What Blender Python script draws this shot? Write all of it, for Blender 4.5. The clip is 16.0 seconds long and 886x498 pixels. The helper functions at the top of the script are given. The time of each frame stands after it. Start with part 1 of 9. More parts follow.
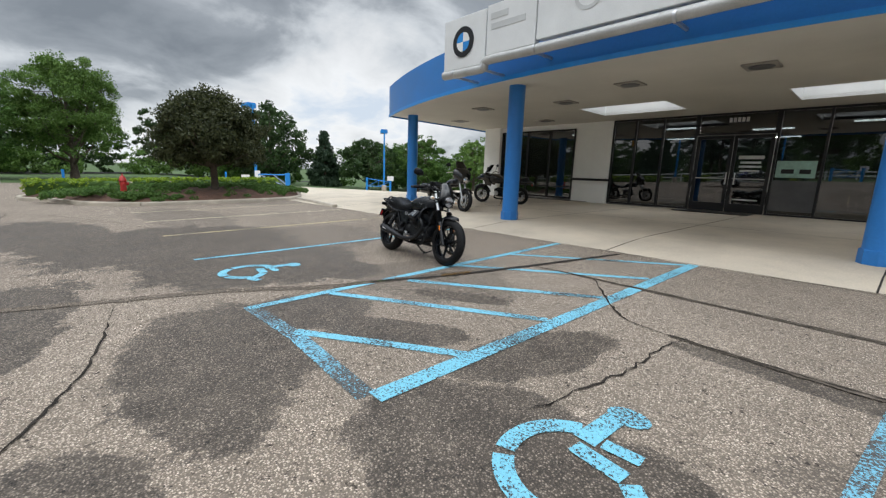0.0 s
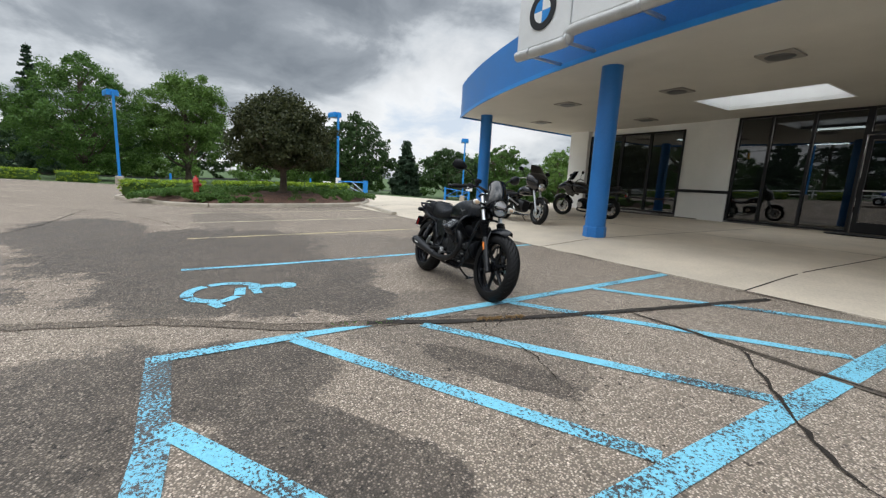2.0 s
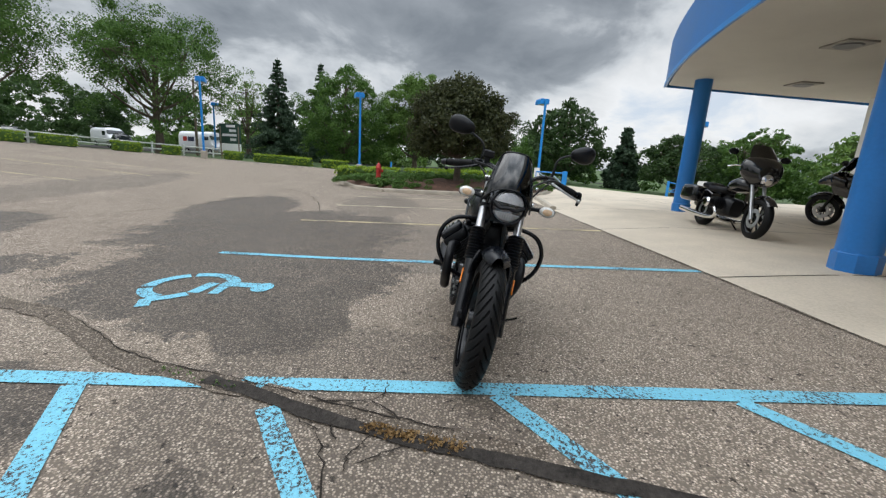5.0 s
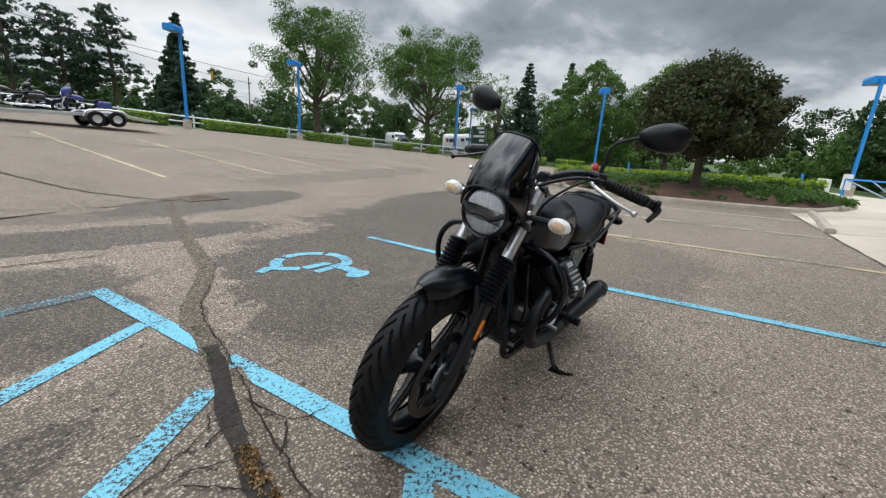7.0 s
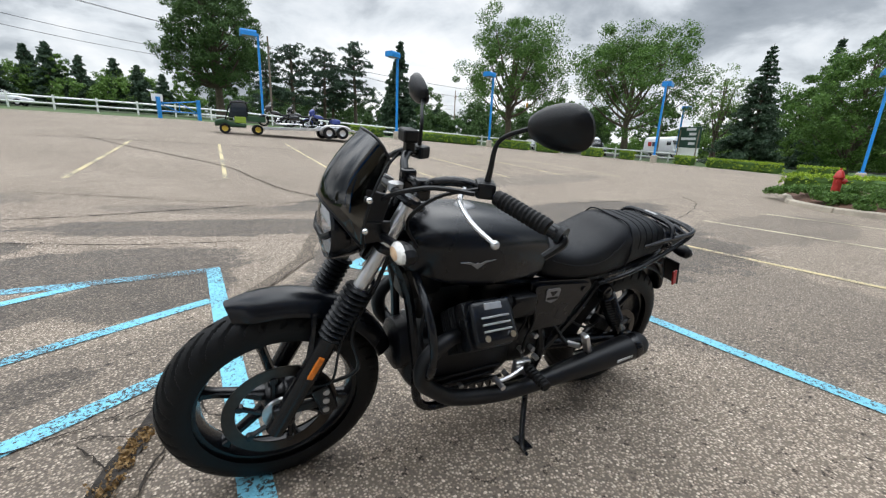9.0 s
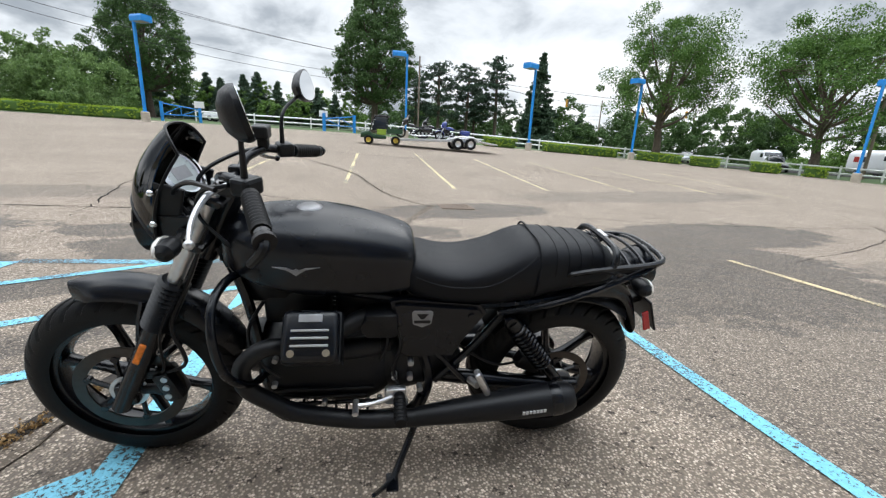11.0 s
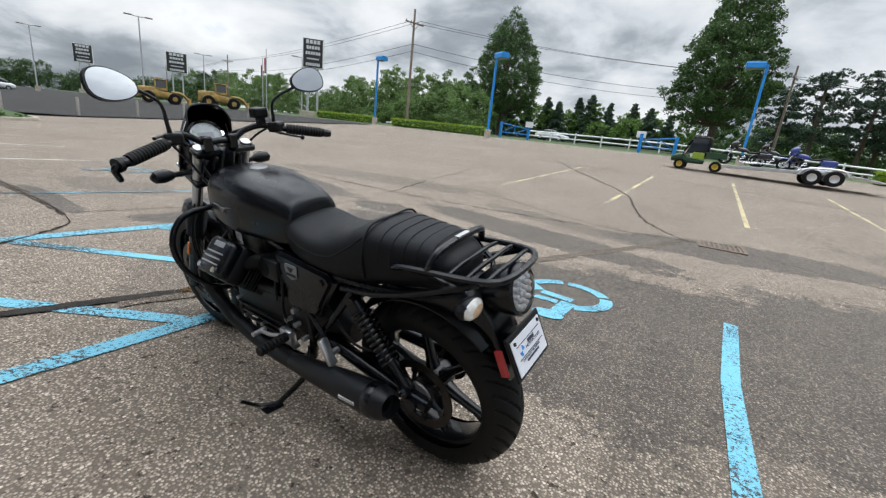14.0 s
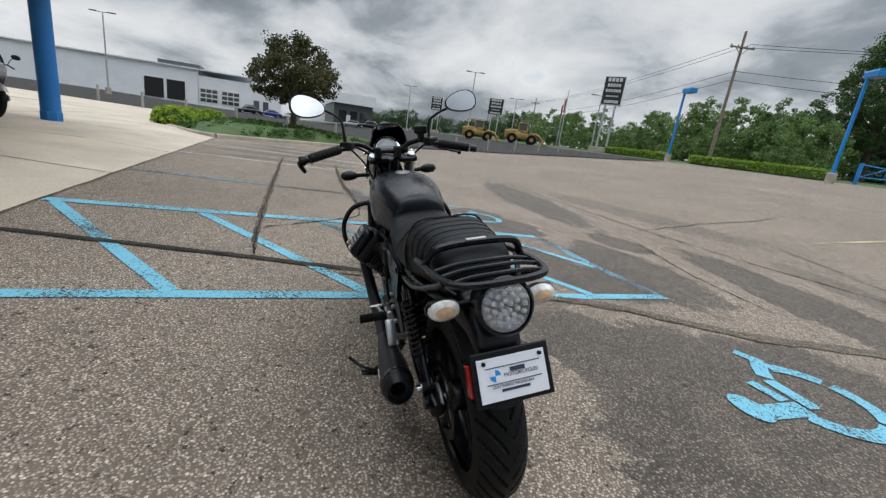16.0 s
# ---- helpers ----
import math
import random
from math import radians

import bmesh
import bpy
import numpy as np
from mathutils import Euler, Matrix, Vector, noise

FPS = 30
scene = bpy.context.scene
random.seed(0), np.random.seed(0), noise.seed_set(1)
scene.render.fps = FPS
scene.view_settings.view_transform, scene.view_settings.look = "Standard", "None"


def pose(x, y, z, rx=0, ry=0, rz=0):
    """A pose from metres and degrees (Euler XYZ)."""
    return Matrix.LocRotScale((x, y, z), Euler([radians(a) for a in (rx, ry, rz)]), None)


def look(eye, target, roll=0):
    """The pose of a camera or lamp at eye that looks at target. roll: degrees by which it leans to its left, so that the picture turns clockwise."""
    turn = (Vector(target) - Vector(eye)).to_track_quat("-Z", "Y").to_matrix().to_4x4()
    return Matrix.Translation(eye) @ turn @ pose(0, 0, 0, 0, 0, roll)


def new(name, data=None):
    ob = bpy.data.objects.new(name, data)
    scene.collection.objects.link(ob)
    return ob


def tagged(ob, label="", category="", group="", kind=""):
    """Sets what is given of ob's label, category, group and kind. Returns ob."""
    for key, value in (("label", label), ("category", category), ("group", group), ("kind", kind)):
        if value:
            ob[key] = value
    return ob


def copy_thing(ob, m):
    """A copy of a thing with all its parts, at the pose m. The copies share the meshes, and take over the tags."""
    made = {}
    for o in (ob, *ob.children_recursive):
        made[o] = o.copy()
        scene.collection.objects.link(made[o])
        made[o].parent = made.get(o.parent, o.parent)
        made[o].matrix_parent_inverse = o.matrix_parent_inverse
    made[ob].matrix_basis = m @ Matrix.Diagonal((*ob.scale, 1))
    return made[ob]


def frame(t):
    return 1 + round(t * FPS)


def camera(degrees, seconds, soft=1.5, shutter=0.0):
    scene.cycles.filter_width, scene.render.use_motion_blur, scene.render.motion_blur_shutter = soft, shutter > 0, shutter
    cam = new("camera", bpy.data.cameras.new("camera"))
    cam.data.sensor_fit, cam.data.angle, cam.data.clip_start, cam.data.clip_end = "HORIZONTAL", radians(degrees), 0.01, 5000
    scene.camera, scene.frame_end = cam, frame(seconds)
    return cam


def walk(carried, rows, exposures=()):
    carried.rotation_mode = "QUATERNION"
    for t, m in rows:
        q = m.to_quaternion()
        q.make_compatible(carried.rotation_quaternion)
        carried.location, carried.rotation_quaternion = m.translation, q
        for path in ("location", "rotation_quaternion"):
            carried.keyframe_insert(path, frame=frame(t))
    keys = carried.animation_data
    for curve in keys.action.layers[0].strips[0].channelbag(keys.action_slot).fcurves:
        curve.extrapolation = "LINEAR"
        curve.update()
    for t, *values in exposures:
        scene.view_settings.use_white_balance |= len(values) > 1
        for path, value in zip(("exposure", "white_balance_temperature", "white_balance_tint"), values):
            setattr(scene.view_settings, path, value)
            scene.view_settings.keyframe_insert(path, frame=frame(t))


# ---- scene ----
cam = camera(94.9, 16.0, soft=1.3)
ROWS = [
    (0, 3.926, -1.145, 1.323, 79.29, -1.91, 47.53),
    (0.5, 3.62, -0.816, 1.253, 79.51, -2.03, 50.3),
    (1, 3.367, -0.473, 1.209, 79.86, -2.28, 53.17),
    (1.5, 3.119, -0.108, 1.188, 80.27, -2.59, 56.06),
    (2, 2.866, 0.271, 1.153, 80.46, -2.9, 59.13),
    (2.5, 2.658, 0.65, 1.13, 80.26, -3.32, 62.48),
    (3, 2.458, 1.012, 1.137, 79.87, -3.66, 65.98),
    (3.5, 2.255, 1.376, 1.125, 79.55, -3.69, 70.38),
    (6, 1.447, 2.944, 1.117, 76.37, -3.46, 105.24),
    (6.5, 1.233, 3.167, 1.11, 75.96, -3.61, 113.85),
    (7, 1.029, 3.321, 1.125, 75.55, -3.68, 122.4),
    (7.5, 0.809, 3.502, 1.156, 75.23, -3.54, 130.31),
    (8, 0.598, 3.618, 1.143, 74.95, -3.13, 137.3),
    (8.5, 0.358, 3.726, 1.157, 74.88, -2.72, 143.41),
    (11, -0.719, 3.994, 1.155, 75.6, -2.78, 167.97),
    (11.5, -0.941, 4.032, 1.161, 75.82, -3, 173.43),
    (12, -1.169, 4.009, 1.136, 75.9, -3.09, -179.97),
    (12.5, -1.365, 3.974, 1.153, 75.75, -3.43, -173.15),
    (13, -1.582, 3.945, 1.154, 75.56, -4.04, -166.06),
    (13.5, -1.801, 3.894, 1.146, 75.24, -4.88, -157.8),
    (14, -2.012, 3.777, 1.137, 74.96, -5.95, -149.2),
    (14.5, -2.159, 3.67, 1.144, 74.77, -6.77, -140.05),
    (15, -2.322, 3.569, 1.156, 74.78, -7.27, -129.86),
    (15.5, -2.399, 3.442, 1.136, 75.04, -7.44, -119.95),
    (16, -2.452, 3.285, 1.131, 74.99, -7.5, -110.7),
]
walk(cam, [(t, pose(*p)) for t, *p in ROWS], [(0, 0.06), (3.5, 0.08), (6, -0.02), (7, 0.03), (8.5, 0.28), (11, 0.52), (12.5, 0.42), (13.5, 0.25), (15, 0.05), (16, -0.15)])

# ---- sky and light ----
def nd(tree, kind, **values):
    n = tree.nodes.new(kind)
    for k, v in values.items():
        n.inputs[k].default_value = v
    return n


def ramp(tree, fac, stops):
    n = tree.nodes.new("ShaderNodeValToRGB")
    e = n.color_ramp.elements
    while len(e) < len(stops):
        e.new(0.5)
    for el, (p, c) in zip(e, stops):
        el.position = p
        el.color = (*c, 1) if len(c) == 3 else c
    tree.links.new(fac, n.inputs[0])
    return n.outputs[0]


def math_(tree, op, a, b=None, c=None, clamp=False):
    n = tree.nodes.new("ShaderNodeMath")
    n.operation, n.use_clamp = op, clamp
    for i, v in enumerate((a, b, c)):
        if v is None:
            continue
        if isinstance(v, (int, float)):
            n.inputs[i].default_value = v
        else:
            tree.links.new(v, n.inputs[i])
    return n.outputs[0]


def mixc(tree, fac, a, b, blend="MIX"):
    n = tree.nodes.new("ShaderNodeMix")
    n.data_type, n.blend_type = "RGBA", blend
    for i, v in ((0, fac), (6, a), (7, b)):
        if isinstance(v, (int, float)):
            n.inputs[i].default_value = v
        elif isinstance(v, tuple):
            n.inputs[i].default_value = (*v, 1)
        else:
            tree.links.new(v, n.inputs[i])
    return n.outputs[2]


world = bpy.data.worlds.new("sky")
scene.world = world
world.use_nodes = True
wt = world.node_tree
wt.nodes.clear()
wc = wt.nodes.new("ShaderNodeTexCoord").outputs["Generated"]
sep = wt.nodes.new("ShaderNodeSeparateXYZ")
wt.links.new(wc, sep.inputs[0])
zz = math_(wt, "MAXIMUM", sep.outputs[2], 0.0)
def fade(tree, v, a, b):
    r = tree.nodes.new("ShaderNodeMapRange")
    r.interpolation_type = "SMOOTHSTEP"
    r.inputs[1].default_value, r.inputs[2].default_value = a, b
    tree.links.new(v, r.inputs[0])
    return r.outputs[0]


# a cloud deck seen in perspective: it closes up towards the horizon
deck = math_(wt, "ADD", zz, 0.34)
flat = wt.nodes.new("ShaderNodeCombineXYZ")
wt.links.new(math_(wt, "DIVIDE", sep.outputs[0], deck), flat.inputs[0])
wt.links.new(math_(wt, "DIVIDE", sep.outputs[1], deck), flat.inputs[1])
flat.inputs[2].default_value = 5.2
n1 = nd(wt, "ShaderNodeTexNoise", Scale=0.85, Detail=3.0, Roughness=0.45, Distortion=0.35)
n2 = nd(wt, "ShaderNodeTexNoise", Scale=2.6, Detail=8.0, Roughness=0.56, Distortion=0.3)
for n in (n1, n2):
    wt.links.new(flat.outputs[0], n.inputs["Vector"])
cl = math_(wt, "ADD", math_(wt, "MULTIPLY", math_(wt, "SUBTRACT", 1.0, n1.outputs[0]), 0.62), math_(wt, "MULTIPLY", n2.outputs[0], 0.38))
cl = math_(wt, "ADD", math_(wt, "MULTIPLY", math_(wt, "SUBTRACT", cl, 0.5), 1.2), 0.515)
# a heavy bank overhead to the west, north and east; thin cloud low down
bank = math_(wt, "MULTIPLY", fade(wt, zz, 0.16, 0.40), math_(wt, "ADD", math_(wt, "ADD", 0.80, math_(wt, "MULTIPLY", sep.outputs[1], 0.95)), math_(wt, "MULTIPLY", math_(wt, "MAXIMUM", sep.outputs[0], 0.0), 0.15), clamp=True))
cl = math_(wt, "SUBTRACT", cl, math_(wt, "MULTIPLY", bank, 0.10))
cl = math_(wt, "ADD", cl, math_(wt, "MULTIPLY", fade(wt, zz, 0.26, 0.03), 0.03))
cl = math_(wt, "ADD", cl, math_(wt, "MULTIPLY", fade(wt, sep.outputs[1], 0.0, -0.9), -0.038))
cl = math_(wt, "SUBTRACT", cl, math_(wt, "MULTIPLY", fade(wt, sep.outputs[0], 0.5, 0.96), 0.08))
south_east = math_(wt, "SUBTRACT", math_(wt, "MULTIPLY", sep.outputs[0], 0.58), math_(wt, "MULTIPLY", sep.outputs[1], 0.81))
cl = math_(wt, "ADD", cl, math_(wt, "MULTIPLY", fade(wt, south_east, 0.75, 0.98), 0.045))
south_west = math_(wt, "ADD", math_(wt, "MULTIPLY", sep.outputs[0], -0.79), math_(wt, "MULTIPLY", sep.outputs[1], -0.61))
cl = math_(wt, "SUBTRACT", cl, math_(wt, "MULTIPLY", fade(wt, south_west, 0.75, 0.98), 0.04))
cloud = ramp(wt, cl, [(0.34, (0.19, 0.215, 0.245)), (0.43, (0.30, 0.33, 0.365)), (0.495, (0.55, 0.585, 0.62)), (0.56, (0.70, 0.72, 0.74)), (0.63, (0.80, 0.82, 0.84)), (0.70, (0.58, 0.66, 0.76))])
# the dome grows brighter towards the zenith
lift = math_(wt, "ADD", 1.0, math_(wt, "MULTIPLY", math_(wt, "MAXIMUM", math_(wt, "SUBTRACT", zz, 0.40), 0.0), 8.2))
scl = wt.nodes.new("ShaderNodeVectorMath")
scl.operation = "SCALE"
wt.links.new(cloud, scl.inputs[0])
wt.links.new(lift, scl.inputs[3])
sky = wt.nodes.new("ShaderNodeTexSky")
sky.sky_type, sky.sun_disc = "NISHITA", False
sky.sun_elevation, sky.sun_rotation = radians(52), radians(195)
bg1 = nd(wt, "ShaderNodeBackground", Strength=1.12)
bg2 = nd(wt, "ShaderNodeBackground", Strength=0.08)
wt.links.new(scl.outputs[0], bg1.inputs[0])
wt.links.new(sky.outputs[0], bg2.inputs[0])
add = wt.nodes.new("ShaderNodeMixShader")
add.inputs[0].default_value = 0.06
wt.links.new(bg1.outputs[0], add.inputs[1])
wt.links.new(bg2.outputs[0], add.inputs[2])
out = wt.nodes.new("ShaderNodeOutputWorld")
wt.links.new(add.outputs[0], out.inputs[0])

sun = new("sun", bpy.data.lights.new("sun", "SUN"))
sun.data.energy, sun.data.angle, sun.data.color = 0.5, radians(50), (1.0, 0.965, 0.91)
sun.matrix_basis = look((0, 0, 30), (6, 22, 0))


# ---- materials ----
def mat_base(name):
    m = bpy.data.materials.new(name)
    m.use_nodes = True
    t = m.node_tree
    return m, t, t.nodes["Principled BSDF"]


def surf(name, color, rough=0.6, metal=0.0, var=0.12, scale=3.0, fine=60.0, bump=0.0, bump_scale=80.0, coat=0.0, island=0.0, spec=0.5, rvar=0.15):
    """A painted, cast or grown surface: its colour varies at two scales, with fine relief."""
    m, t, p = mat_base(name)
    co = t.nodes.new("ShaderNodeTexCoord").outputs["Object"]
    a = nd(t, "ShaderNodeTexNoise", Scale=scale, Detail=4.0, Roughness=0.6)
    b = nd(t, "ShaderNodeTexNoise", Scale=fine, Detail=2.0)
    for n in (a, b):
        t.links.new(co, n.inputs["Vector"])
    f = math_(t, "ADD", math_(t, "MULTIPLY", a.outputs[0], 0.65), math_(t, "MULTIPLY", b.outputs[0], 0.35))
    lo = tuple(max(0.0, c * (1 - 2 * var)) for c in color)
    hi = tuple(min(1.0, c * (1 + 2 * var)) for c in color)
    c = ramp(t, f, [(0.25, lo), (0.75, hi)])
    if island:
        g = t.nodes.new("ShaderNodeNewGeometry").outputs["Random Per Island"]
        o = t.nodes.new("ShaderNodeObjectInfo").outputs["Random"]
        k = math_(t, "ADD", 1 - island, math_(t, "MULTIPLY", math_(t, "ADD", math_(t, "MULTIPLY", g, 0.7), math_(t, "MULTIPLY", o, 0.3)), 2 * island))
        h = nd(t, "ShaderNodeHueSaturation")
        t.links.new(c, h.inputs["Color"])
        t.links.new(k, h.inputs["Value"])
        c = h.outputs[0]
    t.links.new(c, p.inputs["Base Color"])
    r = math_(t, "ADD", rough - rvar / 2, math_(t, "MULTIPLY", a.outputs[0], rvar), clamp=True)
    t.links.new(r, p.inputs["Roughness"])
    p.inputs["Metallic"].default_value = metal
    p.inputs["Coat Weight"].default_value = coat
    p.inputs["Specular IOR Level"].default_value = spec
    if bump:
        d = nd(t, "ShaderNodeTexNoise", Scale=bump_scale, Detail=3.0)
        t.links.new(co, d.inputs["Vector"])
        bn = nd(t, "ShaderNodeBump", Strength=bump, Distance=0.01)
        t.links.new(d.outputs[0], bn.inputs["Height"])
        t.links.new(bn.outputs[0], p.inputs["Normal"])
    return m


def leaf_mat(name, dark, light, thru=0.35):
    m, t, p = mat_base(name)
    g = t.nodes.new("ShaderNodeNewGeometry").outputs["Random Per Island"]
    co = t.nodes.new("ShaderNodeTexCoord").outputs["Object"]
    n = nd(t, "ShaderNodeTexNoise", Scale=0.6, Detail=2.0)
    t.links.new(co, n.inputs["Vector"])
    f = math_(t, "ADD", math_(t, "MULTIPLY", g, 0.6), math_(t, "MULTIPLY", n.outputs[0], 0.5))
    c = ramp(t, f, [(0.1, dark), (0.9, light)])
    p.inputs["Roughness"].default_value = 0.55
    p.inputs["Specular IOR Level"].default_value = 0.3
    t.links.new(c, p.inputs["Base Color"])
    tr = nd(t, "ShaderNodeBsdfTranslucent")
    t.links.new(c, tr.inputs[0])
    mx = t.nodes.new("ShaderNodeMixShader")
    mx.inputs[0].default_value = thru
    t.links.new(p.outputs[0], mx.inputs[1])
    t.links.new(tr.outputs[0], mx.inputs[2])
    t.links.new(mx.outputs[0], t.nodes["Material Output"].inputs[0])
    return m


def blob(t, co, rag, x, y, rx, ry, turn, soft=0.11):
    """A mask, 1 inside an ellipse with a ragged rim."""
    mp = t.nodes.new("ShaderNodeMapping")
    mp.vector_type = "TEXTURE"
    mp.inputs["Location"].default_value = (x, y, 0)
    mp.inputs["Rotation"].default_value = (0, 0, radians(turn))
    mp.inputs["Scale"].default_value = (rx, ry, 1000)
    t.links.new(co, mp.inputs[0])
    ln = t.nodes.new("ShaderNodeVectorMath")
    ln.operation = "LENGTH"
    t.links.new(mp.outputs[0], ln.inputs[0])
    r = t.nodes.new("ShaderNodeMapRange")
    r.interpolation_type = "SMOOTHSTEP"
    r.inputs[1].default_value, r.inputs[2].default_value = 1 + soft / 2, 1 - soft / 2
    t.links.new(math_(t, "ADD", ln.outputs["Value"], rag), r.inputs[0])
    return r.outputs[0]


def stains(t, co, spots):
    """The union of ragged damp patches."""
    n = nd(t, "ShaderNodeTexNoise", Scale=1.7, Detail=9.0, Roughness=0.66)
    fine = nd(t, "ShaderNodeTexNoise", Scale=11.0, Detail=6.0, Roughness=0.8)
    for q in (n, fine):
        t.links.new(co, q.inputs["Vector"])
    rag = math_(t, "ADD", math_(t, "MULTIPLY", math_(t, "SUBTRACT", n.outputs[0], 0.5), 1.1), math_(t, "MULTIPLY", math_(t, "SUBTRACT", fine.outputs[0], 0.5), 0.62))
    w = None
    for e in spots:
        b = blob(t, co, rag, *e)
        w = b if w is None else math_(t, "MAXIMUM", w, b)
    return w


FAINT = [(0.35, 2.0, 1.0, 0.8, 0), (-3.5, 2.1, 1.5, 1.5, 0), (4.6, 1.2, 0.8, 0.5, 10), (-0.3, -3.3, 1.8, 0.35, -20), (-8.5, 1.0, 2.6, 0.9, 4), (-9.5, -6.5, 5.0, 0.9, 12), (5.0, -4.5, 3.0, 0.7, 8)]
DAMP = [(-0.78, 1.42, 0.58, 0.46, 25), (-2.0, 0.72, 1.5, 1.42, 8), (-4.4, 0.1, 2.2, 1.9, 0), (0.45, 0.42, 0.52, 0.50, 40), (1.35, 0.70, 0.62, 0.26, 32), (0.85, -0.45, 1.15, 0.60, -12), (2.05, -1.40, 0.55, 0.42, 0), (2.75, 0.20, 0.72, 0.52, 15), (2.38, 1.25, 0.30, 0.70, -18), (3.35, 0.30, 0.55, 0.45, 0),
        (-0.3, -1.9, 2.2, 0.55, -15), (-6.8, -1.6, 2.6, 1.0, 10), (-2.9, -3.6, 1.9, 0.8, 15), (3.9, 2.15, 0.9, 0.13, -2), (6.0, -2.2, 3.2, 0.7, -12), (1.05, 1.75, 0.55, 0.16, 25), (8.2, 3.0, 0.22, 1.6, 4), (9.4, 3.2, 0.25, 1.9, 3), (10.8, 3.0, 0.2, 1.5, 6), (12.2, 2.6, 0.25, 1.6, 4)]


def asphalt_mat(name, base, light, damp=()):
    """Old worn asphalt: stones of several greys in a tan binder, with damp stains."""
    m, t, p = mat_base(name)
    co = t.nodes.new("ShaderNodeTexCoord").outputs["Object"]
    v = nd(t, "ShaderNodeTexVoronoi", Scale=100.0)
    v2 = nd(t, "ShaderNodeTexVoronoi", Scale=64.0)
    big = nd(t, "ShaderNodeTexNoise", Scale=0.35, Detail=6.0, Roughness=0.6)
    mid = nd(t, "ShaderNodeTexNoise", Scale=4.0, Detail=5.0, Roughness=0.65)
    pit = nd(t, "ShaderNodeTexNoise", Scale=24.0, Detail=4.0, Roughness=0.7)
    for n in (v, v2, big, mid, pit):
        t.links.new(co, n.inputs["Vector"])
    pick = []
    for q in (v, v2):
        sp = t.nodes.new("ShaderNodeSeparateColor")
        t.links.new(q.outputs["Color"], sp.inputs[0])
        pick.append(sp.outputs[0])
    stone = ramp(t, pick[0], [(0.0, tuple(c * 0.42 for c in base)), (0.45, base), (0.80, tuple(a * 0.6 + b * 0.4 for a, b in zip(base, light))), (0.97, tuple(a * 0.2 + b * 0.8 for a, b in zip(base, light))), (1.0, tuple(min(1, c * 1.1) for c in light))])
    # stones set in darker binder
    stone = mixc(t, ramp(t, v.outputs["Distance"], [(0.30, (0,) * 3), (0.58, (1,) * 3)]), stone, tuple(c * 0.40 for c in base))
    big_stone = math_(t, "MULTIPLY", ramp(t, pick[1], [(0.925, (0,) * 3), (0.935, (1,) * 3)]), ramp(t, v2.outputs["Distance"], [(0.30, (1,) * 3), (0.40, (0,) * 3)]))
    c = mixc(t, big_stone, stone, ramp(t, pick[1], [(0.93, tuple(c * 0.8 for c in light)), (1.0, tuple(min(1, c * 1.12) for c in light))]))
    dark_stone = math_(t, "MULTIPLY", ramp(t, pick[1], [(0.10, (1,) * 3), (0.12, (0,) * 3)]), ramp(t, v2.outputs["Distance"], [(0.30, (1,) * 3), (0.42, (0,) * 3)]))
    c = mixc(t, dark_stone, c, tuple(c * 0.28 for c in base))
    tone = ramp(t, math_(t, "ADD", math_(t, "MULTIPLY", big.outputs[0], 0.6), math_(t, "MULTIPLY", mid.outputs[0], 0.4)), [(0.3, (0.76, 0.75, 0.735)), (0.7, (1.22, 1.21, 1.20))])
    c = mixc(t, 1.0, c, tone, "MULTIPLY")
    # scattered hollows where stones have come out
    v3 = nd(t, "ShaderNodeTexVoronoi", Scale=13.0)
    warp = mixc(t, 0.022, co, pit.outputs["Color"], "ADD")
    t.links.new(warp, v3.inputs["Vector"])
    sp = t.nodes.new("ShaderNodeSeparateColor")
    t.links.new(v3.outputs["Color"], sp.inputs[0])
    hollow = math_(t, "MULTIPLY", ramp(t, sp.outputs[1], [(0.70, (0,) * 3), (0.72, (1,) * 3)]), ramp(t, v3.outputs["Distance"], [(0.10, (1,) * 3), (0.19, (0,) * 3)]))
    c = mixc(t, hollow, c, tuple(c * 0.22 for c in base))
    hole = ramp(t, pit.outputs[0], [(0.345, (0.22, 0.21, 0.20)), (0.395, (1, 1, 1))])
    c = mixc(t, 1.0, c, hole, "MULTIPLY")
    if damp:
        w = math_(t, "MAXIMUM", stains(t, co, damp), math_(t, "MULTIPLY", stains(t, co, FAINT), 0.5))
        w = math_(t, "MULTIPLY", w, ramp(t, mid.outputs[0], [(0.30, (0.62,) * 3), (0.6, (1,) * 3)]))
        wet = ramp(t, pick[0], [(0.55, (0.25, 0.243, 0.238)), (0.95, (0.52, 0.51, 0.50))])
        c = mixc(t, w, c, mixc(t, 1.0, c, wet, "MULTIPLY"))
        rr = math_(t, "SUBTRACT", 0.88, math_(t, "MULTIPLY", w, 0.34))
        t.links.new(rr, p.inputs["Roughness"])
    else:
        p.inputs["Roughness"].default_value = 0.9
    t.links.new(c, p.inputs["Base Color"])
    p.inputs["Specular IOR Level"].default_value = 0.35
    h = math_(t, "ADD", math_(t, "MULTIPLY", v.outputs["Distance"], -0.6), math_(t, "MULTIPLY", pit.outputs[0], 0.8))
    bn = nd(t, "ShaderNodeBump", Strength=0.55, Distance=0.012)
    t.links.new(h, bn.inputs["Height"])
    t.links.new(bn.outputs[0], p.inputs["Normal"])
    return m


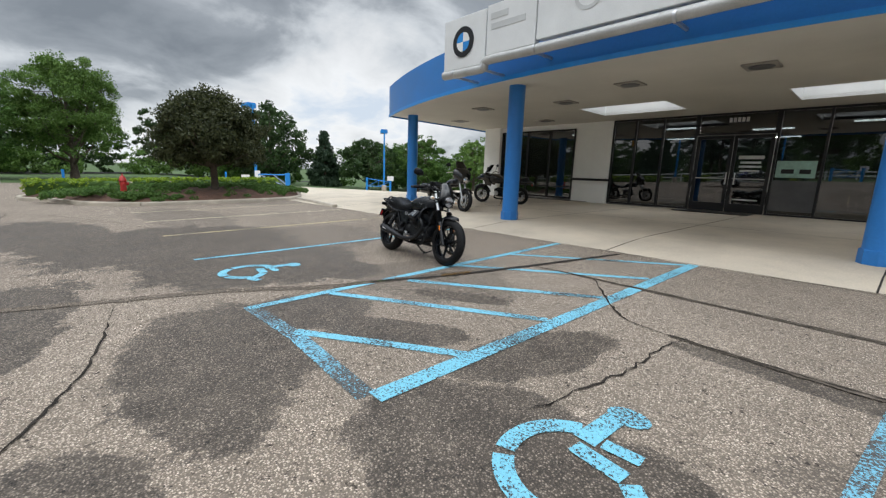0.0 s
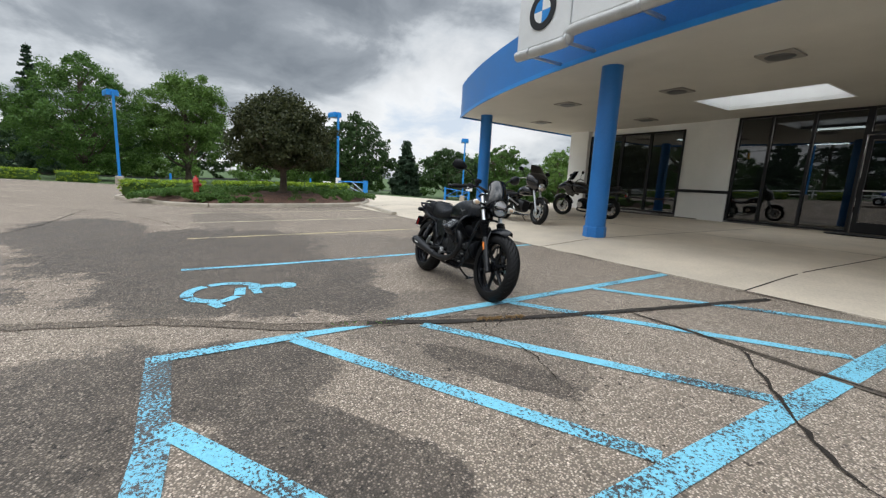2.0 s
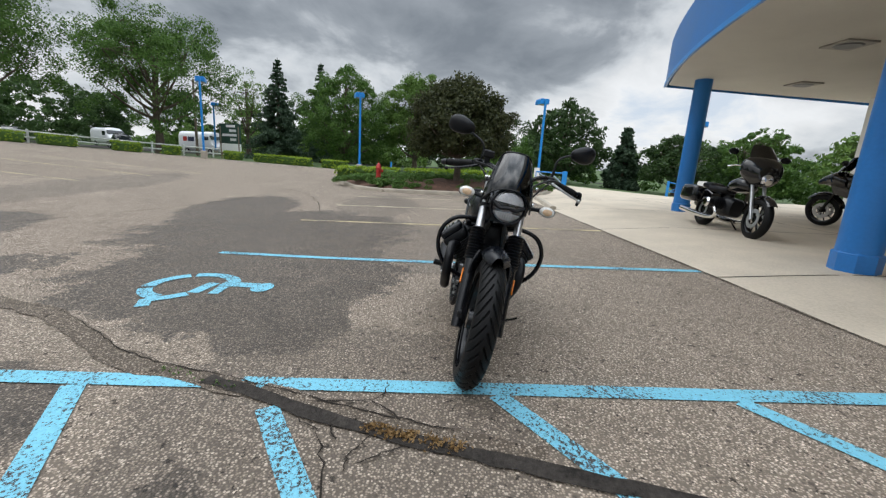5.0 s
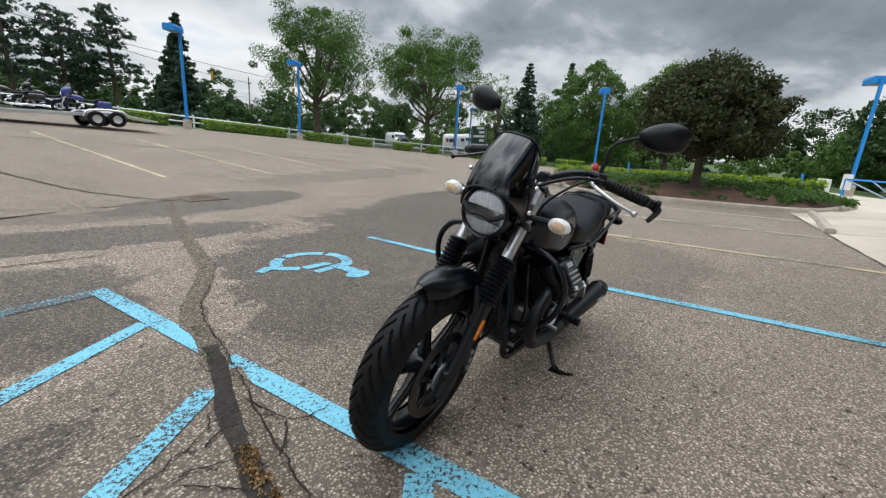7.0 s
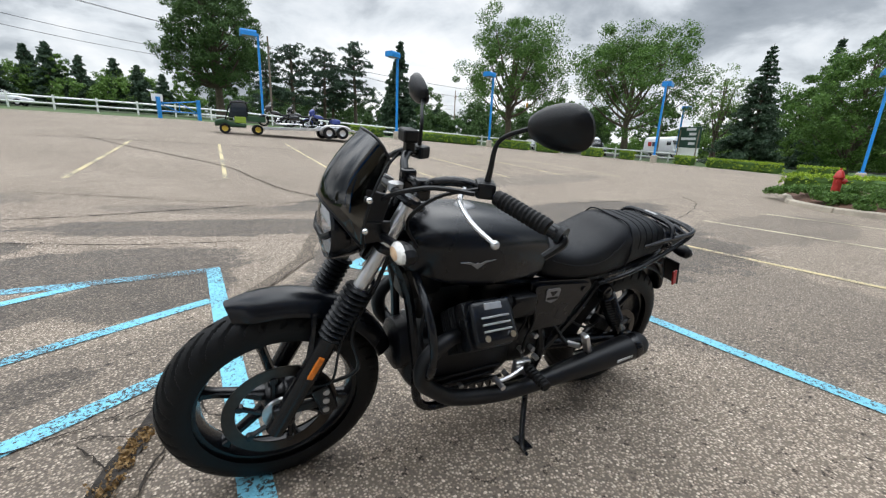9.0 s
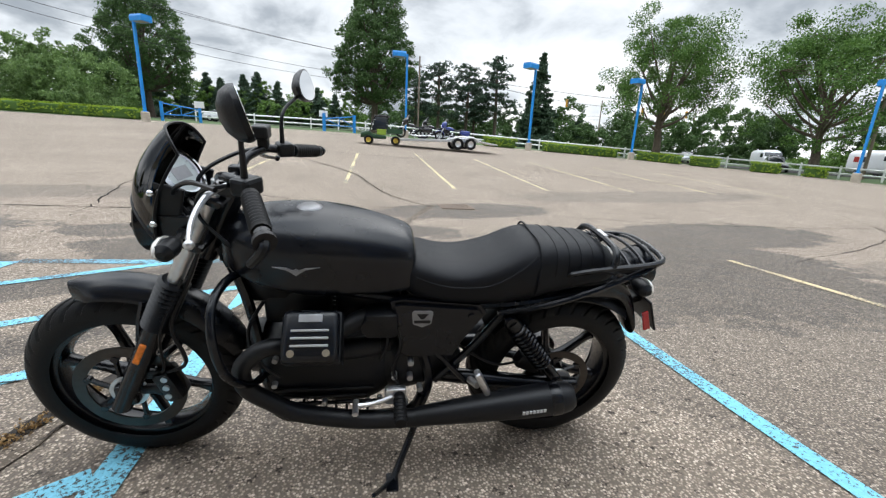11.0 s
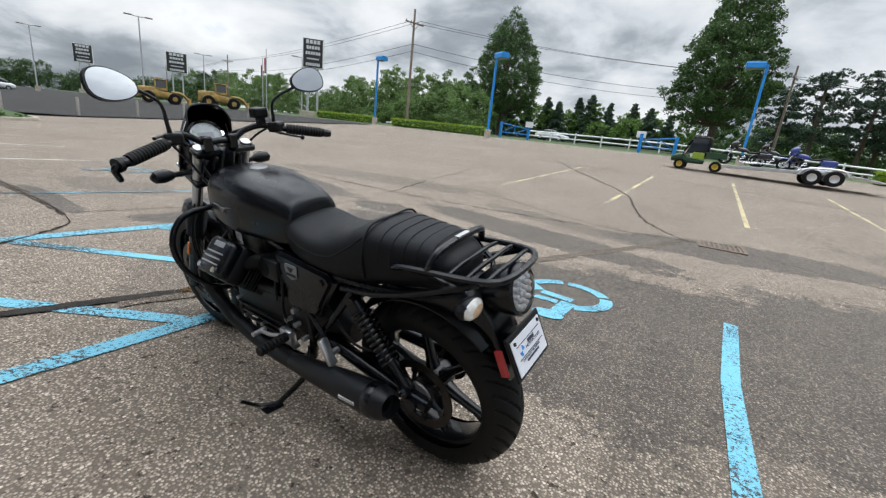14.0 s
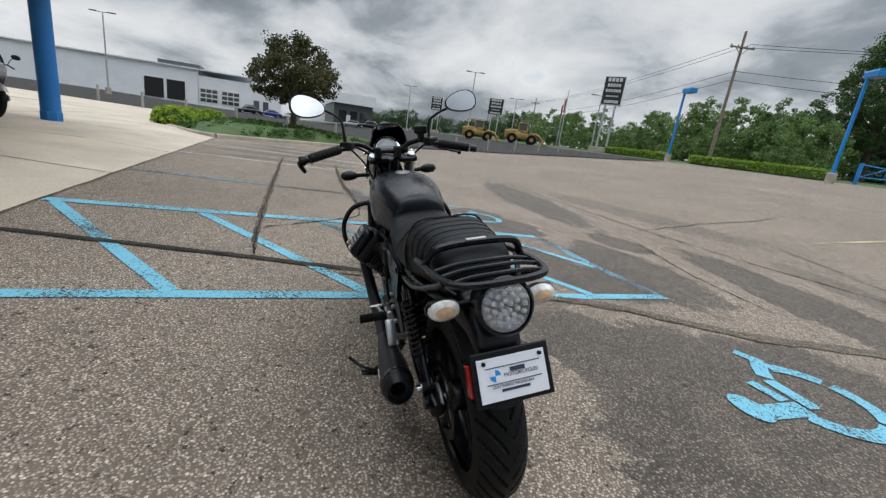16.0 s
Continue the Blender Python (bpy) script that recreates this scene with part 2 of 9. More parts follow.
def paint_mat(name, color, under, worn=0.45, rough=0.7):
    """Road paint, chipped through to the asphalt in specks and scuffs."""
    m, t, p = mat_base(name)
    co = t.nodes.new("ShaderNodeTexCoord").outputs["Object"]
    a = nd(t, "ShaderNodeTexNoise", Scale=62.0, Detail=5.0, Roughness=0.72)
    b = nd(t, "ShaderNodeTexNoise", Scale=1.3, Detail=3.0, Roughness=0.6)
    v = nd(t, "ShaderNodeTexVoronoi", Scale=85.0)
    for n in (a, b, v):
        t.links.new(co, n.inputs["Vector"])
    f = math_(t, "ADD", a.outputs[0], math_(t, "MULTIPLY", math_(t, "SUBTRACT", b.outputs[0], 0.5), 0.55))
    chip = ramp(t, f, [(worn - 0.04, (0,) * 3), (worn, (1,) * 3)])
    col = mixc(t, 0.35, color, ramp(t, v.outputs["Color"], [(0, tuple(c * 0.62 for c in color)), (1, tuple(min(1, c * 1.25) for c in color))]))
    st = ramp(t, v.outputs["Color"], [(0, tuple(c * 0.2 for c in under)), (1, tuple(c * 1.0 for c in under))])
    t.links.new(mixc(t, chip, st, col), p.inputs["Base Color"])
    p.inputs["Roughness"].default_value = rough
    bn = nd(t, "ShaderNodeBump", Strength=0.4, Distance=0.008)
    t.links.new(math_(t, "ADD", chip, math_(t, "MULTIPLY", v.outputs["Distance"], -0.8)), bn.inputs["Height"])
    t.links.new(bn.outputs[0], p.inputs["Normal"])
    return m


def glass_mat(name, tint, rough=0.02, mirror=0.05):
    m, t, p = mat_base(name)
    gl = nd(t, "ShaderNodeBsdfGlossy", Roughness=rough)
    tr = nd(t, "ShaderNodeBsdfTransparent")
    tr.inputs[0].default_value = (*tint, 1)
    fr = nd(t, "ShaderNodeFresnel", IOR=1.52)
    mx = t.nodes.new("ShaderNodeMixShader")
    t.links.new(math_(t, "ADD", fr.outputs[0], mirror, clamp=True), mx.inputs[0])
    t.links.new(tr.outputs[0], mx.inputs[1])
    t.links.new(gl.outputs[0], mx.inputs[2])
    t.links.new(mx.outputs[0], t.nodes["Material Output"].inputs[0])
    return m


def glow(name, color, power):
    m, t, p = mat_base(name)
    p.inputs["Base Color"].default_value = (*color, 1)
    p.inputs["Emission Color"].default_value = (*color, 1)
    p.inputs["Emission Strength"].default_value = power
    return m


M = {}
M["asphalt"] = asphalt_mat("asphalt", (0.408, 0.333, 0.263), (0.68, 0.58, 0.48), DAMP)
M["asphalt_dark"] = asphalt_mat("asphalt dark", (0.052, 0.049, 0.046), (0.10, 0.094, 0.088))
M["blue_paint"] = paint_mat("blue road paint", (0.175, 0.50, 0.64), (0.075, 0.07, 0.066), 0.462)
M["blue_worn"] = paint_mat("worn blue road paint", (0.17, 0.46, 0.60), (0.12, 0.11, 0.10), 0.545)
M["yellow_paint"] = paint_mat("worn yellow road paint", (0.60, 0.49, 0.27), (0.26, 0.23, 0.19), 0.49)
M["cream_paint"] = paint_mat("worn cream road paint", (0.60, 0.52, 0.36), (0.26, 0.23, 0.19), 0.47)
M["white_paint"] = paint_mat("worn white road paint", (0.60, 0.56, 0.51), (0.26, 0.23, 0.19), 0.48)
M["crack"] = surf("open crack", (0.030, 0.025, 0.021), 0.95, var=0.4, scale=9, fine=70, spec=0.15)
M["asphalt_sunk"] = asphalt_mat("worn asphalt in a seam", (0.215, 0.172, 0.132), (0.46, 0.39, 0.32))
M["seam"] = surf("old brown seam filler", (0.105, 0.086, 0.068), 0.92, var=0.55, scale=7, fine=60, bump=0.9, bump_scale=90, spec=0.2)
M["tar"] = surf("crack tar", (0.036, 0.031, 0.027), 0.92, var=0.55, scale=7, fine=60, bump=0.9, bump_scale=90, spec=0.2)
M["concrete"] = surf("concrete", (0.55, 0.475, 0.375), 0.85, var=0.15, scale=0.8, fine=45, bump=0.15, bump_scale=200)
M["kerb"] = surf("kerb concrete", (0.42, 0.37, 0.30), 0.9, var=0.2, scale=2.5, fine=50, bump=0.3, bump_scale=90)
M["grass"] = surf("grass", (0.06, 0.105, 0.028), 0.9, var=0.35, scale=1.5, fine=40, bump=0.6, bump_scale=60)
M["mulch"] = surf("bark mulch", (0.10, 0.052, 0.033), 0.95, var=0.4, scale=4, fine=70, bump=0.9, bump_scale=60)
M["blue"] = surf("blue paint", (0.017, 0.175, 0.52), 0.42, var=0.07, scale=1.2, fine=30, coat=0.1)
M["blue_steel"] = surf("blue steel paint", (0.012, 0.235, 0.64), 0.36, var=0.08, scale=3, fine=40)
M["white"] = surf("white wall paint", (0.86, 0.86, 0.84), 0.7, var=0.05, scale=1.0, fine=40)
M["soffit"] = surf("soffit stucco", (0.58, 0.555, 0.50), 0.9, var=0.07, scale=0.6, fine=70, bump=0.2, bump_scale=150)
M["black_frame"] = surf("black anodised frame", (0.012, 0.012, 0.014), 0.35, metal=0.3, var=0.2)
M["glass"] = glass_mat("dark window glass", (0.17, 0.19, 0.195), 0.006, 0.085)
M["bark"] = surf("bark", (0.105, 0.082, 0.062), 0.95, var=0.3, scale=5, fine=40, bump=0.8, bump_scale=25)
M["leaf_green"] = leaf_mat("green leaves", (0.032, 0.082, 0.016), (0.138, 0.25, 0.056))
M["leaf_light"] = leaf_mat("light green leaves", (0.052, 0.115, 0.022), (0.185, 0.30, 0.072))
M["leaf_dark"] = leaf_mat("dark green leaves", (0.020, 0.048, 0.016), (0.075, 0.13, 0.042))
M["leaf_pale"] = leaf_mat("pale thicket leaves", (0.065, 0.125, 0.038), (0.215, 0.315, 0.105))
M["leaf_oak"] = leaf_mat("oak leaves", (0.034, 0.078, 0.025), (0.12, 0.20, 0.067))
M["leaf_purple"] = leaf_mat("bronze maple leaves", (0.022, 0.032, 0.014), (0.088, 0.098, 0.038))
M["needle"] = leaf_mat("conifer needles", (0.032, 0.064, 0.040), (0.100, 0.155, 0.092), 0.35)
M["needle_blue"] = leaf_mat("pine needles", (0.028, 0.056, 0.036), (0.085, 0.135, 0.085), 0.35)
M["hedge"] = leaf_mat("hedge leaves", (0.12, 0.21, 0.015), (0.42, 0.56, 0.06), 0.3)
M["steel"] = surf("galvanised steel", (0.52, 0.53, 0.54), 0.4, metal=0.85, var=0.12, scale=4)
M["chrome"] = surf("chrome", (0.85, 0.85, 0.86), 0.1, metal=1.0, var=0.04, rvar=0.06)
M["alu"] = surf("cast aluminium", (0.62, 0.62, 0.63), 0.32, metal=0.9, var=0.1)
M["wood"] = surf("weathered pole wood", (0.24, 0.19, 0.15), 0.9, var=0.25, scale=3, fine=40, bump=0.5, bump_scale=30)
M["red"] = surf("red paint", (0.42, 0.025, 0.02), 0.4, var=0.12)
M["plastic_white"] = surf("white vinyl", (0.78, 0.78, 0.76), 0.5, var=0.05)


# ---- mesh helpers ----
def link(name, me, material, parent=None, label="", smooth=False):
    if material:
        for mm in (material if isinstance(material, (list, tuple)) else [material]):
            me.materials.append(mm)
    if smooth:
        me.polygons.foreach_set("use_smooth", [True] * len(me.polygons))
    ob = new(name, me)
    if parent:
        ob.parent = parent
    if label:
        ob["label"] = label
    return ob


def part(name, bm, material, parent=None, label="", smooth=False):
    me = bpy.data.meshes.new(name)
    bmesh.ops.recalc_face_normals(bm, faces=bm.faces)
    bm.to_mesh(me)
    bm.free()
    ob = link(name, me, material, parent, label, smooth)
    if smooth:
        me.set_sharp_from_angle(angle=radians(38))
    return ob


def thing(name, m, label, category, group="", kind=""):
    ob = new(name)
    ob.matrix_basis = m
    ob.empty_display_size = 0.2
    return tagged(ob, label, category, group, kind)


def raw(name, verts, faces, material, parent=None, label="", smooth=False):
    me = bpy.data.meshes.new(name)
    me.from_pydata([tuple(map(float, v)) for v in verts], [], [tuple(map(int, f)) for f in faces])
    me.update()
    return link(name, me, material, parent, label, smooth)


def box(bm, c, s, bevel=0.0, m=None, seg=2):
    r = bmesh.ops.create_cube(bm, size=1.0)["verts"]
    bmesh.ops.scale(bm, vec=s, verts=r)
    if bevel:
        ed = list({e for v in r for e in v.link_edges})
        r = list({v for f in bmesh.ops.bevel(bm, geom=ed, offset=bevel, segments=seg, affect="EDGES", profile=0.5)["faces"] for v in f.verts} | {v for v in r if v.is_valid})
    if m is not None:
        bmesh.ops.transform(bm, matrix=m, verts=r)
    bmesh.ops.translate(bm, vec=c, verts=r)
    return r


def rod(bm, a, b, r0, r1=None, seg=12, caps=True):
    a, b = Vector(a), Vector(b)
    r1 = r0 if r1 is None else r1
    d = b - a
    m = Matrix.Translation((a + b) / 2) @ d.to_track_quat("Z", "Y").to_matrix().to_4x4()
    return bmesh.ops.create_cone(bm, cap_ends=caps, segments=seg, radius1=r0, radius2=r1, depth=d.length, matrix=m)["verts"]


def rings(bm, loops, closed=True, caps=True):
    """Skin over a row of rings of points."""
    vs = [[bm.verts.new(p) for p in lp] for lp in loops]
    n = len(vs[0])
    for a, b in zip(vs, vs[1:]):
        for i in range(n if closed else n - 1):
            j = (i + 1) % n
            bm.faces.new((a[i], a[j], b[j], b[i]))
    if caps and closed:
        bm.faces.new(vs[0])
        bm.faces.new(list(reversed(vs[-1])))
    return vs


def smooth_line(pts, steps=6):
    """Points on a smooth curve through the given ones."""
    P = [Vector(p) for p in pts]
    if len(P) < 3:
        return P
    res = []
    for i in range(len(P) - 1):
        p0, p1, p2, p3 = P[max(i - 1, 0)], P[i], P[i + 1], P[min(i + 2, len(P) - 1)]
        for k in range(steps):
            s = k / steps
            res.append(0.5 * ((2 * p1) + (p2 - p0) * s + (2 * p0 - 5 * p1 + 4 * p2 - p3) * s * s + (3 * p1 - p0 - 3 * p2 + p3) * s ** 3))
    return res + [P[-1]]


def tube(bm, pts, r, seg=8, steps=5, curve=True):
    """A bent tube along points; r is one radius or one for each given point."""
    line = smooth_line(pts, steps) if curve else [Vector(p) for p in pts]
    n = len(line)
    if not isinstance(r, (int, float)):
        k = (len(r) - 1) / (n - 1)
        r = [r[min(int(i * k), len(r) - 2)] * (1 - (i * k - min(int(i * k), len(r) - 2))) + r[min(int(i * k), len(r) - 2) + 1] * (i * k - min(int(i * k), len(r) - 2)) for i in range(n)]
    else:
        r = [r] * n
    side, loops = None, []
    for i, p in enumerate(line):
        d = (line[min(i + 1, n - 1)] - line[max(i - 1, 0)]).normalized()
        if side is None:
            side = d.orthogonal().normalized()
        side = (side - d * side.dot(d)).normalized()
        up = d.cross(side)
        loops.append([p + r[i] * (math.cos(2 * math.pi * q / seg) * side + math.sin(2 * math.pi * q / seg) * up) for q in range(seg)])
    rings(bm, loops)


def spin(bm, prof, seg=32, axis="Y", c=(0, 0, 0), closed=False, arc=(0, 360)):
    """A profile of (radius, along) turned about an axis through c."""
    a0, a1 = radians(arc[0]), radians(arc[1])
    full = arc[1] - arc[0] >= 360
    n = seg if full else seg + 1
    loops = []
    for i in range(n):
        a = a0 + (a1 - a0) * i / seg
        co, si = math.cos(a), math.sin(a)
        if axis == "Y":
            loops.append([Vector(c) + Vector((r * co, h, r * si)) for r, h in prof])
        elif axis == "Z":
            loops.append([Vector(c) + Vector((r * co, r * si, h)) for r, h in prof])
        else:
            loops.append([Vector(c) + Vector((h, r * co, r * si)) for r, h in prof])
    vs = [[bm.verts.new(p) for p in lp] for lp in loops]
    k = len(prof)
    for i in range(n if full else n - 1):
        a, b = vs[i], vs[(i + 1) % n]
        for j in range(k if closed else k - 1):
            q = (j + 1) % k
            bm.faces.new((a[j], a[q], b[q], b[j]))
    bmesh.ops.remove_doubles(bm, verts=[v for lp in vs for v in lp], dist=1e-6)


def plate(bm, pts, a, b, axis="Y", bevel=0.0):
    """A flat outline, given in the two other axes, from a to b along the axis."""
    def put(p, h):
        return {"X": (h, p[0], p[1]), "Y": (p[0], h, p[1]), "Z": (p[0], p[1], h)}[axis]
    lo = [bm.verts.new(put(p, a)) for p in pts]
    hi = [bm.verts.new(put(p, b)) for p in pts]
    n = len(pts)
    fs = [bm.faces.new(lo), bm.faces.new(list(reversed(hi)))]
    for i in range(n):
        fs.append(bm.faces.new((lo[i], hi[i], hi[(i + 1) % n], lo[(i + 1) % n])))
    if bevel:
        bmesh.ops.recalc_face_normals(bm, faces=fs)
        bmesh.ops.bevel(bm, geom=list({e for f in fs[:2] for e in f.edges}), offset=bevel, segments=2, affect="EDGES")


def bm_new():
    return bmesh.new()


# ---- the lie of the land ----
def softplus(d, w=1.2):
    return (math.sqrt(d * d + w * w) + d) / 2


def g(x, y):
    """Height of the parking lot: it falls to a drain and then climbs to the road."""
    xc = min(max(x, -45.0), 120.0)
    d = -4.0 - y
    s = 0.066 + 0.0011 * min(xc, 0.0)
    far = max(d - 29.0, 0.0)
    z = 0.00882 * xc + 0.0243 * min(max(y, -33.0 - 0.0), 40.0) + (0.0243 + s) * softplus(min(d, 29.0)) + 0.028 * min(far, 90.0)
    west = min(max((-11.0 - x) / 14.0, 0.0), 1.0)
    z -= 0.07 * west * min(max(y - 6.5, 0.0), 30.0)
    return z


def apron_z(x, y):
    return 0.00882 * min(max(x, -45), 60) + 0.129 + 0.09 * min(max(y - 5.3, 0.0), 1.3) + 0.02 * max(y - 6.6, 0.0)


def sheet(name, xs, ys, f, material, drop=0.0):
    verts = [(x, y, f(x, y)) for y in ys for x in xs]
    n = len(xs)
    faces = [(j * n + i, j * n + i + 1, (j + 1) * n + i + 1, (j + 1) * n + i) for j in range(len(ys) - 1) for i in range(n - 1)]
    return raw(name, verts, faces, material, smooth=True)


def steps_to(a, b, d):
    n = max(1, int(round((b - a) / d)))
    return [a + (b - a) * i / n for i in range(n + 1)]


def in_lot(x, y):
    return -36.5 < x < 46.0 and -31.0 < y < 5.6


def ground_z(x, y):
    return g(x, y) - (0.25 if in_lot(x, y) or (-40 < x < 40 and 5 < y < 40) else 0.02)


gx = [-900, -500, -300, -200, -150] + steps_to(-120, 120, 4) + [150, 200, 300, 500, 900]
gy = [-900, -500, -300, -200, -150] + steps_to(-120, 80, 4) + [110, 200, 400, 900]
tagged(sheet("ground", gx, gy, ground_z, M["grass"]), "grassy ground reaching out to the tree line", "ground", kind="structure")
tagged(sheet("parking_lot", steps_to(-37, 46, 1.0), steps_to(-31.5, 5.3, 0.8), g, M["asphalt"]), "old tan-grey cracked asphalt parking lot with damp stains", "parking lot", kind="structure")


def ribbon(name, pts, width, material, lift=0.006, ragged=0.0, step=0.35, zf=g, taper=False, seed=3):
    """A flat strip laid on the ground along points."""
    rnd = random.Random(seed)
    line = []
    for (x0, y0), (x1, y1) in zip(pts, pts[1:]):
        k = max(1, int(math.hypot(x1 - x0, y1 - y0) / step))
        line += [(x0 + (x1 - x0) * i / k, y0 + (y1 - y0) * i / k) for i in range(k)]
    line.append(pts[-1])
    verts, n = [], len(line)
    for i, (x, y) in enumerate(line):
        a, b = line[max(i - 1, 0)], line[min(i + 1, n - 1)]
        d = Vector((b[0] - a[0], b[1] - a[1])).normalized()
        w = width / 2 * (1 - (0.75 * abs(2 * i / (n - 1) - 1) ** 3 if taper else 0))
        for sgn in (1, -1):
            o = w + rnd.uniform(-ragged, ragged)
            px, py = x - sgn * d.y * o, y + sgn * d.x * o
            verts.append((px, py, zf(px, py) + lift))
    return raw(name, verts, [(2 * i, 2 * i + 1, 2 * i + 3, 2 * i + 2) for i in range(n - 1)], material)


def stripe(pts, width, key, label, lift=0.006):
    return tagged(ribbon("parking_line", pts, width, M[key], lift), label, "parking line", kind="structure")


BL = "pale blue painted parking line, chipped and worn"
W = 0.105
stripe([(0.05, 0.0), (0.05, 1.42)], W, "blue_paint", BL)
stripe([(0.05, 1.52), (0.05, 5.27)], W, "blue_paint", BL)
stripe([(2.10, 0.05), (2.16, 2.8), (2.22, 5.27)], 0.14, "blue_paint", BL)
stripe([(0.0, 0.03), (1.0, 0.07), (2.06, 0.02)], 0.13, "blue_worn", BL, 0.004)
for a, b in (((0.86, 0.10), (2.06, 0.84)), ((0.1, 0.80), (2.06, 1.87)), ((0.24, 1.72), (2.08, 2.86)), ((0.1, 2.72), (2.1, 4.0)), ((0.1, 3.86), (2.15, 5.17))):
    stripe([a, b], 0.095, "blue_paint", BL, 0.005)
stripe([(-2.56, 0.08), (-2.47, 1.2), (-2.43, 2.7), (-2.42, 5.28)], 0.095, "blue_paint", BL)
for x in (-5.15, -7.7, -10.2):
    stripe([(x, 0.1), (x + 0.06, 5.25)], 0.09, "yellow_paint" if x > -6 else "cream_paint", "faded cream painted parking line on asphalt")
stripe([(3.95, 0.4), (4.5, 5.27)], 0.08, "blue_worn", "faded painted parking line on asphalt")
for x in (7.45, 10.1, 12.7, 15.3, 17.9):
    stripe([(x, 0.0), (x + 0.02, 5.3)], 0.08, "white_paint" if x > 5 else "blue_worn", "faded painted parking line on asphalt")
for x, y0, y1 in ((-15.6, -7.4, -14.5), (-12.45, -7.3, -15.4), (-9.15, -7.0, -16.0), (-6.1, -6.7, -15.6), (-3.32, -6.5, -16.6), (-0.52, -6.7, -14.8), (2.25, -6.8, -15.0)):
    stripe([(x, y0), (x - 0.38, y1)], 0.095, "yellow_paint", "faded yellow painted parking line on asphalt")


def symbol(x, y, turn, size, key):
    """The wheelchair sign of an accessible stall, painted on the ground."""
    bm = bm_new()
    def strip(pts, w):
        n = len(pts)
        vs = []
        for i, p in enumerate(pts):
            a, b = Vector(pts[max(i - 1, 0)]), Vector(pts[min(i + 1, n - 1)])
            d = (b - a).normalized()
            for s in (1, -1):
                q = Vector(p) + s * w / 2 * Vector((-d.y, d.x))
                wx = x + size * (q.x * math.cos(turn) - q.y * math.sin(turn))
                wy = y + size * (q.x * math.sin(turn) + q.y * math.cos(turn))
                vs.append(bm.verts.new((wx, wy, g(wx, wy) + 0.006)))
        for i in range(n - 1):
            bm.faces.new((vs[2 * i], vs[2 * i + 1], vs[2 * i + 3], vs[2 * i + 2]))
    for a0, a1 in ((112, 203), (211, 282), (290, 344)):
        strip([(0.02 + 0.31 * math.cos(radians(a)), -0.14 + 0.31 * math.sin(radians(a))) for a in [a0 + (a1 - a0) * k / 8 for k in range(9)]], 0.10)
    strip([(-0.025, 0.37), (-0.045, 0.07)], 0.115)
    strip([(0.03, 0.12), (0.21, 0.13)], 0.08)
    strip([(-0.06, 0.0), (0.20, -0.03)], 0.095)
    strip([(0.23, -0.05), (0.31, -0.13), (0.40, -0.25)], 0.095)
    strip([(0.37, -0.26), (0.52, -0.19)], 0.085)
    # the head, an oval of its own
    rim = []
    for k in range(20):
        a = 2 * math.pi * k / 20
        q = Vector((0.02 + 0.115 * math.cos(a), 0.425 + 0.085 * math.sin(a)))
        wx, wy = x + size * (q.x * math.cos(turn) - q.y * math.sin(turn)), y + size * (q.x * math.sin(turn) + q.y * math.cos(turn))
        rim.append(bm.verts.new((wx, wy, g(wx, wy) + 0.0065)))
    bm.faces.new(rim)
    ob = part("wheelchair_symbol", bm, M[key])
    return tagged(ob, "pale blue painted wheelchair symbol on the asphalt", "road marking", kind="structure")


symbol(-1.40, 0.60, 0.0, 1.0, "blue_paint")
symbol(3.15, 0.53, 0.0, 1.0, "blue_paint")
symbol(6.2, 0.53, 0.0, 1.0, "blue_worn")


def crack(pts, width, label, jit=0.03, seed=1, lift=0.008):
    """A crack or a tarred seam that wanders along points."""
    r = random.Random(seed)
    line = smooth_line([(x, y, 0) for x, y in pts], 7)
    jit *= 0.5
    pts = [(p.x + r.uniform(-jit, jit), p.y + r.uniform(-jit, jit)) for p in line]
    if label == TARRED:
        core = [(x + r.uniform(-0.1, 0.1) * width, y + r.uniform(-0.1, 0.1) * width) for x, y in pts]
        tagged(ribbon("asphalt_crack", core, 0.012, M["crack"], lift + 0.003, 0.004, 0.06, seed=seed + 50), "open black crack along a tarred seam", "crack", kind="structure")
    wide = label == TARRED
    return tagged(ribbon("asphalt_crack", pts, width * (1.3 if wide else 0.62), M["seam" if wide else "crack"], lift, width * 0.24, 0.10, taper=True, seed=seed), label, "crack", kind="structure")


TARRED, FINE = "dark tarred seam across the asphalt", "fine dark crack in the asphalt"
SEAM = [(-2.3, -4.2), (-2.05, -3.6), (-1.65, -2.57), (-1.02, -0.93), (-0.71, -0.04), (-0.38, 0.47), (-0.20, 0.72), (-0.06, 1.03), (0.03, 1.35), (0.12, 1.59)]
tagged(ribbon("asphalt_crack", SEAM, 0.13, M["asphalt_sunk"], 0.0065, 0.018, 0.09, seed=1), "shallow worn hollow along an old seam", "crack", kind="structure")
crack([(x - 0.05, y + 0.015) for x, y in SEAM[4:]], 0.010, FINE, 0.02, 31, 0.011)
tagged(ribbon("asphalt_crack", [(0.03, 1.35), (0.12, 1.59), (0.22, 1.80), (0.30, 1.97), (0.36, 2.14), (0.42, 2.32), (0.46, 2.44), (0.54, 2.72), (0.65, 3.1), (0.82, 3.7), (1.0, 4.4), (1.19, 5.15)], 0.072, M["tar"], 0.009, 0.008, 0.07, seed=2), "black tar band laid along a seam", "crack", kind="structure")
tagged(ribbon("asphalt_crack", [(0.08, 1.64), (0.17, 1.85), (0.28, 2.12), (0.36, 2.35), (0.41, 2.52), (0.50, 2.85)], 0.085, M["asphalt_sunk"], 0.007, 0.02, 0.06, seed=3), "crazed strip beside a tar band", "crack", kind="structure")
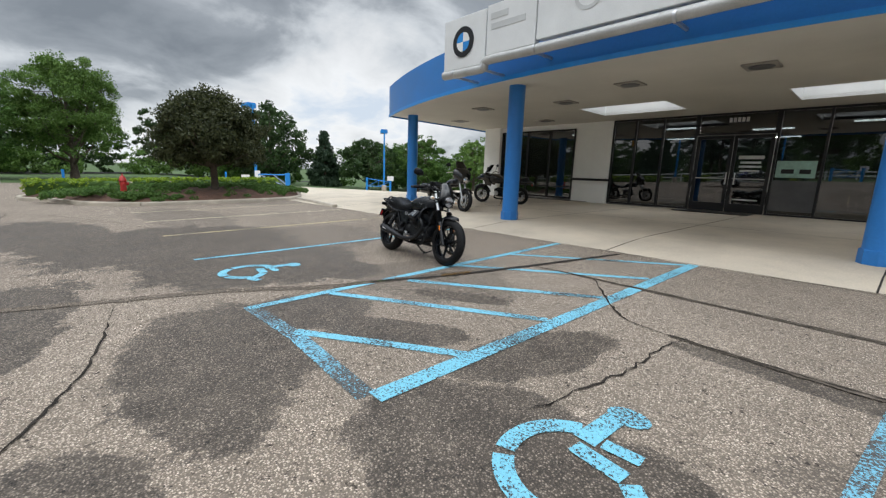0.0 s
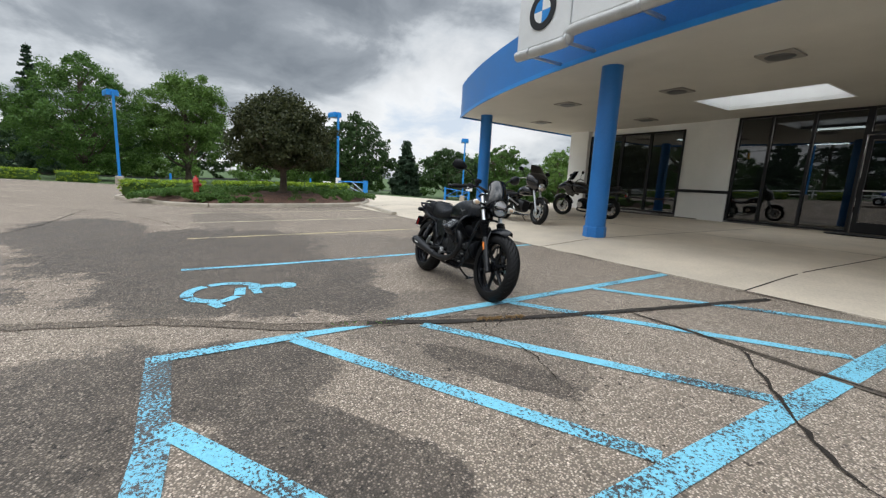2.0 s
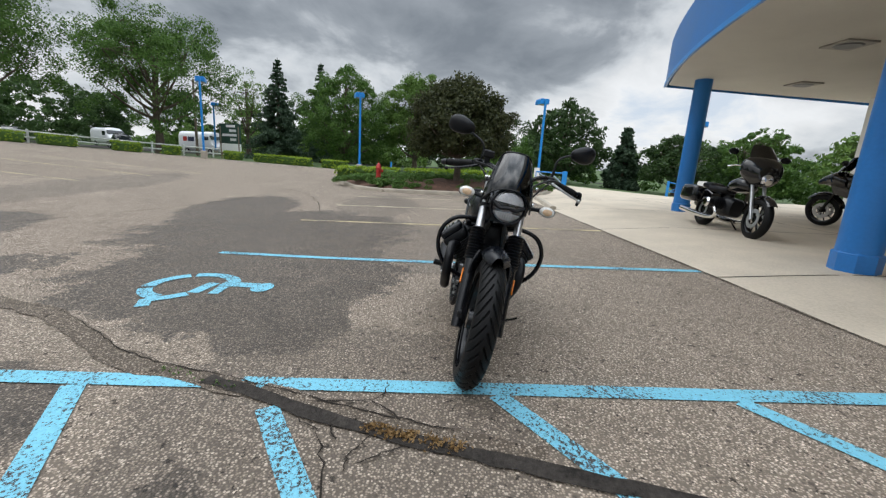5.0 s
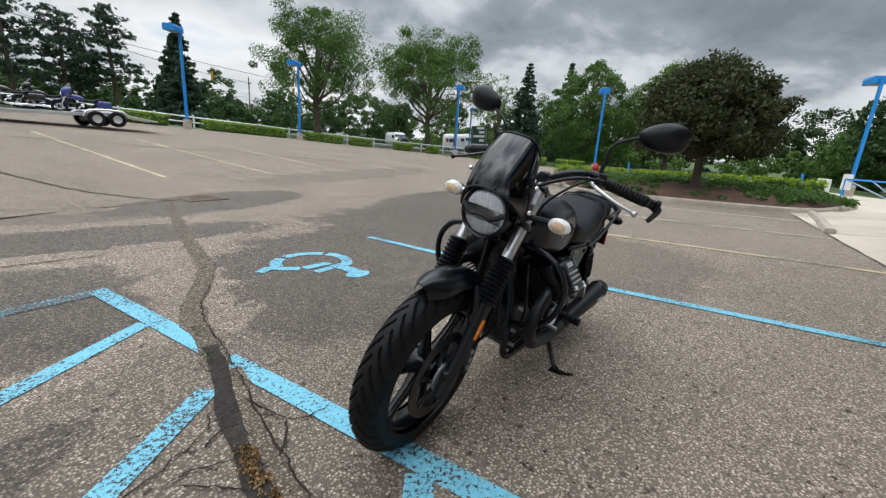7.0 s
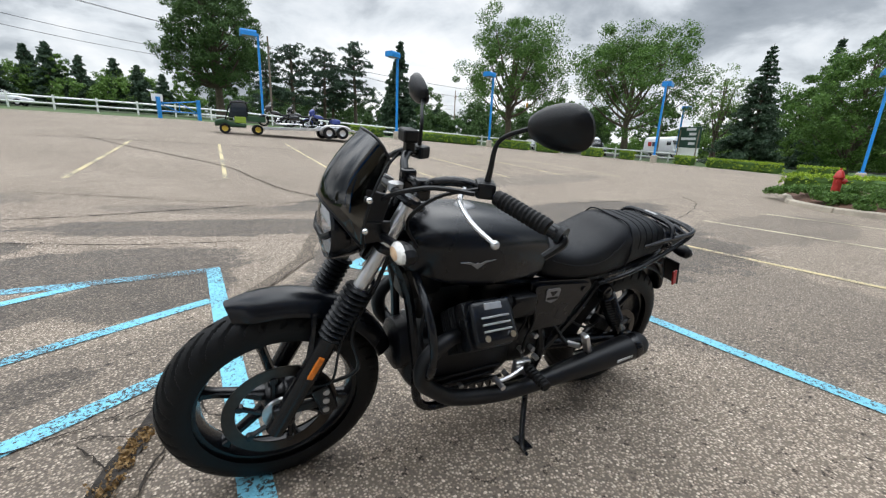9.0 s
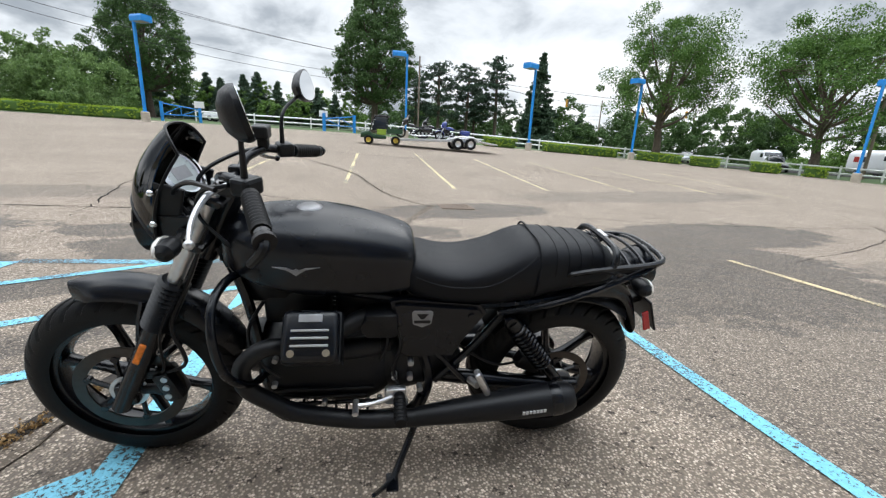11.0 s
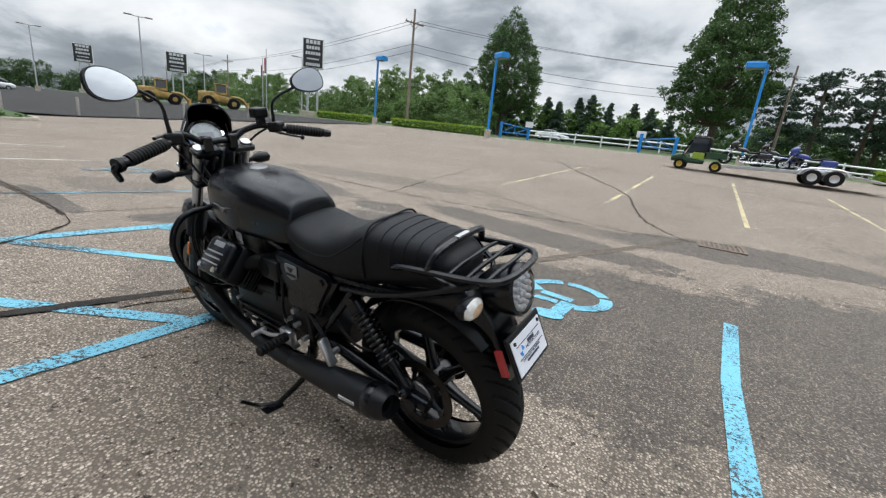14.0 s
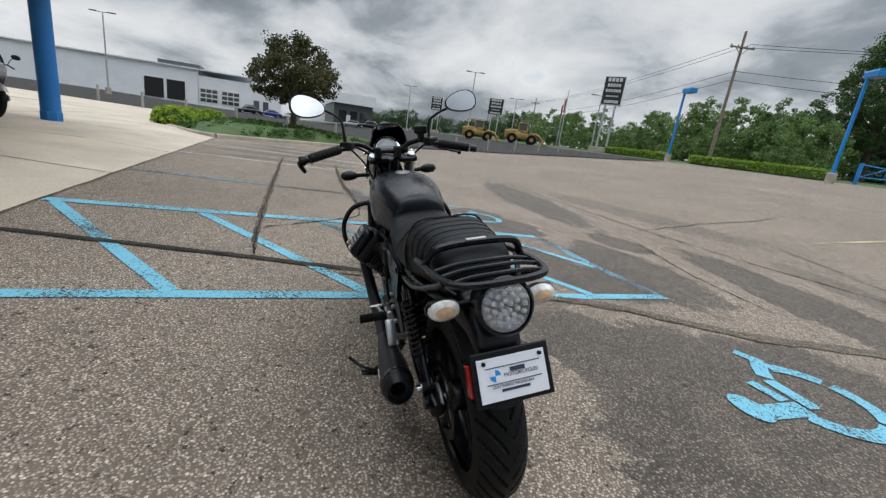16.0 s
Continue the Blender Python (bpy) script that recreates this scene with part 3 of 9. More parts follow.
crack([(0.02, 1.5), (0.13, 1.80), (0.24, 2.10), (0.32, 2.36), (0.38, 2.56)], 0.012, FINE, 0.022, 34, 0.011)
crack([(0.19, 1.91), (0.18, 2.08), (0.16, 2.18), (0.04, 2.21)], 0.011, FINE, 0.012, 35, 0.011)
crack([(0.18, 2.15), (0.26, 2.25), (0.32, 2.29)], 0.014, FINE, 0.012, 36, 0.011)
crack([(0.44, 2.06), (0.36, 2.02), (0.30, 2.03)], 0.014, FINE, 0.01, 37, 0.011)
crack([(0.60, 2.13), (0.53, 2.12), (0.46, 2.16), (0.38, 2.20)], 0.011, FINE, 0.01, 38, 0.011)
crack([(0.57, 2.15), (0.50, 2.26), (0.46, 2.34)], 0.014, FINE, 0.01, 39, 0.011)
crack([(0.84, 3.47), (1.41, 3.48), (2.25, 3.47), (3.52, 3.44), (5.69, 3.37), (7.2, 3.33), (9.0, 3.25)], 0.055, TARRED, 0.016, 3)
crack([(1.62, 3.52), (1.9, 3.15), (2.2, 2.74), (2.5, 2.42), (2.96, 2.3)], 0.03, FINE, 0.025, 4)
crack([(2.9, 2.31), (3.6, 2.26), (4.1, 2.25), (6.0, 2.2), (8.5, 2.0)], 0.065, TARRED, 0.015, 5)
crack([(3.0, 2.26), (2.95, 1.9), (2.94, 1.5), (2.86, 1.06), (2.77, 0.55)], 0.024, FINE, 0.035, 6)
crack([(-0.82, -0.92), (-0.11, -1.03), (0.61, -1.17), (0.98, -1.32), (1.4, -1.5), (2.2, -1.9)], 0.030, FINE, 0.03, 7)
crack([(0.29, 1.85), (0.41, 1.98), (0.7, 2.07), (0.99, 2.1), (1.2, 2.05), (1.7, 1.85)], 0.012, FINE, 0.03, 8)
crack([(-2.3, -3.9), (-1.9, -4.5), (-1.45, -5.4), (-1.15, -6.6), (-0.73, -8.5), (0.4, -10.6), (1.9, -13.2), (3.6, -16.5)], 0.05, TARRED, 0.05, 10)
crack([(-2.4, -4.0), (-0.6, -3.6), (1.5, -3.2), (3.66, -3.1), (6.5, -3.3), (11.0, -3.6)], 0.06, FINE, 0.06, 11)
crack([(-3.0, -3.9), (-5.0, -3.0), (-8.0, -2.4), (-12.0, -2.4)], 0.035, FINE, 0.07, 12)
crack([(3.0, -2.3), (3.25, -3.3), (3.62, -4.5), (3.95, -6.0), (4.13, -7.8), (4.6, -10.0)], 0.045, FINE, 0.06, 13)
crack([(-1.4, -3.75), (0.0, -4.16), (1.33, -4.85), (3.1, -5.6)], 0.03, FINE, 0.05, 21)
crack([(-6.0, 0.2), (-9.0, -0.8), (-11.5, -2.2), (-14.0, -5.0)], 0.03, FINE, 0.06, 14)
crack([(-14.0, -9.0), (-8.0, -12.0), (-1.0, -14.5), (8.0, -15.5), (18.0, -14.0)], 0.10, FINE, 0.12, 15)


def drain():
    t = thing("storm_drain", pose(-2.75, -4.05, g(-2.75, -4.05)), "rusty storm drain grating set in the asphalt", "drain grate")
    bm = bm_new()
    for x, y, w, d in ((0, 0.29, 0.66, 0.05), (0, -0.29, 0.66, 0.05), (0.305, 0, 0.05, 0.53), (-0.305, 0, 0.05, 0.53)):
        box(bm, (x, y, 0.0), (w, d, 0.03))
    part("grate_frame", bm, M["rust"], t, "rusty iron frame")
    for k in range(8):
        bm = bm_new()
        box(bm, (-0.245 + 0.07 * k, 0, 0.002), (0.03, 0.53, 0.025))
        part("grate_bar", bm, M["rust"], t)
    return t


M["rust"] = surf("rusty iron", (0.20, 0.15, 0.115), 0.85, metal=0.3, var=0.3, scale=8)
drain()


# ---- apron, kerbs ----
def kerb(pts, label="weathered concrete kerb", w=0.15, h=0.13, zf=g):
    bm = bm_new()
    line = smooth_line([(x, y, 0) for x, y in pts], 5)
    loops = []
    n = len(line)
    for i, p in enumerate(line):
        d = (line[min(i + 1, n - 1)] - line[max(i - 1, 0)]).normalized()
        q = Vector((-d.y, d.x, 0))
        z = zf(p.x, p.y)
        loops.append([p + q * a + Vector((0, 0, z + b)) for a, b in ((w / 2, -0.1), (w / 2, h - 0.02), (w / 2 - 0.025, h), (-w / 2 + 0.03, h), (-w / 2, h - 0.03), (-w / 2 - 0.02, -0.1))])
    rings(bm, loops)
    return tagged(part("kerb", bm, M["kerb"], smooth=True), label, "kerb", kind="structure")


ap = sheet("pavement", steps_to(-13.0, 19.5, 0.65), [5.3, 5.6, 5.9, 6.2, 6.4, 6.6, 6.8] + steps_to(7.2, 15.6, 0.6), apron_z, M["concrete"])
tagged(ap, "pale concrete apron sloping up to the showroom", "pavement", kind="structure")
tagged(ribbon("apron_joint", [(-13.0, 5.29), (19.5, 5.29)], 0.030, M["asphalt_sunk"], 0.008, 0.012), "dark gap between asphalt and concrete", "joint", kind="structure")
for x in (-11.5, -8.4, -5.3, -2.2, 0.9, 4.0, 7.1, 10.2, 13.3, 16.4):
    tagged(ribbon("pavement_joint", [(x + 0.0, 5.32), (x + 0.35, 13.7)], 0.022, M["tar"], 0.004, 0.004, zf=apron_z), "dark joint in the concrete apron", "joint", kind="structure")
tagged(ribbon("pavement_joint", [(-13, 9.6), (19, 9.6)], 0.02, M["tar"], 0.004, 0.004, zf=apron_z), "dark joint in the concrete apron", "joint", kind="structure")
tagged(sheet("driveway", steps_to(-36, -12.9, 1.5), steps_to(6.3, 34, 1.5), lambda x, y: g(x, y) + 0.005, M["concrete"]), "pale concrete driveway behind the planted island", "driveway", kind="structure")


# ---- the showroom with its curved canopy ----
CX, CY, CR = 0.8, 29.62, 23.7
SOF = 3.36


def arc_y(x, r=CR):
    return CY - math.sqrt(r * r - (x - CX) ** 2)


def showroom():
    b = thing("showroom", pose(0, 0, 0), "motorcycle showroom with white walls, dark glazing and a curved blue canopy", "building")
    xs = steps_to(-9.35, 10.95, 0.45)
    holes = ((-2.9, -0.45), (2.1, 4.55))
    Y1, Y2 = 10.7, 12.35

    def slab(name, z0, z1, material, label):
        bm = bm_new()
        def cell(pts):
            plate(bm, pts, z0, z1, "Z")
        for a, c in zip(xs, xs[1:]):
            cell([(a, arc_y(a) + 0.05), (c, arc_y(c) + 0.05), (c, Y1), (a, Y1)])
        cell([(-9.35, arc_y(-9.35) + 0.05), (-9.35, Y1), (-9.75, Y1)])
        cell([(10.95, arc_y(10.95) + 0.05), (11.35, Y1), (10.95, Y1)])
        edges = [-9.75, holes[0][0], holes[0][1], holes[1][0], holes[1][1], 11.35]
        for a, c in zip(edges[::2], edges[1::2]):
            cell([(a, Y1), (c, Y1), (c, Y2), (a, Y2)])
        cell([(-9.75, Y2), (11.35, Y2), (11.6, 15.4), (-10.0, 15.4)])
        bmesh.ops.remove_doubles(bm, verts=bm.verts, dist=0.001)
        return part(name, bm, material, b, label)

    slab("soffit", SOF, SOF + 0.08, M["soffit"], "pale stucco soffit of the canopy")
    slab("canopy_roof", 4.15, 4.25, M["soffit"], "flat canopy roof")
    for x0, x1 in holes:
        bm = bm_new()
        for (a, c) in (((x0 - 0.03, Y1 - 0.03), (x1 + 0.03, Y1)), ((x0 - 0.03, Y2), (x1 + 0.03, Y2 + 0.03)), ((x0 - 0.03, Y1), (x0, Y2)), ((x1, Y1), (x1 + 0.03, Y2))):
            box(bm, ((a[0] + c[0]) / 2, (a[1] + c[1]) / 2, (SOF + 4.3) / 2 - 0.005), (c[0] - a[0], c[1] - a[1], 4.3 - SOF))
        bmesh.ops.remove_doubles(bm, verts=bm.verts, dist=0.001)
        part("skylight_well", bm, M["white"], b, "white-lined skylight well in the soffit")
    # fascia band
    bm = bm_new()
    line = [(x, arc_y(x)) for x in steps_to(-9.35, 10.95, 0.3)]
    loops = []
    for x, y in [(-10.05, 15.3), (-9.38, 8.26)] + line + [(10.98, 8.26), (11.65, 15.3)]:
        d = Vector((x - CX, y - CY, 0)).normalized()
        if y > 14:
            d = Vector((-1 if x < 0 else 1, 0, 0))
        p = Vector((x, y, 0))
        loops.append([p + d * a + Vector((0, 0, z)) for a, z in ((0, SOF - 0.05), (0.04, SOF - 0.05), (0.04, 4.38), (-0.12, 4.40), (-0.12, 4.2), (0, 4.2))])
    rings(bm, loops)
    part("fascia", bm, M["blue"], b, "bright blue curved canopy fascia", True)
    bm = bm_new()
    loops = []
    for x, y in line:
        d = Vector((x - CX, y - CY, 0)).normalized()
        p = Vector((x, y, 0))
        loops.append([p + d * a + Vector((0, 0, z)) for a, z in ((0.045, SOF + 0.02), (0.065, SOF + 0.02), (0.065, SOF - 0.065), (0.045, SOF - 0.065))])
    rings(bm, loops)
    part("drip_edge", bm, M["blue_steel"], b, "darker blue drip edge", True)
    # columns
    for dx, dy in ((-9.3, 0.0), (-3.16, 0.0), (3.16, 0.0), (9.45, -0.35)):
        x = CX + dx
        y = arc_y(x, 22.95) + dy
        z = apron_z(x, y)
        bm = bm_new()
        rod(bm, (x, y, z + 0.2), (x, y, SOF + 0.02), 0.19, seg=40)
        col = part("column", bm, M["blue"], b, "round bright blue column", True)
        bm = bm_new()
        spin(bm, [(0.0, z - 0.05), (0.215, z - 0.05), (0.215, z + 0.19), (0.19, z + 0.21), (0.0, z + 0.21)], 8, "Z", (x, y, 0))
        part("collar", bm, M["blue"], col, "flared eight-sided blue column foot")
    # recessed fittings in the soffit
    for x, y in ((2.04, 8.1), (-0.3, 8.2), (-5.3, 8.95), (-8.2, 10.8), (-5.26, 12.4), (5.2, 8.6), (8.0, 9.6), (-2.6, 9.4)):
        bm = bm_new()
        box(bm, (x, y, SOF - 0.015), (0.52, 0.52, 0.03), 0.008)
        lf = part("soffit_light", bm, M["vent"], b, "grey square light fitting in the soffit")
        bm = bm_new()
        spin(bm, [(0.0, SOF - 0.045), (0.17, SOF - 0.045), (0.2, SOF - 0.03)], 24, "Z", (x, y, 0))
        part("lens", bm, M["vent_dark"], lf)
    YW = 13.8
    z0 = 0.36
    # solid walls
    bm = bm_new()
    box(bm, (-3.99, YW + 0.15, 1.87), (1.5, 0.3, 3.1))
    part("wall", bm, M["white"], b, "white painted wall between the windows")
    bm = bm_new()
    box(bm, (-3.62, YW - 0.04, 1.87), (0.76, 0.08, 3.08), 0.01)
    part("pilaster", bm, M["white"], b, "white pilaster standing proud of the wall")
    bm = bm_new()
    box(bm, (-8.87, YW + 0.05, 1.87), (0.9, 0.5, 3.1), 0.01)
    part("wall", bm, M["white"], b, "white painted end pier")
    bm = bm_new()
    box(bm, (-6.58, YW + 0.15, 3.3), (3.68, 0.3, 0.26))
    part("wall", bm, M["white"], b, "white painted lintel")
    bm = bm_new()
    box(bm, (-4.0, YW - 0.05, 1.23), (1.5, 0.06, 0.09), 0.008)
    box(bm, (-3.62, YW - 0.10, 1.23), (0.8, 0.05, 0.09), 0.008)
    part("bumper_rail", bm, M["black_frame"], b, "black bumper rail along the wall")
    bm = bm_new()
    box(bm, (-9.2, 19.5, 1.9), (0.25, 11.0, 3.4))
    box(bm, (11.8, 19.5, 1.9), (0.25, 11.0, 3.4))
    box(bm, (1.3, 25.1, 1.9), (21.2, 0.25, 3.4))
    part("wall", bm, M["white"], b, "white painted side and back walls")
    bm = bm_new()
    box(bm, (1.3, 19.5, 3.55), (21.3, 11.3, 0.2))
    part("roof", bm, M["soffit"], b, "flat roof over the showroom")
    bm = bm_new()
    box(bm, (1.3, 19.4, z0 - 0.04), (21.0, 11.2, 0.12))
    part("showroom_floor", bm, M["tile"], b, "dark tiled showroom floor")

    def window(x0, x1, za, zb, bars, label, mid=None):
        bm = bm_new()
        fw = 0.06
        box(bm, ((x0 + x1) / 2, YW + 0.02, za + fw / 2), (x1 - x0, 0.12, fw))
        box(bm, ((x0 + x1) / 2, YW + 0.02, zb - fw / 2), (x1 - x0, 0.12, fw))
        for x in [x0 + fw / 2] + list(bars) + [x1 - fw / 2]:
            box(bm, (x, YW + 0.015, (za + zb) / 2), (fw, 0.11, zb - za - 2 * fw + 0.002))
        if mid:
            for a, c in zip([x0 + fw] + [q + fw / 2 for q in bars], [q - fw / 2 for q in bars] + [x1 - fw]):
                box(bm, ((a + c) / 2, YW + 0.01, mid), (c - a, 0.08, 0.05))
        w = part("window", bm, M["black_frame"], b, label)
        for a, c in zip([x0 + fw] + [q + fw / 2 for q in bars], [q - fw / 2 for q in bars] + [x1 - fw]):
            bm = bm_new()
            box(bm, ((a + c) / 2, YW + 0.03, (za + zb) / 2), (c - a - 0.006, 0.012, zb - za - 2 * fw - 0.006))
            pn = part("pane", bm, M["glass"], w, "dark reflecting glass pane")
            pn.visible_shadow = False
        return w

    window(-8.42, -4.74, z0 + 0.08, 3.16, (-7.0, -5.9), "black-framed showroom window", 0.9)
    window(-3.24, -0.50, z0 + 0.04, SOF, (-2.42, -1.51), "tall black-framed showroom window")
    window(1.52, 11.6, z0 + 0.04, SOF, (2.59, 4.3, 6.1, 7.9, 9.7), "tall black-framed showroom window")
    window(-0.50, 1.52, 2.72, SOF, (), "black-framed transom window over the doors")
    for a, c, hx in ((-0.47, 0.50, 0.40), (0.52, 1.49, 0.62)):
        bm = bm_new()
        z1, z2, fw = z0 + 0.05, 2.70, 0.09
        box(bm, ((a + c) / 2, YW + 0.02, z1 + 0.13), (c - a, 0.06, 0.26))
        box(bm, ((a + c) / 2, YW + 0.02, z2 - 0.05), (c - a, 0.06, 0.10))
        box(bm, (a + fw / 2, YW + 0.02, (z1 + z2) / 2 + 0.08), (fw, 0.058, z2 - z1 - 0.362))
        box(bm, (c - fw / 2, YW + 0.02, (z1 + z2) / 2 + 0.08), (fw, 0.058, z2 - z1 - 0.362))
        d = part("entrance_door", bm, M["black_frame"], b, "closed black-framed glass entrance door")
        bm = bm_new()
        box(bm, ((a + c) / 2, YW + 0.03, (z1 + z2) / 2 + 0.08), (c - a - 2 * fw - 0.004, 0.012, z2 - z1 - 0.366))
        part("pane", bm, M["glass"], d, "dark reflecting glass pane").visible_shadow = False
        bm = bm_new()
        box(bm, (hx + 0.05, YW - 0.06, 1.42), (0.035, 0.03, 0.36), 0.008)
        rod(bm, (hx + 0.05, YW - 0.06, 1.57), (hx + 0.05, YW, 1.57), 0.012)
        rod(bm, (hx + 0.05, YW - 0.06, 1.27), (hx + 0.05, YW, 1.27), 0.012)
        part("pull_handle", bm, M["alu"], d, "pale upright pull handle")
        bm = bm_new()
        rod(bm, (a + fw, YW - 0.03, 1.42), (c - fw, YW - 0.03, 1.42), 0.014)
        part("push_bar", bm, M["alu"], d, "slim metal push bar")
    # the street number over the doors, as plain bars
    bm = bm_new()
    for i in range(5):
        box(bm, (0.36 + i * 0.105, YW - 0.045, 3.14), (0.075, 0.01, 0.13))
    part("number_bar", bm, M["alu"], b, "pale bars over the entrance")
    for x, z, w, h in ((1.0, 2.05, 0.62, 0.10), (1.0, 1.9, 0.5, 0.06), (1.0, 1.78, 0.55, 0.06), (1.0, 1.66, 0.48, 0.05), (1.0, 0.80, 0.62, 0.035)):
        bm = bm_new()
        box(bm, (x, YW + 0.012, z), (w, 0.008, h))
        part("lettering_bar", bm, M["sticker"], b, "pale lettering bar on the door glass")
    bm = bm_new()
    box(bm, (2.05, YW + 0.012, 1.72), (0.86, 0.008, 0.46))
    pst = part("poster", bm, M["poster"], b, "green and white poster on the glass")
    bm = bm_new()
    box(bm, (1.88, YW + 0.004, 1.66), (0.28, 0.006, 0.12))
    box(bm, (2.26, YW + 0.004, 1.66), (0.24, 0.006, 0.12))
    part("picture", bm, M["black_frame"], pst, "two small dark pictures")
    bm = bm_new()
    box(bm, (2.05, YW + 0.02, 0.98), (1.0, 0.05, 0.86))
    part("kick_panel", bm, M["vent_dark"], b, "dark lower panel beside the doors")
    return b


M["vent"] = surf("grey fitting", (0.30, 0.28, 0.25), 0.6, var=0.12)
M["vent_dark"] = surf("dark grey panel", (0.10, 0.10, 0.105), 0.5, var=0.15)
M["tile"] = surf("showroom tile", (0.16, 0.15, 0.14), 0.25, var=0.12, scale=2)
M["sticker"] = surf("pale lettering", (0.62, 0.62, 0.62), 0.6, var=0.08)
M["poster"] = surf("poster print", (0.33, 0.52, 0.45), 0.4, var=0.2, scale=5)
M["sign_face"] = surf("sign panel", (0.70, 0.71, 0.71), 0.45, var=0.06, scale=1.5)
M["sign_grey"] = surf("faded sign print", (0.52, 0.53, 0.53), 0.5, var=0.06)
M["pipe"] = surf("grey conduit paint", (0.46, 0.46, 0.45), 0.45, metal=0.3, var=0.12)
showroom()
bm = bm_new()
box(bm, (0.3, 13.35, apron_z(0.3, 13.35) + 0.012), (2.0, 0.75, 0.022), 0.004)
tagged(part("door_mat", bm, M["black_frame"]), "black rubber door mat before the entrance", "mat")


def canopy_sign():
    s = thing("canopy_sign", pose(0, 0, 0), "white panel sign with a round emblem on a grey conduit frame", "sign")
    y = 5.45
    for x0, x1, z0, z1, lab in ((-3.27, -2.06, 3.52, 4.55, "square white emblem panel"), (-2.03, -0.86, 3.66, 4.58, "white panel with faded grey lettering"), (-0.83, 6.2, 3.72, 4.62, "long blank white panel with faded round shapes")):
        bm = bm_new()
        box(bm, ((x0 + x1) / 2, y, (z0 + z1) / 2), (x1 - x0, 0.16, z1 - z0), 0.012)
        p = part("panel", bm, M["sign_face"], s, lab)
        if x0 < -3:
            cx, cz = -2.68, 4.04
            bm = bm_new()
            spin(bm, [(0.19, y - 0.085), (0.30, y - 0.085), (0.30, y - 0.10), (0.19, y - 0.10)], 40, "Y", (cx, 0, cz), True)
            part("emblem_ring", bm, M["black_frame"], p, "black ring of a round emblem")
            for q in range(4):
                bm = bm_new()
                pts = [(cx, cz)] + [(cx + 0.188 * math.cos(radians(a)), cz + 0.188 * math.sin(radians(a))) for a in range(90 * q, 90 * q + 91, 10)]
                plate(bm, pts, y - 0.098, y - 0.084)
                part("emblem_quarter", bm, M["blue_steel"] if q % 2 else M["plastic_white"], p, "blue quarter" if q % 2 else "white quarter")
        elif x0 < -1:
            bm = bm_new()
            box(bm, (-1.72, y - 0.084, 4.36), (0.42, 0.008, 0.11))
            box(bm, (-1.50, y - 0.084, 4.17), (0.82, 0.008, 0.11))
            part("lettering_bar", bm, M["sign_grey"], p, "faded grey lettering bars")
        else:
            for cx in (0.15, 1.0, 2.0):
                bm = bm_new()
                spin(bm, [(0.20, y - 0.088), (0.26, y - 0.088), (0.26, y - 0.083), (0.20, y - 0.083)], 36, "Y", (cx, 0, 4.25), True)
                part("faded_ring", bm, M["sign_grey"], p, "faded grey round mark")
    bm = bm_new()
    tube(bm, [(-3.3, y - 0.03, 3.45), (-2.3, y - 0.03, 3.44), (-2.12, y - 0.03, 3.46), (-2.0, y - 0.03, 3.58), (-1.0, y - 0.03, 3.58), (2.0, y - 0.03, 3.60), (6.2, y - 0.03, 3.62)], 0.09, 16, 6)
    part("conduit", bm, M["pipe"], s, "thick grey conduit under the panels", True)
    for x in (-2.95, -2.1, -0.85, 1.5, 3.8):
        bm = bm_new()
        zc = 3.45 if x < -2.3 else 3.47 if x < -2.0 else 3.585
        box(bm, (x, (y + arc_y(x)) / 2 + 0.02, zc - 0.06), (0.05, arc_y(x) - y, 0.05), 0.01)
        spin(bm, [(0.088, x - 0.022), (0.100, x - 0.022), (0.100, x + 0.022), (0.088, x + 0.022)], 20, "X", (0, y - 0.03, zc), True)
        part("bracket", bm, M["steel"], s, "grey strap holding the conduit", True)
    return s


canopy_sign()


# ---- lamps ----
def lamp_post(h=6.7):
    t = thing("parking_lamp", pose(0, 0, 0), "bright blue square-headed parking lot lamp on a concrete foot", "street lamp", "parking lot lamps")
    bm = bm_new()
    spin(bm, [(0.0, -0.3), (0.27, -0.3), (0.27, 0.62), (0.22, 0.68), (0.0, 0.68)], 20, "Z")
    part("foot", bm, M["kerb"], t, "round concrete foot", True)
    bm = bm_new()
    plate(bm, [(-0.075, -0.075), (0.075, -0.075), (0.075, 0.075), (-0.075, 0.075)], 0.66, h - 0.15, "Z")
    box(bm, (0, 0, 0.70), (0.28, 0.28, 0.05), 0.01)
    part("pole", bm, M["blue_steel"], t)
    bm = bm_new()
    box(bm, (0.10, 0, h - 0.25), (0.3, 0.12, 0.12), 0.01)
    part("arm", bm, M["blue_steel"], t)
    bm = bm_new()
    loops = [[(x, y, z) for x, y in ((0.12, -s), (1.18, -s), (1.18, s), (0.12, s))] for z, s in ((h - 0.40, 0.37), (h - 0.12, 0.37), (h, 0.31))]
    rings(bm, loops)
    hd = part("head", bm, M["blue_steel"], t, "flat box lamp head")
    bm = bm_new()
    box(bm, (0.65, 0, h - 0.402), (0.8, 0.56, 0.012))
    part("lens", bm, M["vent"], hd, "grey prismatic lens")
    return t


lp = lamp_post()
LAMPS = ((-35.0, -4.5, 200), (-32.2, 10.7, 190), (-34.3, 25.0, 150), (-34.4, -17.7, 200), (-24.9, -28.9, 20), (-15.0, -28.8, 30), (-5.0, -31.5, 0), (13.4, -29.4, 150), (27.8, -31.6, 165), (-54.0, -27.0, 180))
for i, (x, y, a) in enumerate(LAMPS):
    m = pose(x, y, g(x, y) - 0.02, 0, 0, a)
    if i:
        copy_thing(lp, m)
    else:
        lp.matrix_basis = m


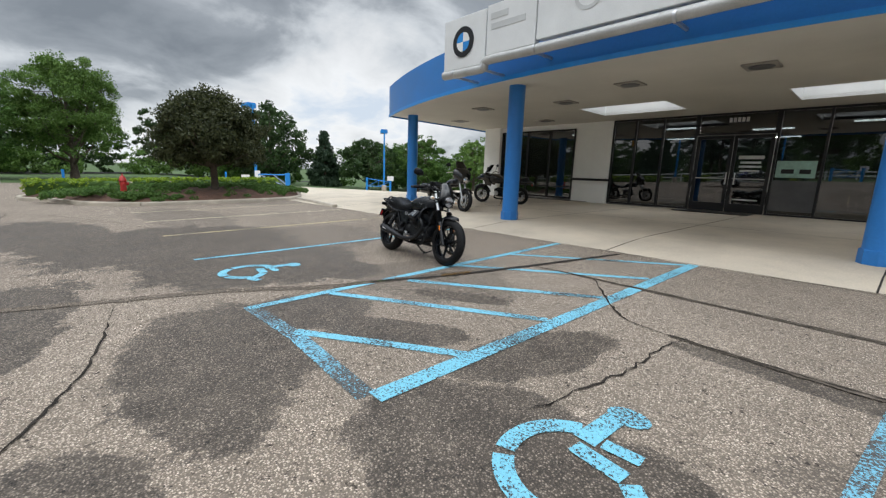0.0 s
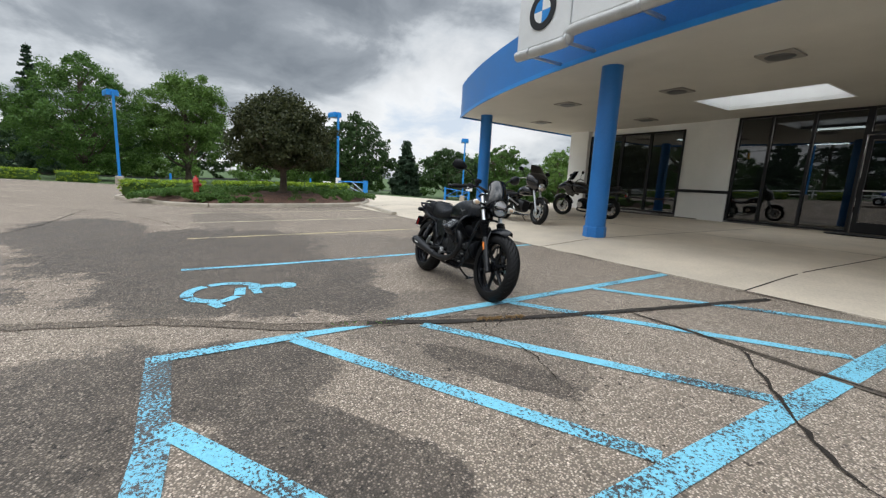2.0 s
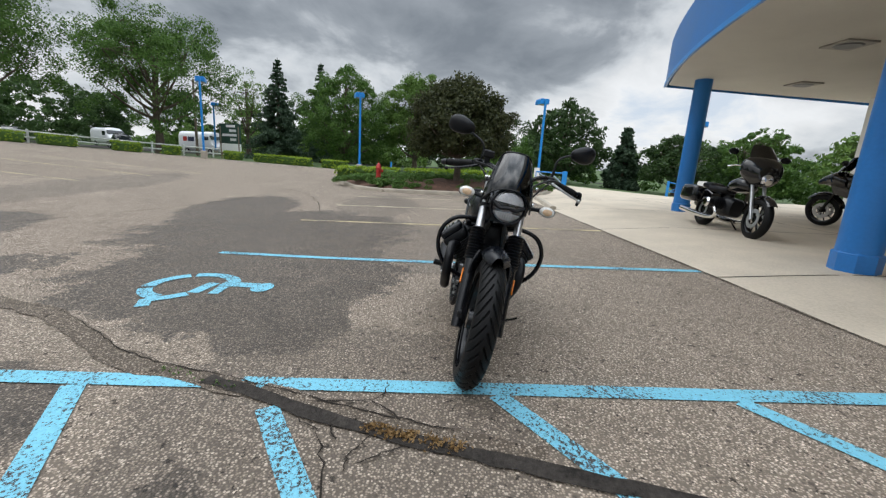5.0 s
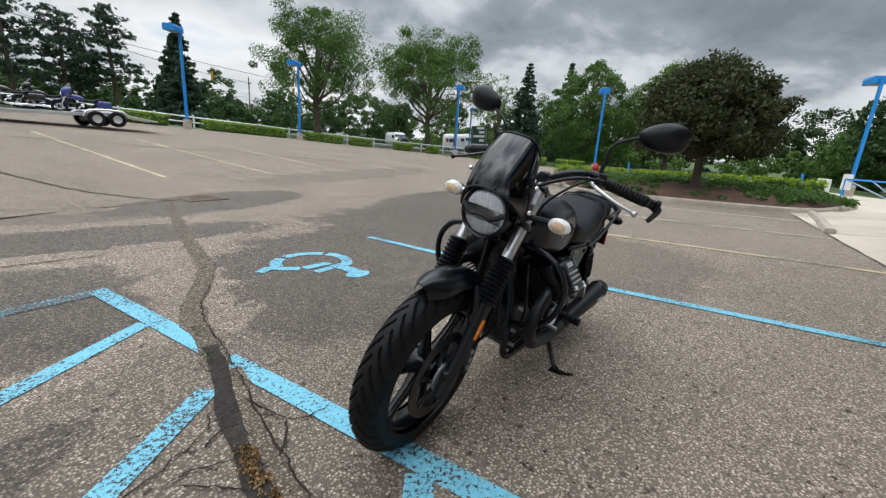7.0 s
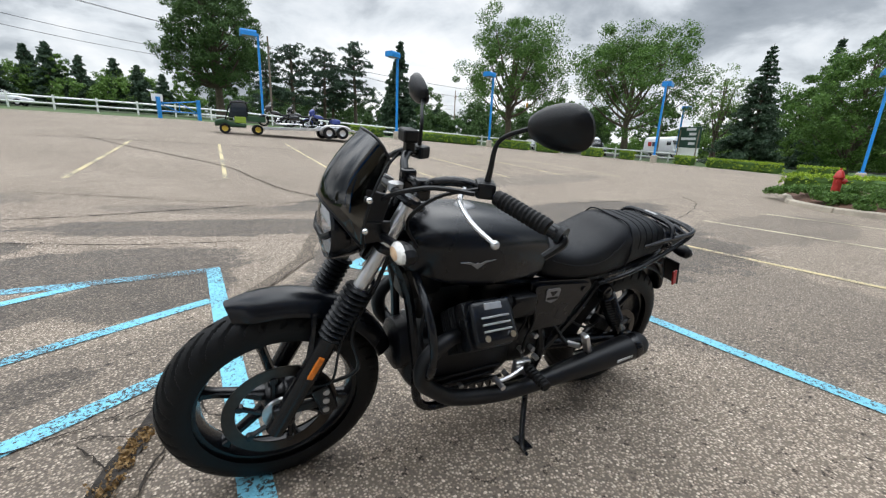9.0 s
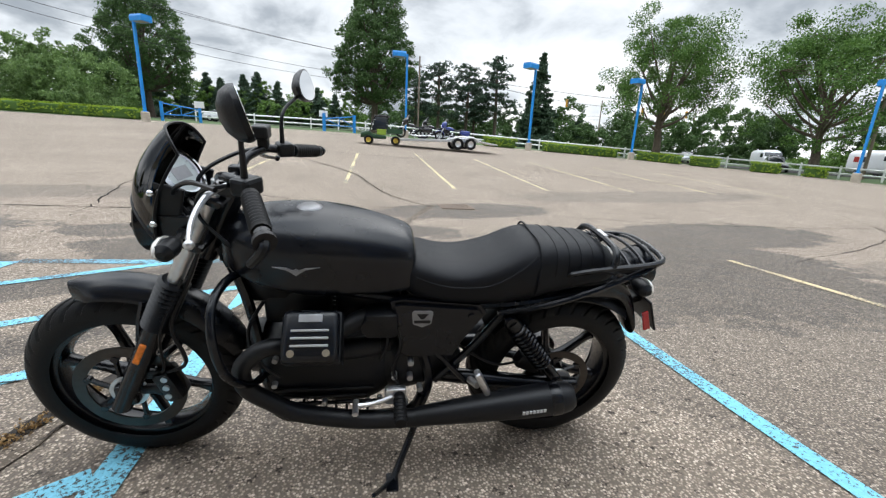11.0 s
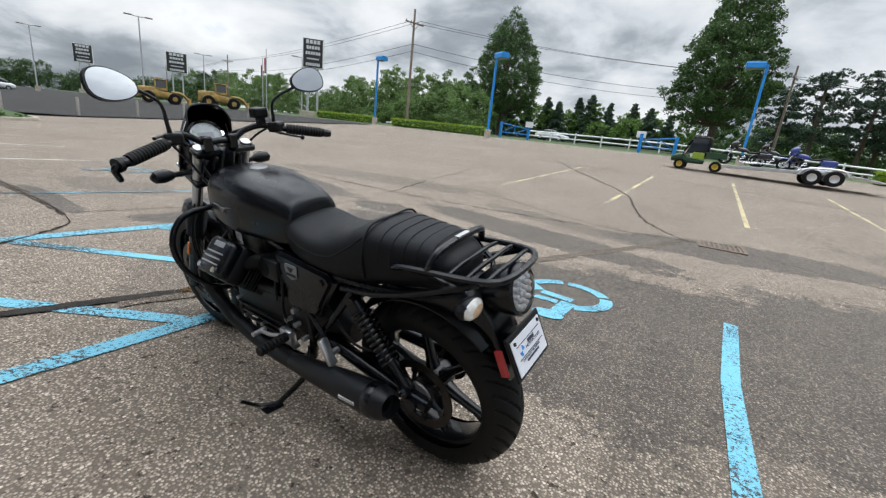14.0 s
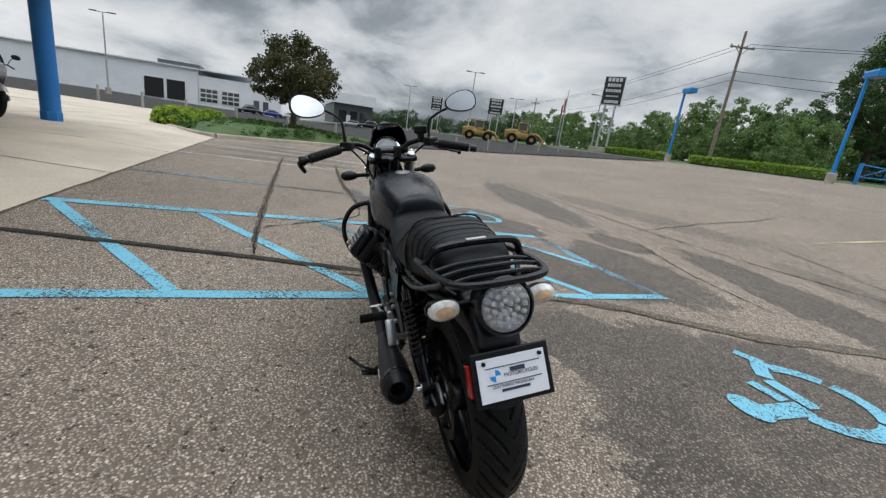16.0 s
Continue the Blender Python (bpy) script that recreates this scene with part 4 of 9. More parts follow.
# ---- trees ----
def leaf_cloud(rnd, centers, radii, per, size):
    """Many small leaf quads round clump centres, as arrays."""
    c = np.repeat(centers, per, axis=0)
    r = np.repeat(radii, per)[:, None]
    n = len(c)
    d = rnd.normal(size=(n, 3))
    d /= np.linalg.norm(d, axis=1)[:, None]
    p = c + d * r * rnd.uniform(0.25, 1.0, (n, 1)) ** 0.6 * np.array([1, 1, 0.75])
    u = rnd.normal(size=(n, 3))
    u /= np.linalg.norm(u, axis=1)[:, None]
    w = np.cross(u, d + rnd.normal(size=(n, 3)) * 0.6)
    w /= np.linalg.norm(w, axis=1)[:, None]
    s = size * rnd.uniform(0.6, 1.4, (n, 1))
    u, w = u * s, w * s * 0.62
    v = np.stack([p - u, p - 0.15 * u - w, p + u, p + 0.15 * u + w], axis=1).reshape(-1, 3)
    return v


def quads(name, v, material, parent, label=""):
    n = len(v) // 4
    me = bpy.data.meshes.new(name)
    me.vertices.add(4 * n)
    me.vertices.foreach_set("co", np.asarray(v, dtype=np.float32).ravel())
    me.loops.add(4 * n)
    me.loops.foreach_set("vertex_index", np.arange(4 * n, dtype=np.int32))
    me.polygons.add(n)
    me.polygons.foreach_set("loop_start", np.arange(0, 4 * n, 4, dtype=np.int32))
    me.update()
    me.validate()
    return link(name, me, material, parent, label)


def crown_points(rnd, n, lobes):
    """Clump centres near the skin of several lobes (centre, radii)."""
    pts = []
    for i in range(n):
        c, r = lobes[i % len(lobes)]
        d = rnd.normal(size=3)
        d /= np.linalg.norm(d)
        pts.append(np.array(c) + d * np.array(r) * rnd.uniform(0.45, 1.0) ** 0.5)
    return np.array(pts)


def broadleaf(name, x, y, h, w, leaf, seed, label, stem=0.22, leaves=5200, size=0.2, lobes=9, lean=0.0, gaps=0.0, category="tree", lobe=0.36):
    rnd = np.random.RandomState(seed)
    t = thing(name, pose(x, y, g(x, y) - 0.03), label, category)
    z0 = h * stem
    L = []
    for i in range(lobes):
        a = 2 * math.pi * (i * 0.618 + rnd.uniform(0, 0.15))
        f = i / max(lobes - 1, 1)
        zz = z0 + (h - z0) * (0.22 + 0.62 * f)
        rr = w / 2 * (1.0 - 0.75 * abs(f - 0.3) ** 1.5) * rnd.uniform(0.45, 0.72)
        if i == lobes - 1:
            rr = 0.05 * w
        s = rnd.uniform(0.8, 1.15) * (1 - 0.3 * f)
        L.append(((rr * math.cos(a) + lean * f, rr * math.sin(a), zz), (w * lobe * s, w * lobe * s, (h - z0) * 0.24 * s)))
    L.append(((0, 0, z0 + (h - z0) * 0.45), (w * 0.34, w * 0.34, (h - z0) * 0.34)))
    n = 300
    cs = crown_points(rnd, n, L)
    cs = cs[(cs[:, 2] < h * 1.0) & (cs[:, 2] > z0 * 0.85)]
    if gaps:
        cs = cs[rnd.uniform(size=len(cs)) > gaps]
    rad = w * 0.07 * rnd.uniform(0.5, 1.4, len(cs))
    quads("crown", leaf_cloud(rnd, cs, rad, max(8, leaves // len(cs)), size), leaf, t, "")
    bm = bm_new()
    r = 0.022 * h + 0.05
    tube(bm, [(0, 0, -0.1), (0.03, 0.02, z0 * 0.6), (0.05 * w * 0.3, 0, z0 * 1.3), (lean * 0.4, 0, h * 0.6), (lean * 0.8, 0.05, h * 0.86)], [r * 1.5, r, r * 0.85, r * 0.45, 0.03], 9, 4)
    for i, (c, q) in enumerate(L[:-1]):
        zb = z0 * 0.95 + (h - z0) * 0.35 * i / len(L)
        mid = Vector((c[0] * 0.45, c[1] * 0.45, (zb + c[2]) / 2 - 0.05 * h))
        tube(bm, [(0.02, 0, zb), mid, c], [r * 0.5, r * 0.3, 0.025], 6, 4)
    for k in range(40):
        c = cs[rnd.randint(len(cs))]
        q, _ = L[rnd.randint(len(L))]
        rod(bm, q, tuple(c), 0.03, 0.01, 4, False)
    part("trunk", bm, M["bark"], t, "", True)
    return t


CROWNS = {"dome": [(0, 0.62), (0.10, 0.92), (0.30, 1.0), (0.55, 0.93), (0.76, 0.70), (0.92, 0.38), (1, 0.06)],
          "cone": [(0, 0.50), (0.08, 0.86), (0.24, 1.0), (0.45, 0.88), (0.66, 0.62), (0.85, 0.32), (1, 0.03)],
          "ovate": [(0, 0.42), (0.12, 0.80), (0.36, 1.0), (0.62, 0.88), (0.83, 0.56), (1, 0.08)]}


def full_tree(name, x, y, h, w, leaf, seed, label, shape="dome", stem=0.18, leaves=16000, size=0.16, lumps=0.14, clumps=420, gaps=0.0):
    """A dense crown: sprays of leaves spread over a lumpy shape, with darker room inside."""
    rnd = np.random.RandomState(seed)
    t = thing(name, pose(x, y, g(x, y) - 0.03), label, "tree")
    z0 = h * stem
    fs, rs = zip(*CROWNS[shape])
    f = rnd.uniform(0, 1, clumps * 3)
    f = f[rnd.uniform(0, 1, clumps * 3) < np.interp(f, fs, rs)][:clumps]
    n = len(f)
    a = rnd.uniform(0, 2 * math.pi, n)
    p1, p2, p3 = rnd.uniform(0, 6.3, 3)
    lump = 1 + lumps * np.sin(3 * a + p1 + 7 * f) + lumps * 0.8 * np.sin(5 * a - p2 - 11 * f) + lumps * 0.6 * np.sin(8 * a + p3 + 17 * f)
    depth = np.where(rnd.uniform(size=n) < 0.72, rnd.uniform(0.78, 1.0, n), rnd.uniform(0.25, 0.8, n))
    r = np.interp(f, fs, rs) * w / 2 * lump * depth
    cs = np.stack([r * np.cos(a), r * np.sin(a), z0 + (h - z0) * (f * 0.985 + 0.035 * np.sin(4 * a + p2))], 1)
    if gaps:
        k = np.sin(2.1 * cs[:, 0] + p1) * np.sin(1.7 * cs[:, 1] + p2) * np.sin(1.9 * cs[:, 2] + p3)
        cs = cs[(k < 0.35) | (rnd.uniform(size=n) > gaps)]
    rad = (0.045 * w + 0.16) * rnd.uniform(0.55, 1.45, len(cs))
    quads("crown", leaf_cloud(rnd, cs, rad, max(10, leaves // len(cs)), size), leaf, t)
    bm = bm_new()
    q = 0.018 * h + 0.05
    tube(bm, [(0, 0, -0.1), (0.03, 0.02, z0 * 0.6), (0.02, 0, z0 * 1.3), (0, 0, h * 0.6), (0, 0.05, h * 0.9)], [q * 1.5, q, q * 0.85, q * 0.45, 0.03], 9, 4)
    for c in cs[::9]:
        zb = max(z0 * 0.9, c[2] - 0.55 * math.hypot(c[0], c[1]) - 0.1 * h)
        tube(bm, [(0, 0, zb), (c[0] * 0.5, c[1] * 0.5, zb + (c[2] - zb) * 0.42), tuple(c)], [q * 0.32, q * 0.2, 0.015], 5, 3)
    part("trunk", bm, M["bark"], t, "", True)
    return t


def conifer(name, x, y, h, w, leaf, seed, label, open_=0.0, base=0.06, size=0.22, top=0.85):
    rnd = np.random.RandomState(seed)
    t = thing(name, pose(x, y, g(x, y) - 0.03), label, "tree")
    bm = bm_new()
    tube(bm, [(0, 0, -0.1), (0.03, 0, h * 0.5), (0, 0.02, h)], [0.02 * h + 0.05, 0.012 * h + 0.03, 0.02], 8, 4)
    V = []
    layers = int(10 + h * 1.5)
    for i in range(layers):
        f = i / layers
        z = h * (base + (1 - base) * f)
        rr = w / 2 * (1 - f) ** top * rnd.uniform(0.8, 1.12) + 0.12
        if open_ and rnd.uniform() < open_ * 0.35:
            continue
        for k in range(max(4, int(9 * (1 - 0.4 * f)))):
            a = rnd.uniform(0, 2 * math.pi)
            ln = rr * rnd.uniform(0.7, 1.08)
            tip = np.array([ln * math.cos(a), ln * math.sin(a), z - 0.22 * ln + (0.3 * ln if open_ else 0)])
            st = np.array([0, 0, z])
            if rnd.uniform() < 0.4:
                rod(bm, tuple(st), tuple(tip), 0.03, 0.01, 4, False)
            m = int(3 + 4.5 * ln) if open_ else int(6 + 9 * ln)
            s = rnd.uniform(0.25 if not open_ else 0.5, 1.0, m)
            V.append(st + (tip - st) * s[:, None] + rnd.normal(size=(m, 3)) * (np.array([0.22, 0.22, 0.30]) if open_ else np.array([0.12, 0.12, 0.06])) * (1 + ln * 0.25))
    cs = np.concatenate(V)
    rad = (0.16 + 0.012 * w) * (1.1 - 0.75 * np.clip(cs[:, 2] / h, 0, 1))
    quads("crown", leaf_cloud(rnd, cs, rad, 4 if open_ else 7, size * (0.7 if open_ else 0.8)), leaf, t)
    part("trunk", bm, M["bark"], t)
    return t


def pine(name, x, y, h, w, leaf, seed, label, bare=0.35):
    """An old pine: a bare leaning stem, long level limbs and flat dark pads of needles with sky between."""
    rnd = np.random.RandomState(seed)
    t = thing(name, pose(x, y, g(x, y) - 0.03), label, "tree")
    bm = bm_new()
    lean = rnd.uniform(-0.6, 0.6)
    r = 0.014 * h + 0.06
    tube(bm, [(0, 0, -0.1), (lean * 0.3, 0.05, h * 0.4), (lean * 0.7, 0, h * 0.75), (lean, 0.05, h * 0.97)], [r * 1.3, r, r * 0.7, 0.04], 8, 4)
    cs, rad = [], []
    n = int(13 + h * 0.9)
    for i in range(n):
        f = (i + rnd.uniform(0, 0.8)) / n
        z = h * (bare + (1 - bare) * f)
        a = i * 2.4 + rnd.uniform(-0.4, 0.4)
        ln = w / 2 * (1.0 - 0.72 * f ** 2.2) * rnd.uniform(0.55, 1.1)
        st = np.array([lean * z / h, 0, z - 0.05 * h])
        tip = st + np.array([ln * math.cos(a), ln * math.sin(a), ln * rnd.uniform(0.10, 0.32)])
        tube(bm, [tuple(st), tuple(st * 0.5 + tip * 0.5 - np.array([0, 0, 0.04 * ln])), tuple(tip)], [0.32 * r, 0.2 * r, 0.03], 5, 3)
        for q in range(3 + int(ln)):
            c = st + (tip - st) * rnd.uniform(0.35, 1.05) + rnd.normal(size=3) * np.array([0.35, 0.35, 0.12])
            m = 7
            cs.append(c + rnd.normal(size=(m, 3)) * np.array([0.42, 0.42, 0.13]))
            rad.append(rnd.uniform(0.16, 0.34, m))
    cs = np.concatenate(cs)
    quads("crown", leaf_cloud(rnd, cs, np.concatenate(rad), 17, 0.11), leaf, t)
    part("trunk", bm, M["bark"], t, "", True)
    return t


# ---- the black motorcycle ----
M["satin_black"] = surf("satin black paint", (0.0024, 0.0032, 0.0056), 0.26, var=0.1, scale=4, fine=200, spec=0.40)
M["rubber"] = surf("tyre rubber", (0.0048, 0.0048, 0.0053), 0.52, var=0.2, scale=8, fine=120, bump=0.12, bump_scale=220, spec=0.22)
M["alloy_black"] = surf("black alloy", (0.0044, 0.0048, 0.0064), 0.24, var=0.15, spec=0.40)
M["engine_black"] = surf("crackle black engine paint", (0.0034, 0.0040, 0.0058), 0.30, var=0.25, bump=0.25, bump_scale=320, spec=0.36)
M["black_plastic"] = surf("black moulded plastic", (0.0034, 0.0039, 0.0054), 0.36, var=0.15, bump=0.08, bump_scale=300, spec=0.30)
M["vinyl"] = surf("black seat vinyl", (0.0036, 0.0043, 0.0064), 0.48, var=0.15, scale=10, fine=300, bump=0.18, bump_scale=380, spec=0.23)
M["cap"] = surf("brushed filler cap", (0.20, 0.20, 0.205), 0.38, metal=0.8, var=0.1)
M["muffler"] = surf("matte black muffler coating", (0.0042, 0.0047, 0.0064), 0.45, var=0.15, spec=0.36)
M["disc"] = surf("brake disc steel", (0.062, 0.055, 0.05), 0.32, metal=0.9, var=0.15)
M["signal_amber"] = surf("amber signal lens", (0.80, 0.48, 0.30), 0.12, var=0.25, scale=50, coat=0.6)
M["screen"] = glass_mat("smoked windscreen", (0.02, 0.02, 0.022), 0.07)
M["lens_clear"] = glass_mat("clear lamp lens", (0.9, 0.9, 0.92))
M["reflector"] = surf("lamp reflector", (0.8, 0.8, 0.82), 0.18, metal=1.0, var=0.1, scale=40, rvar=0.1)
M["orange"] = surf("orange reflector", (0.75, 0.20, 0.02), 0.25, var=0.15, scale=60)
M["signal_lens"] = surf("pale signal lens", (0.80, 0.72, 0.66), 0.10, var=0.22, scale=50, coat=0.6)
M["red_lens"] = surf("red reflector", (0.40, 0.012, 0.015), 0.2, var=0.15, coat=0.5)
M["mirror"] = surf("mirror glass", (0.74, 0.755, 0.77), 0.02, metal=1.0, var=0.0, rvar=0.0)
M["dial"] = surf("grey display", (0.42, 0.46, 0.46), 0.2, var=0.1, coat=0.25)
M["paper"] = surf("white plate card", (0.74, 0.75, 0.80), 0.5, var=0.03)
M["ink"] = surf("dark blue print", (0.03, 0.035, 0.07), 0.5, var=0.1)
M["badge"] = surf("grey badge print", (0.24, 0.24, 0.25), 0.4, var=0.1, metal=0.3)
M["lens_facet"] = surf("lamp cells", (0.90, 0.90, 0.91), 0.14, metal=0.0, var=0.1, rvar=0.05)
M["fin"] = surf("machined fin edge", (0.50, 0.50, 0.51), 0.35, metal=0.7, var=0.1)


def loft(bm, rows, n=28, steps=4, p=2.6, pb=None):
    """Rounded sections along x: x, height of the widest line, half width, height above it, depth below it, sideways shift."""
    rows = [r if len(r) > 5 else (*r, 0.0) for r in rows]
    fine = []
    for i in range(len(rows) - 1):
        r0, r1, r2, r3 = rows[max(i - 1, 0)], rows[i], rows[i + 1], rows[min(i + 2, len(rows) - 1)]
        for k in range(steps):
            s = k / steps
            fine.append([0.5 * (2 * b + (c - a) * s + (2 * a - 5 * b + 4 * c - d) * s * s + (3 * b - a - 3 * c + d) * s ** 3) for a, b, c, d in zip(r0, r1, r2, r3)])
    fine.append(list(rows[-1]))
    loops = []
    for x, z, w, a, b, y in fine:
        w, a, b = max(w, 0.002), max(a, 0.002), max(b, 0.002)
        lp = []
        for q in range(n):
            t = 2 * math.pi * q / n
            c, s = math.cos(t), math.sin(t)
            e = 2 / (p if s > 0 else (pb or p))
            lp.append((x, y + w * math.copysign(abs(c) ** e, c), z + (a if s > 0 else b) * math.copysign(abs(s) ** e, s)))
        loops.append(lp)
    rings(bm, loops)


def tyre(R, w, rim, seg=432, tread=34, groove=0.007):
    """A tyre about the y axis, with swept grooves cut into its tread."""
    n = 64
    verts, faces = [], []
    h = R - rim
    for i in range(seg):
        a = 2 * math.pi * i / seg
        for j in range(n + 1):
            u = 2 * j / n - 1
            t = u * radians(112)
            y = math.sin(t) * w / 2
            r = R - (1 - math.cos(t)) * h * 0.74
            if 0.06 < abs(u) < 0.60:
                k = (a * tread / (2 * math.pi) + (0.0 if u > 0 else 0.5) + 3.2 * abs(u) ** 0.85 - 1.4 * max(0.0, abs(u) - 0.42)) % 1.0
                if abs(k - 0.5) < 0.11:
                    r -= groove
            verts.append((r * math.cos(a), y, r * math.sin(a)))
    m = n + 1
    for i in range(seg):
        for j in range(n):
            faces.append((i * m + j, i * m + j + 1, ((i + 1) % seg) * m + j + 1, ((i + 1) % seg) * m + j))
    me = bpy.data.meshes.new("tyre")
    me.from_pydata(verts, [], faces)
    me.polygons.foreach_set("use_smooth", [True] * len(me.polygons))
    me.set_sharp_from_angle(angle=radians(32))
    return me


def wheel(b, name, c, R, w, rim, spokes, split, disc_y, disc_r):
    me = tyre(R, w, rim)
    me.materials.append(M["rubber"])
    t = new(name + "_tyre", me)
    t.parent = b
    t.matrix_basis = pose(*c)
    t["label"] = "black tyre with swept tread grooves"
    bm = bm_new()
    iw = w * 0.36
    spin(bm, [(rim + 0.016, -iw - 0.012), (rim + 0.012, -iw), (rim - 0.012, -iw * 0.85), (rim - 0.022, -iw * 0.3), (rim - 0.022, iw * 0.3), (rim - 0.012, iw * 0.85), (rim + 0.012, iw), (rim + 0.016, iw + 0.012), (rim + 0.0, iw * 0.4), (rim + 0.0, -iw * 0.4)], 56, "Y", c, True)
    spin(bm, [(0.0, -0.055), (0.045, -0.055), (0.052, -0.03), (0.052, 0.03), (0.045, 0.055), (0.0, 0.055)], 24, "Y", c)
    for i in range(spokes):
        for da in ((-0.10, 0.10) if split else (0.0,)):
            a = 2 * math.pi * i / spokes + 0.3
            s, e = a + da * 0.9, a + da * 1.9
            p0 = Vector(c) + Vector((0.04 * math.cos(s), 0, 0.04 * math.sin(s)))
            p1 = Vector(c) + Vector(((rim - 0.012) * math.cos(e), 0, (rim - 0.012) * math.sin(e)))
            d = (p1 - p0).normalized()
            q = Vector((-d.z, 0, d.x))
            loops = []
            for f, hw, hy in ((0, 0.022, 0.028), (0.3, 0.013, 0.019), (0.75, 0.012, 0.016), (0.92, 0.016, 0.020), (1.0, 0.030, 0.026)):
                p = p0 + (p1 - p0) * f
                loops.append([p + q * hw * u + Vector((0, hy * v, 0)) for u, v in ((1, 0.5), (0.5, 1), (-0.5, 1), (-1, 0.5), (-1, -0.5), (-0.5, -1), (0.5, -1), (1, -0.5))])
            rings(bm, loops)
    rm = part(name + "_rim", bm, M["alloy_black"], b, "black cast alloy wheel", True)
    bm = bm_new()
    spin(bm, [(disc_r * 0.78, disc_y - 0.0025), (disc_r, disc_y - 0.0025), (disc_r, disc_y + 0.0025), (disc_r * 0.78, disc_y + 0.0025)], 48, "Y", c, True)
    ds = part(name + "_brake_disc", bm, M["disc"], b, "drilled steel brake disc", True)
    for i in range(6):
        bm = bm_new()
        a = 2 * math.pi * i / 6
        rod(bm, (c[0] + 0.045 * math.cos(a), disc_y, c[2] + 0.045 * math.sin(a)), (c[0] + disc_r * 0.75 * math.cos(a + 0.35), disc_y, c[2] + disc_r * 0.75 * math.sin(a + 0.35)), 0.008, seg=6)
        rod(bm, (c[0] + disc_r * 0.74 * math.cos(a + 0.35), disc_y - 0.008, c[2] + disc_r * 0.74 * math.sin(a + 0.35)), (c[0] + disc_r * 0.74 * math.cos(a + 0.35), disc_y + 0.008, c[2] + disc_r * 0.74 * math.sin(a + 0.35)), 0.011, seg=8)
        part("carrier_arm", bm, M["alloy_black"], ds, "black disc carrier arm")
    bm = bm_new()
    spin(bm, [(0.024, disc_y * 0.4 - 0.004), (0.055, disc_y * 0.4 - 0.004), (0.055, disc_y * 0.4 + 0.004), (0.024, disc_y * 0.4 + 0.004)], 40, "Y", (c[0], disc_y * 0.75, c[2]), True)
    part("sensor_ring", bm, M["alu"], ds, "toothed metal sensor ring")
    return rm


def signal(b, base, tip, y, key):
    bm = bm_new()
    rod(bm, base, (tip[0], y * 0.82, tip[2]), 0.011, seg=8)
    loops = []
    sg = 1 if y > 0 else -1
    for f, r in ((0, 0.010), (0.15, 0.019), (0.5, 0.025), (0.85, 0.022), (1.0, 0.009)):
        loops.append([(tip[0] + 0.026 * math.cos(q) * r / 0.025, y * 0.8 + sg * 0.085 * f, tip[2] + r * math.sin(q)) for q in [2 * math.pi * k / 14 for k in range(14)]])
    rings(bm, loops)
    s = part("turn_signal", bm, M["black_plastic"], b, "black turn signal on a short stalk", True)
    bm = bm_new()
    d = key
    dome = [[(tip[0] + d * (0.012 + 0.022 * f), y * 0.8 + sg * (0.042 + r * 1.5 * math.cos(q)), tip[2] + r * math.sin(q)) for q in [2 * math.pi * k / 16 for k in range(16)]] for f, r in ((0.0, 0.027), (0.4, 0.025), (0.74, 0.0165), (0.75, 0.0155), (0.9, 0.010), (1.0, 0.003))]
    rings(bm, dome[:3])
    ln = part("lens", bm, M["signal_lens"], s, "pale glossy signal lens", True)
    bm = bm_new()
    rings(bm, dome[2:])
    part("lens_core", bm, M["signal_amber"], ln, "amber core of the signal", True)
    return s


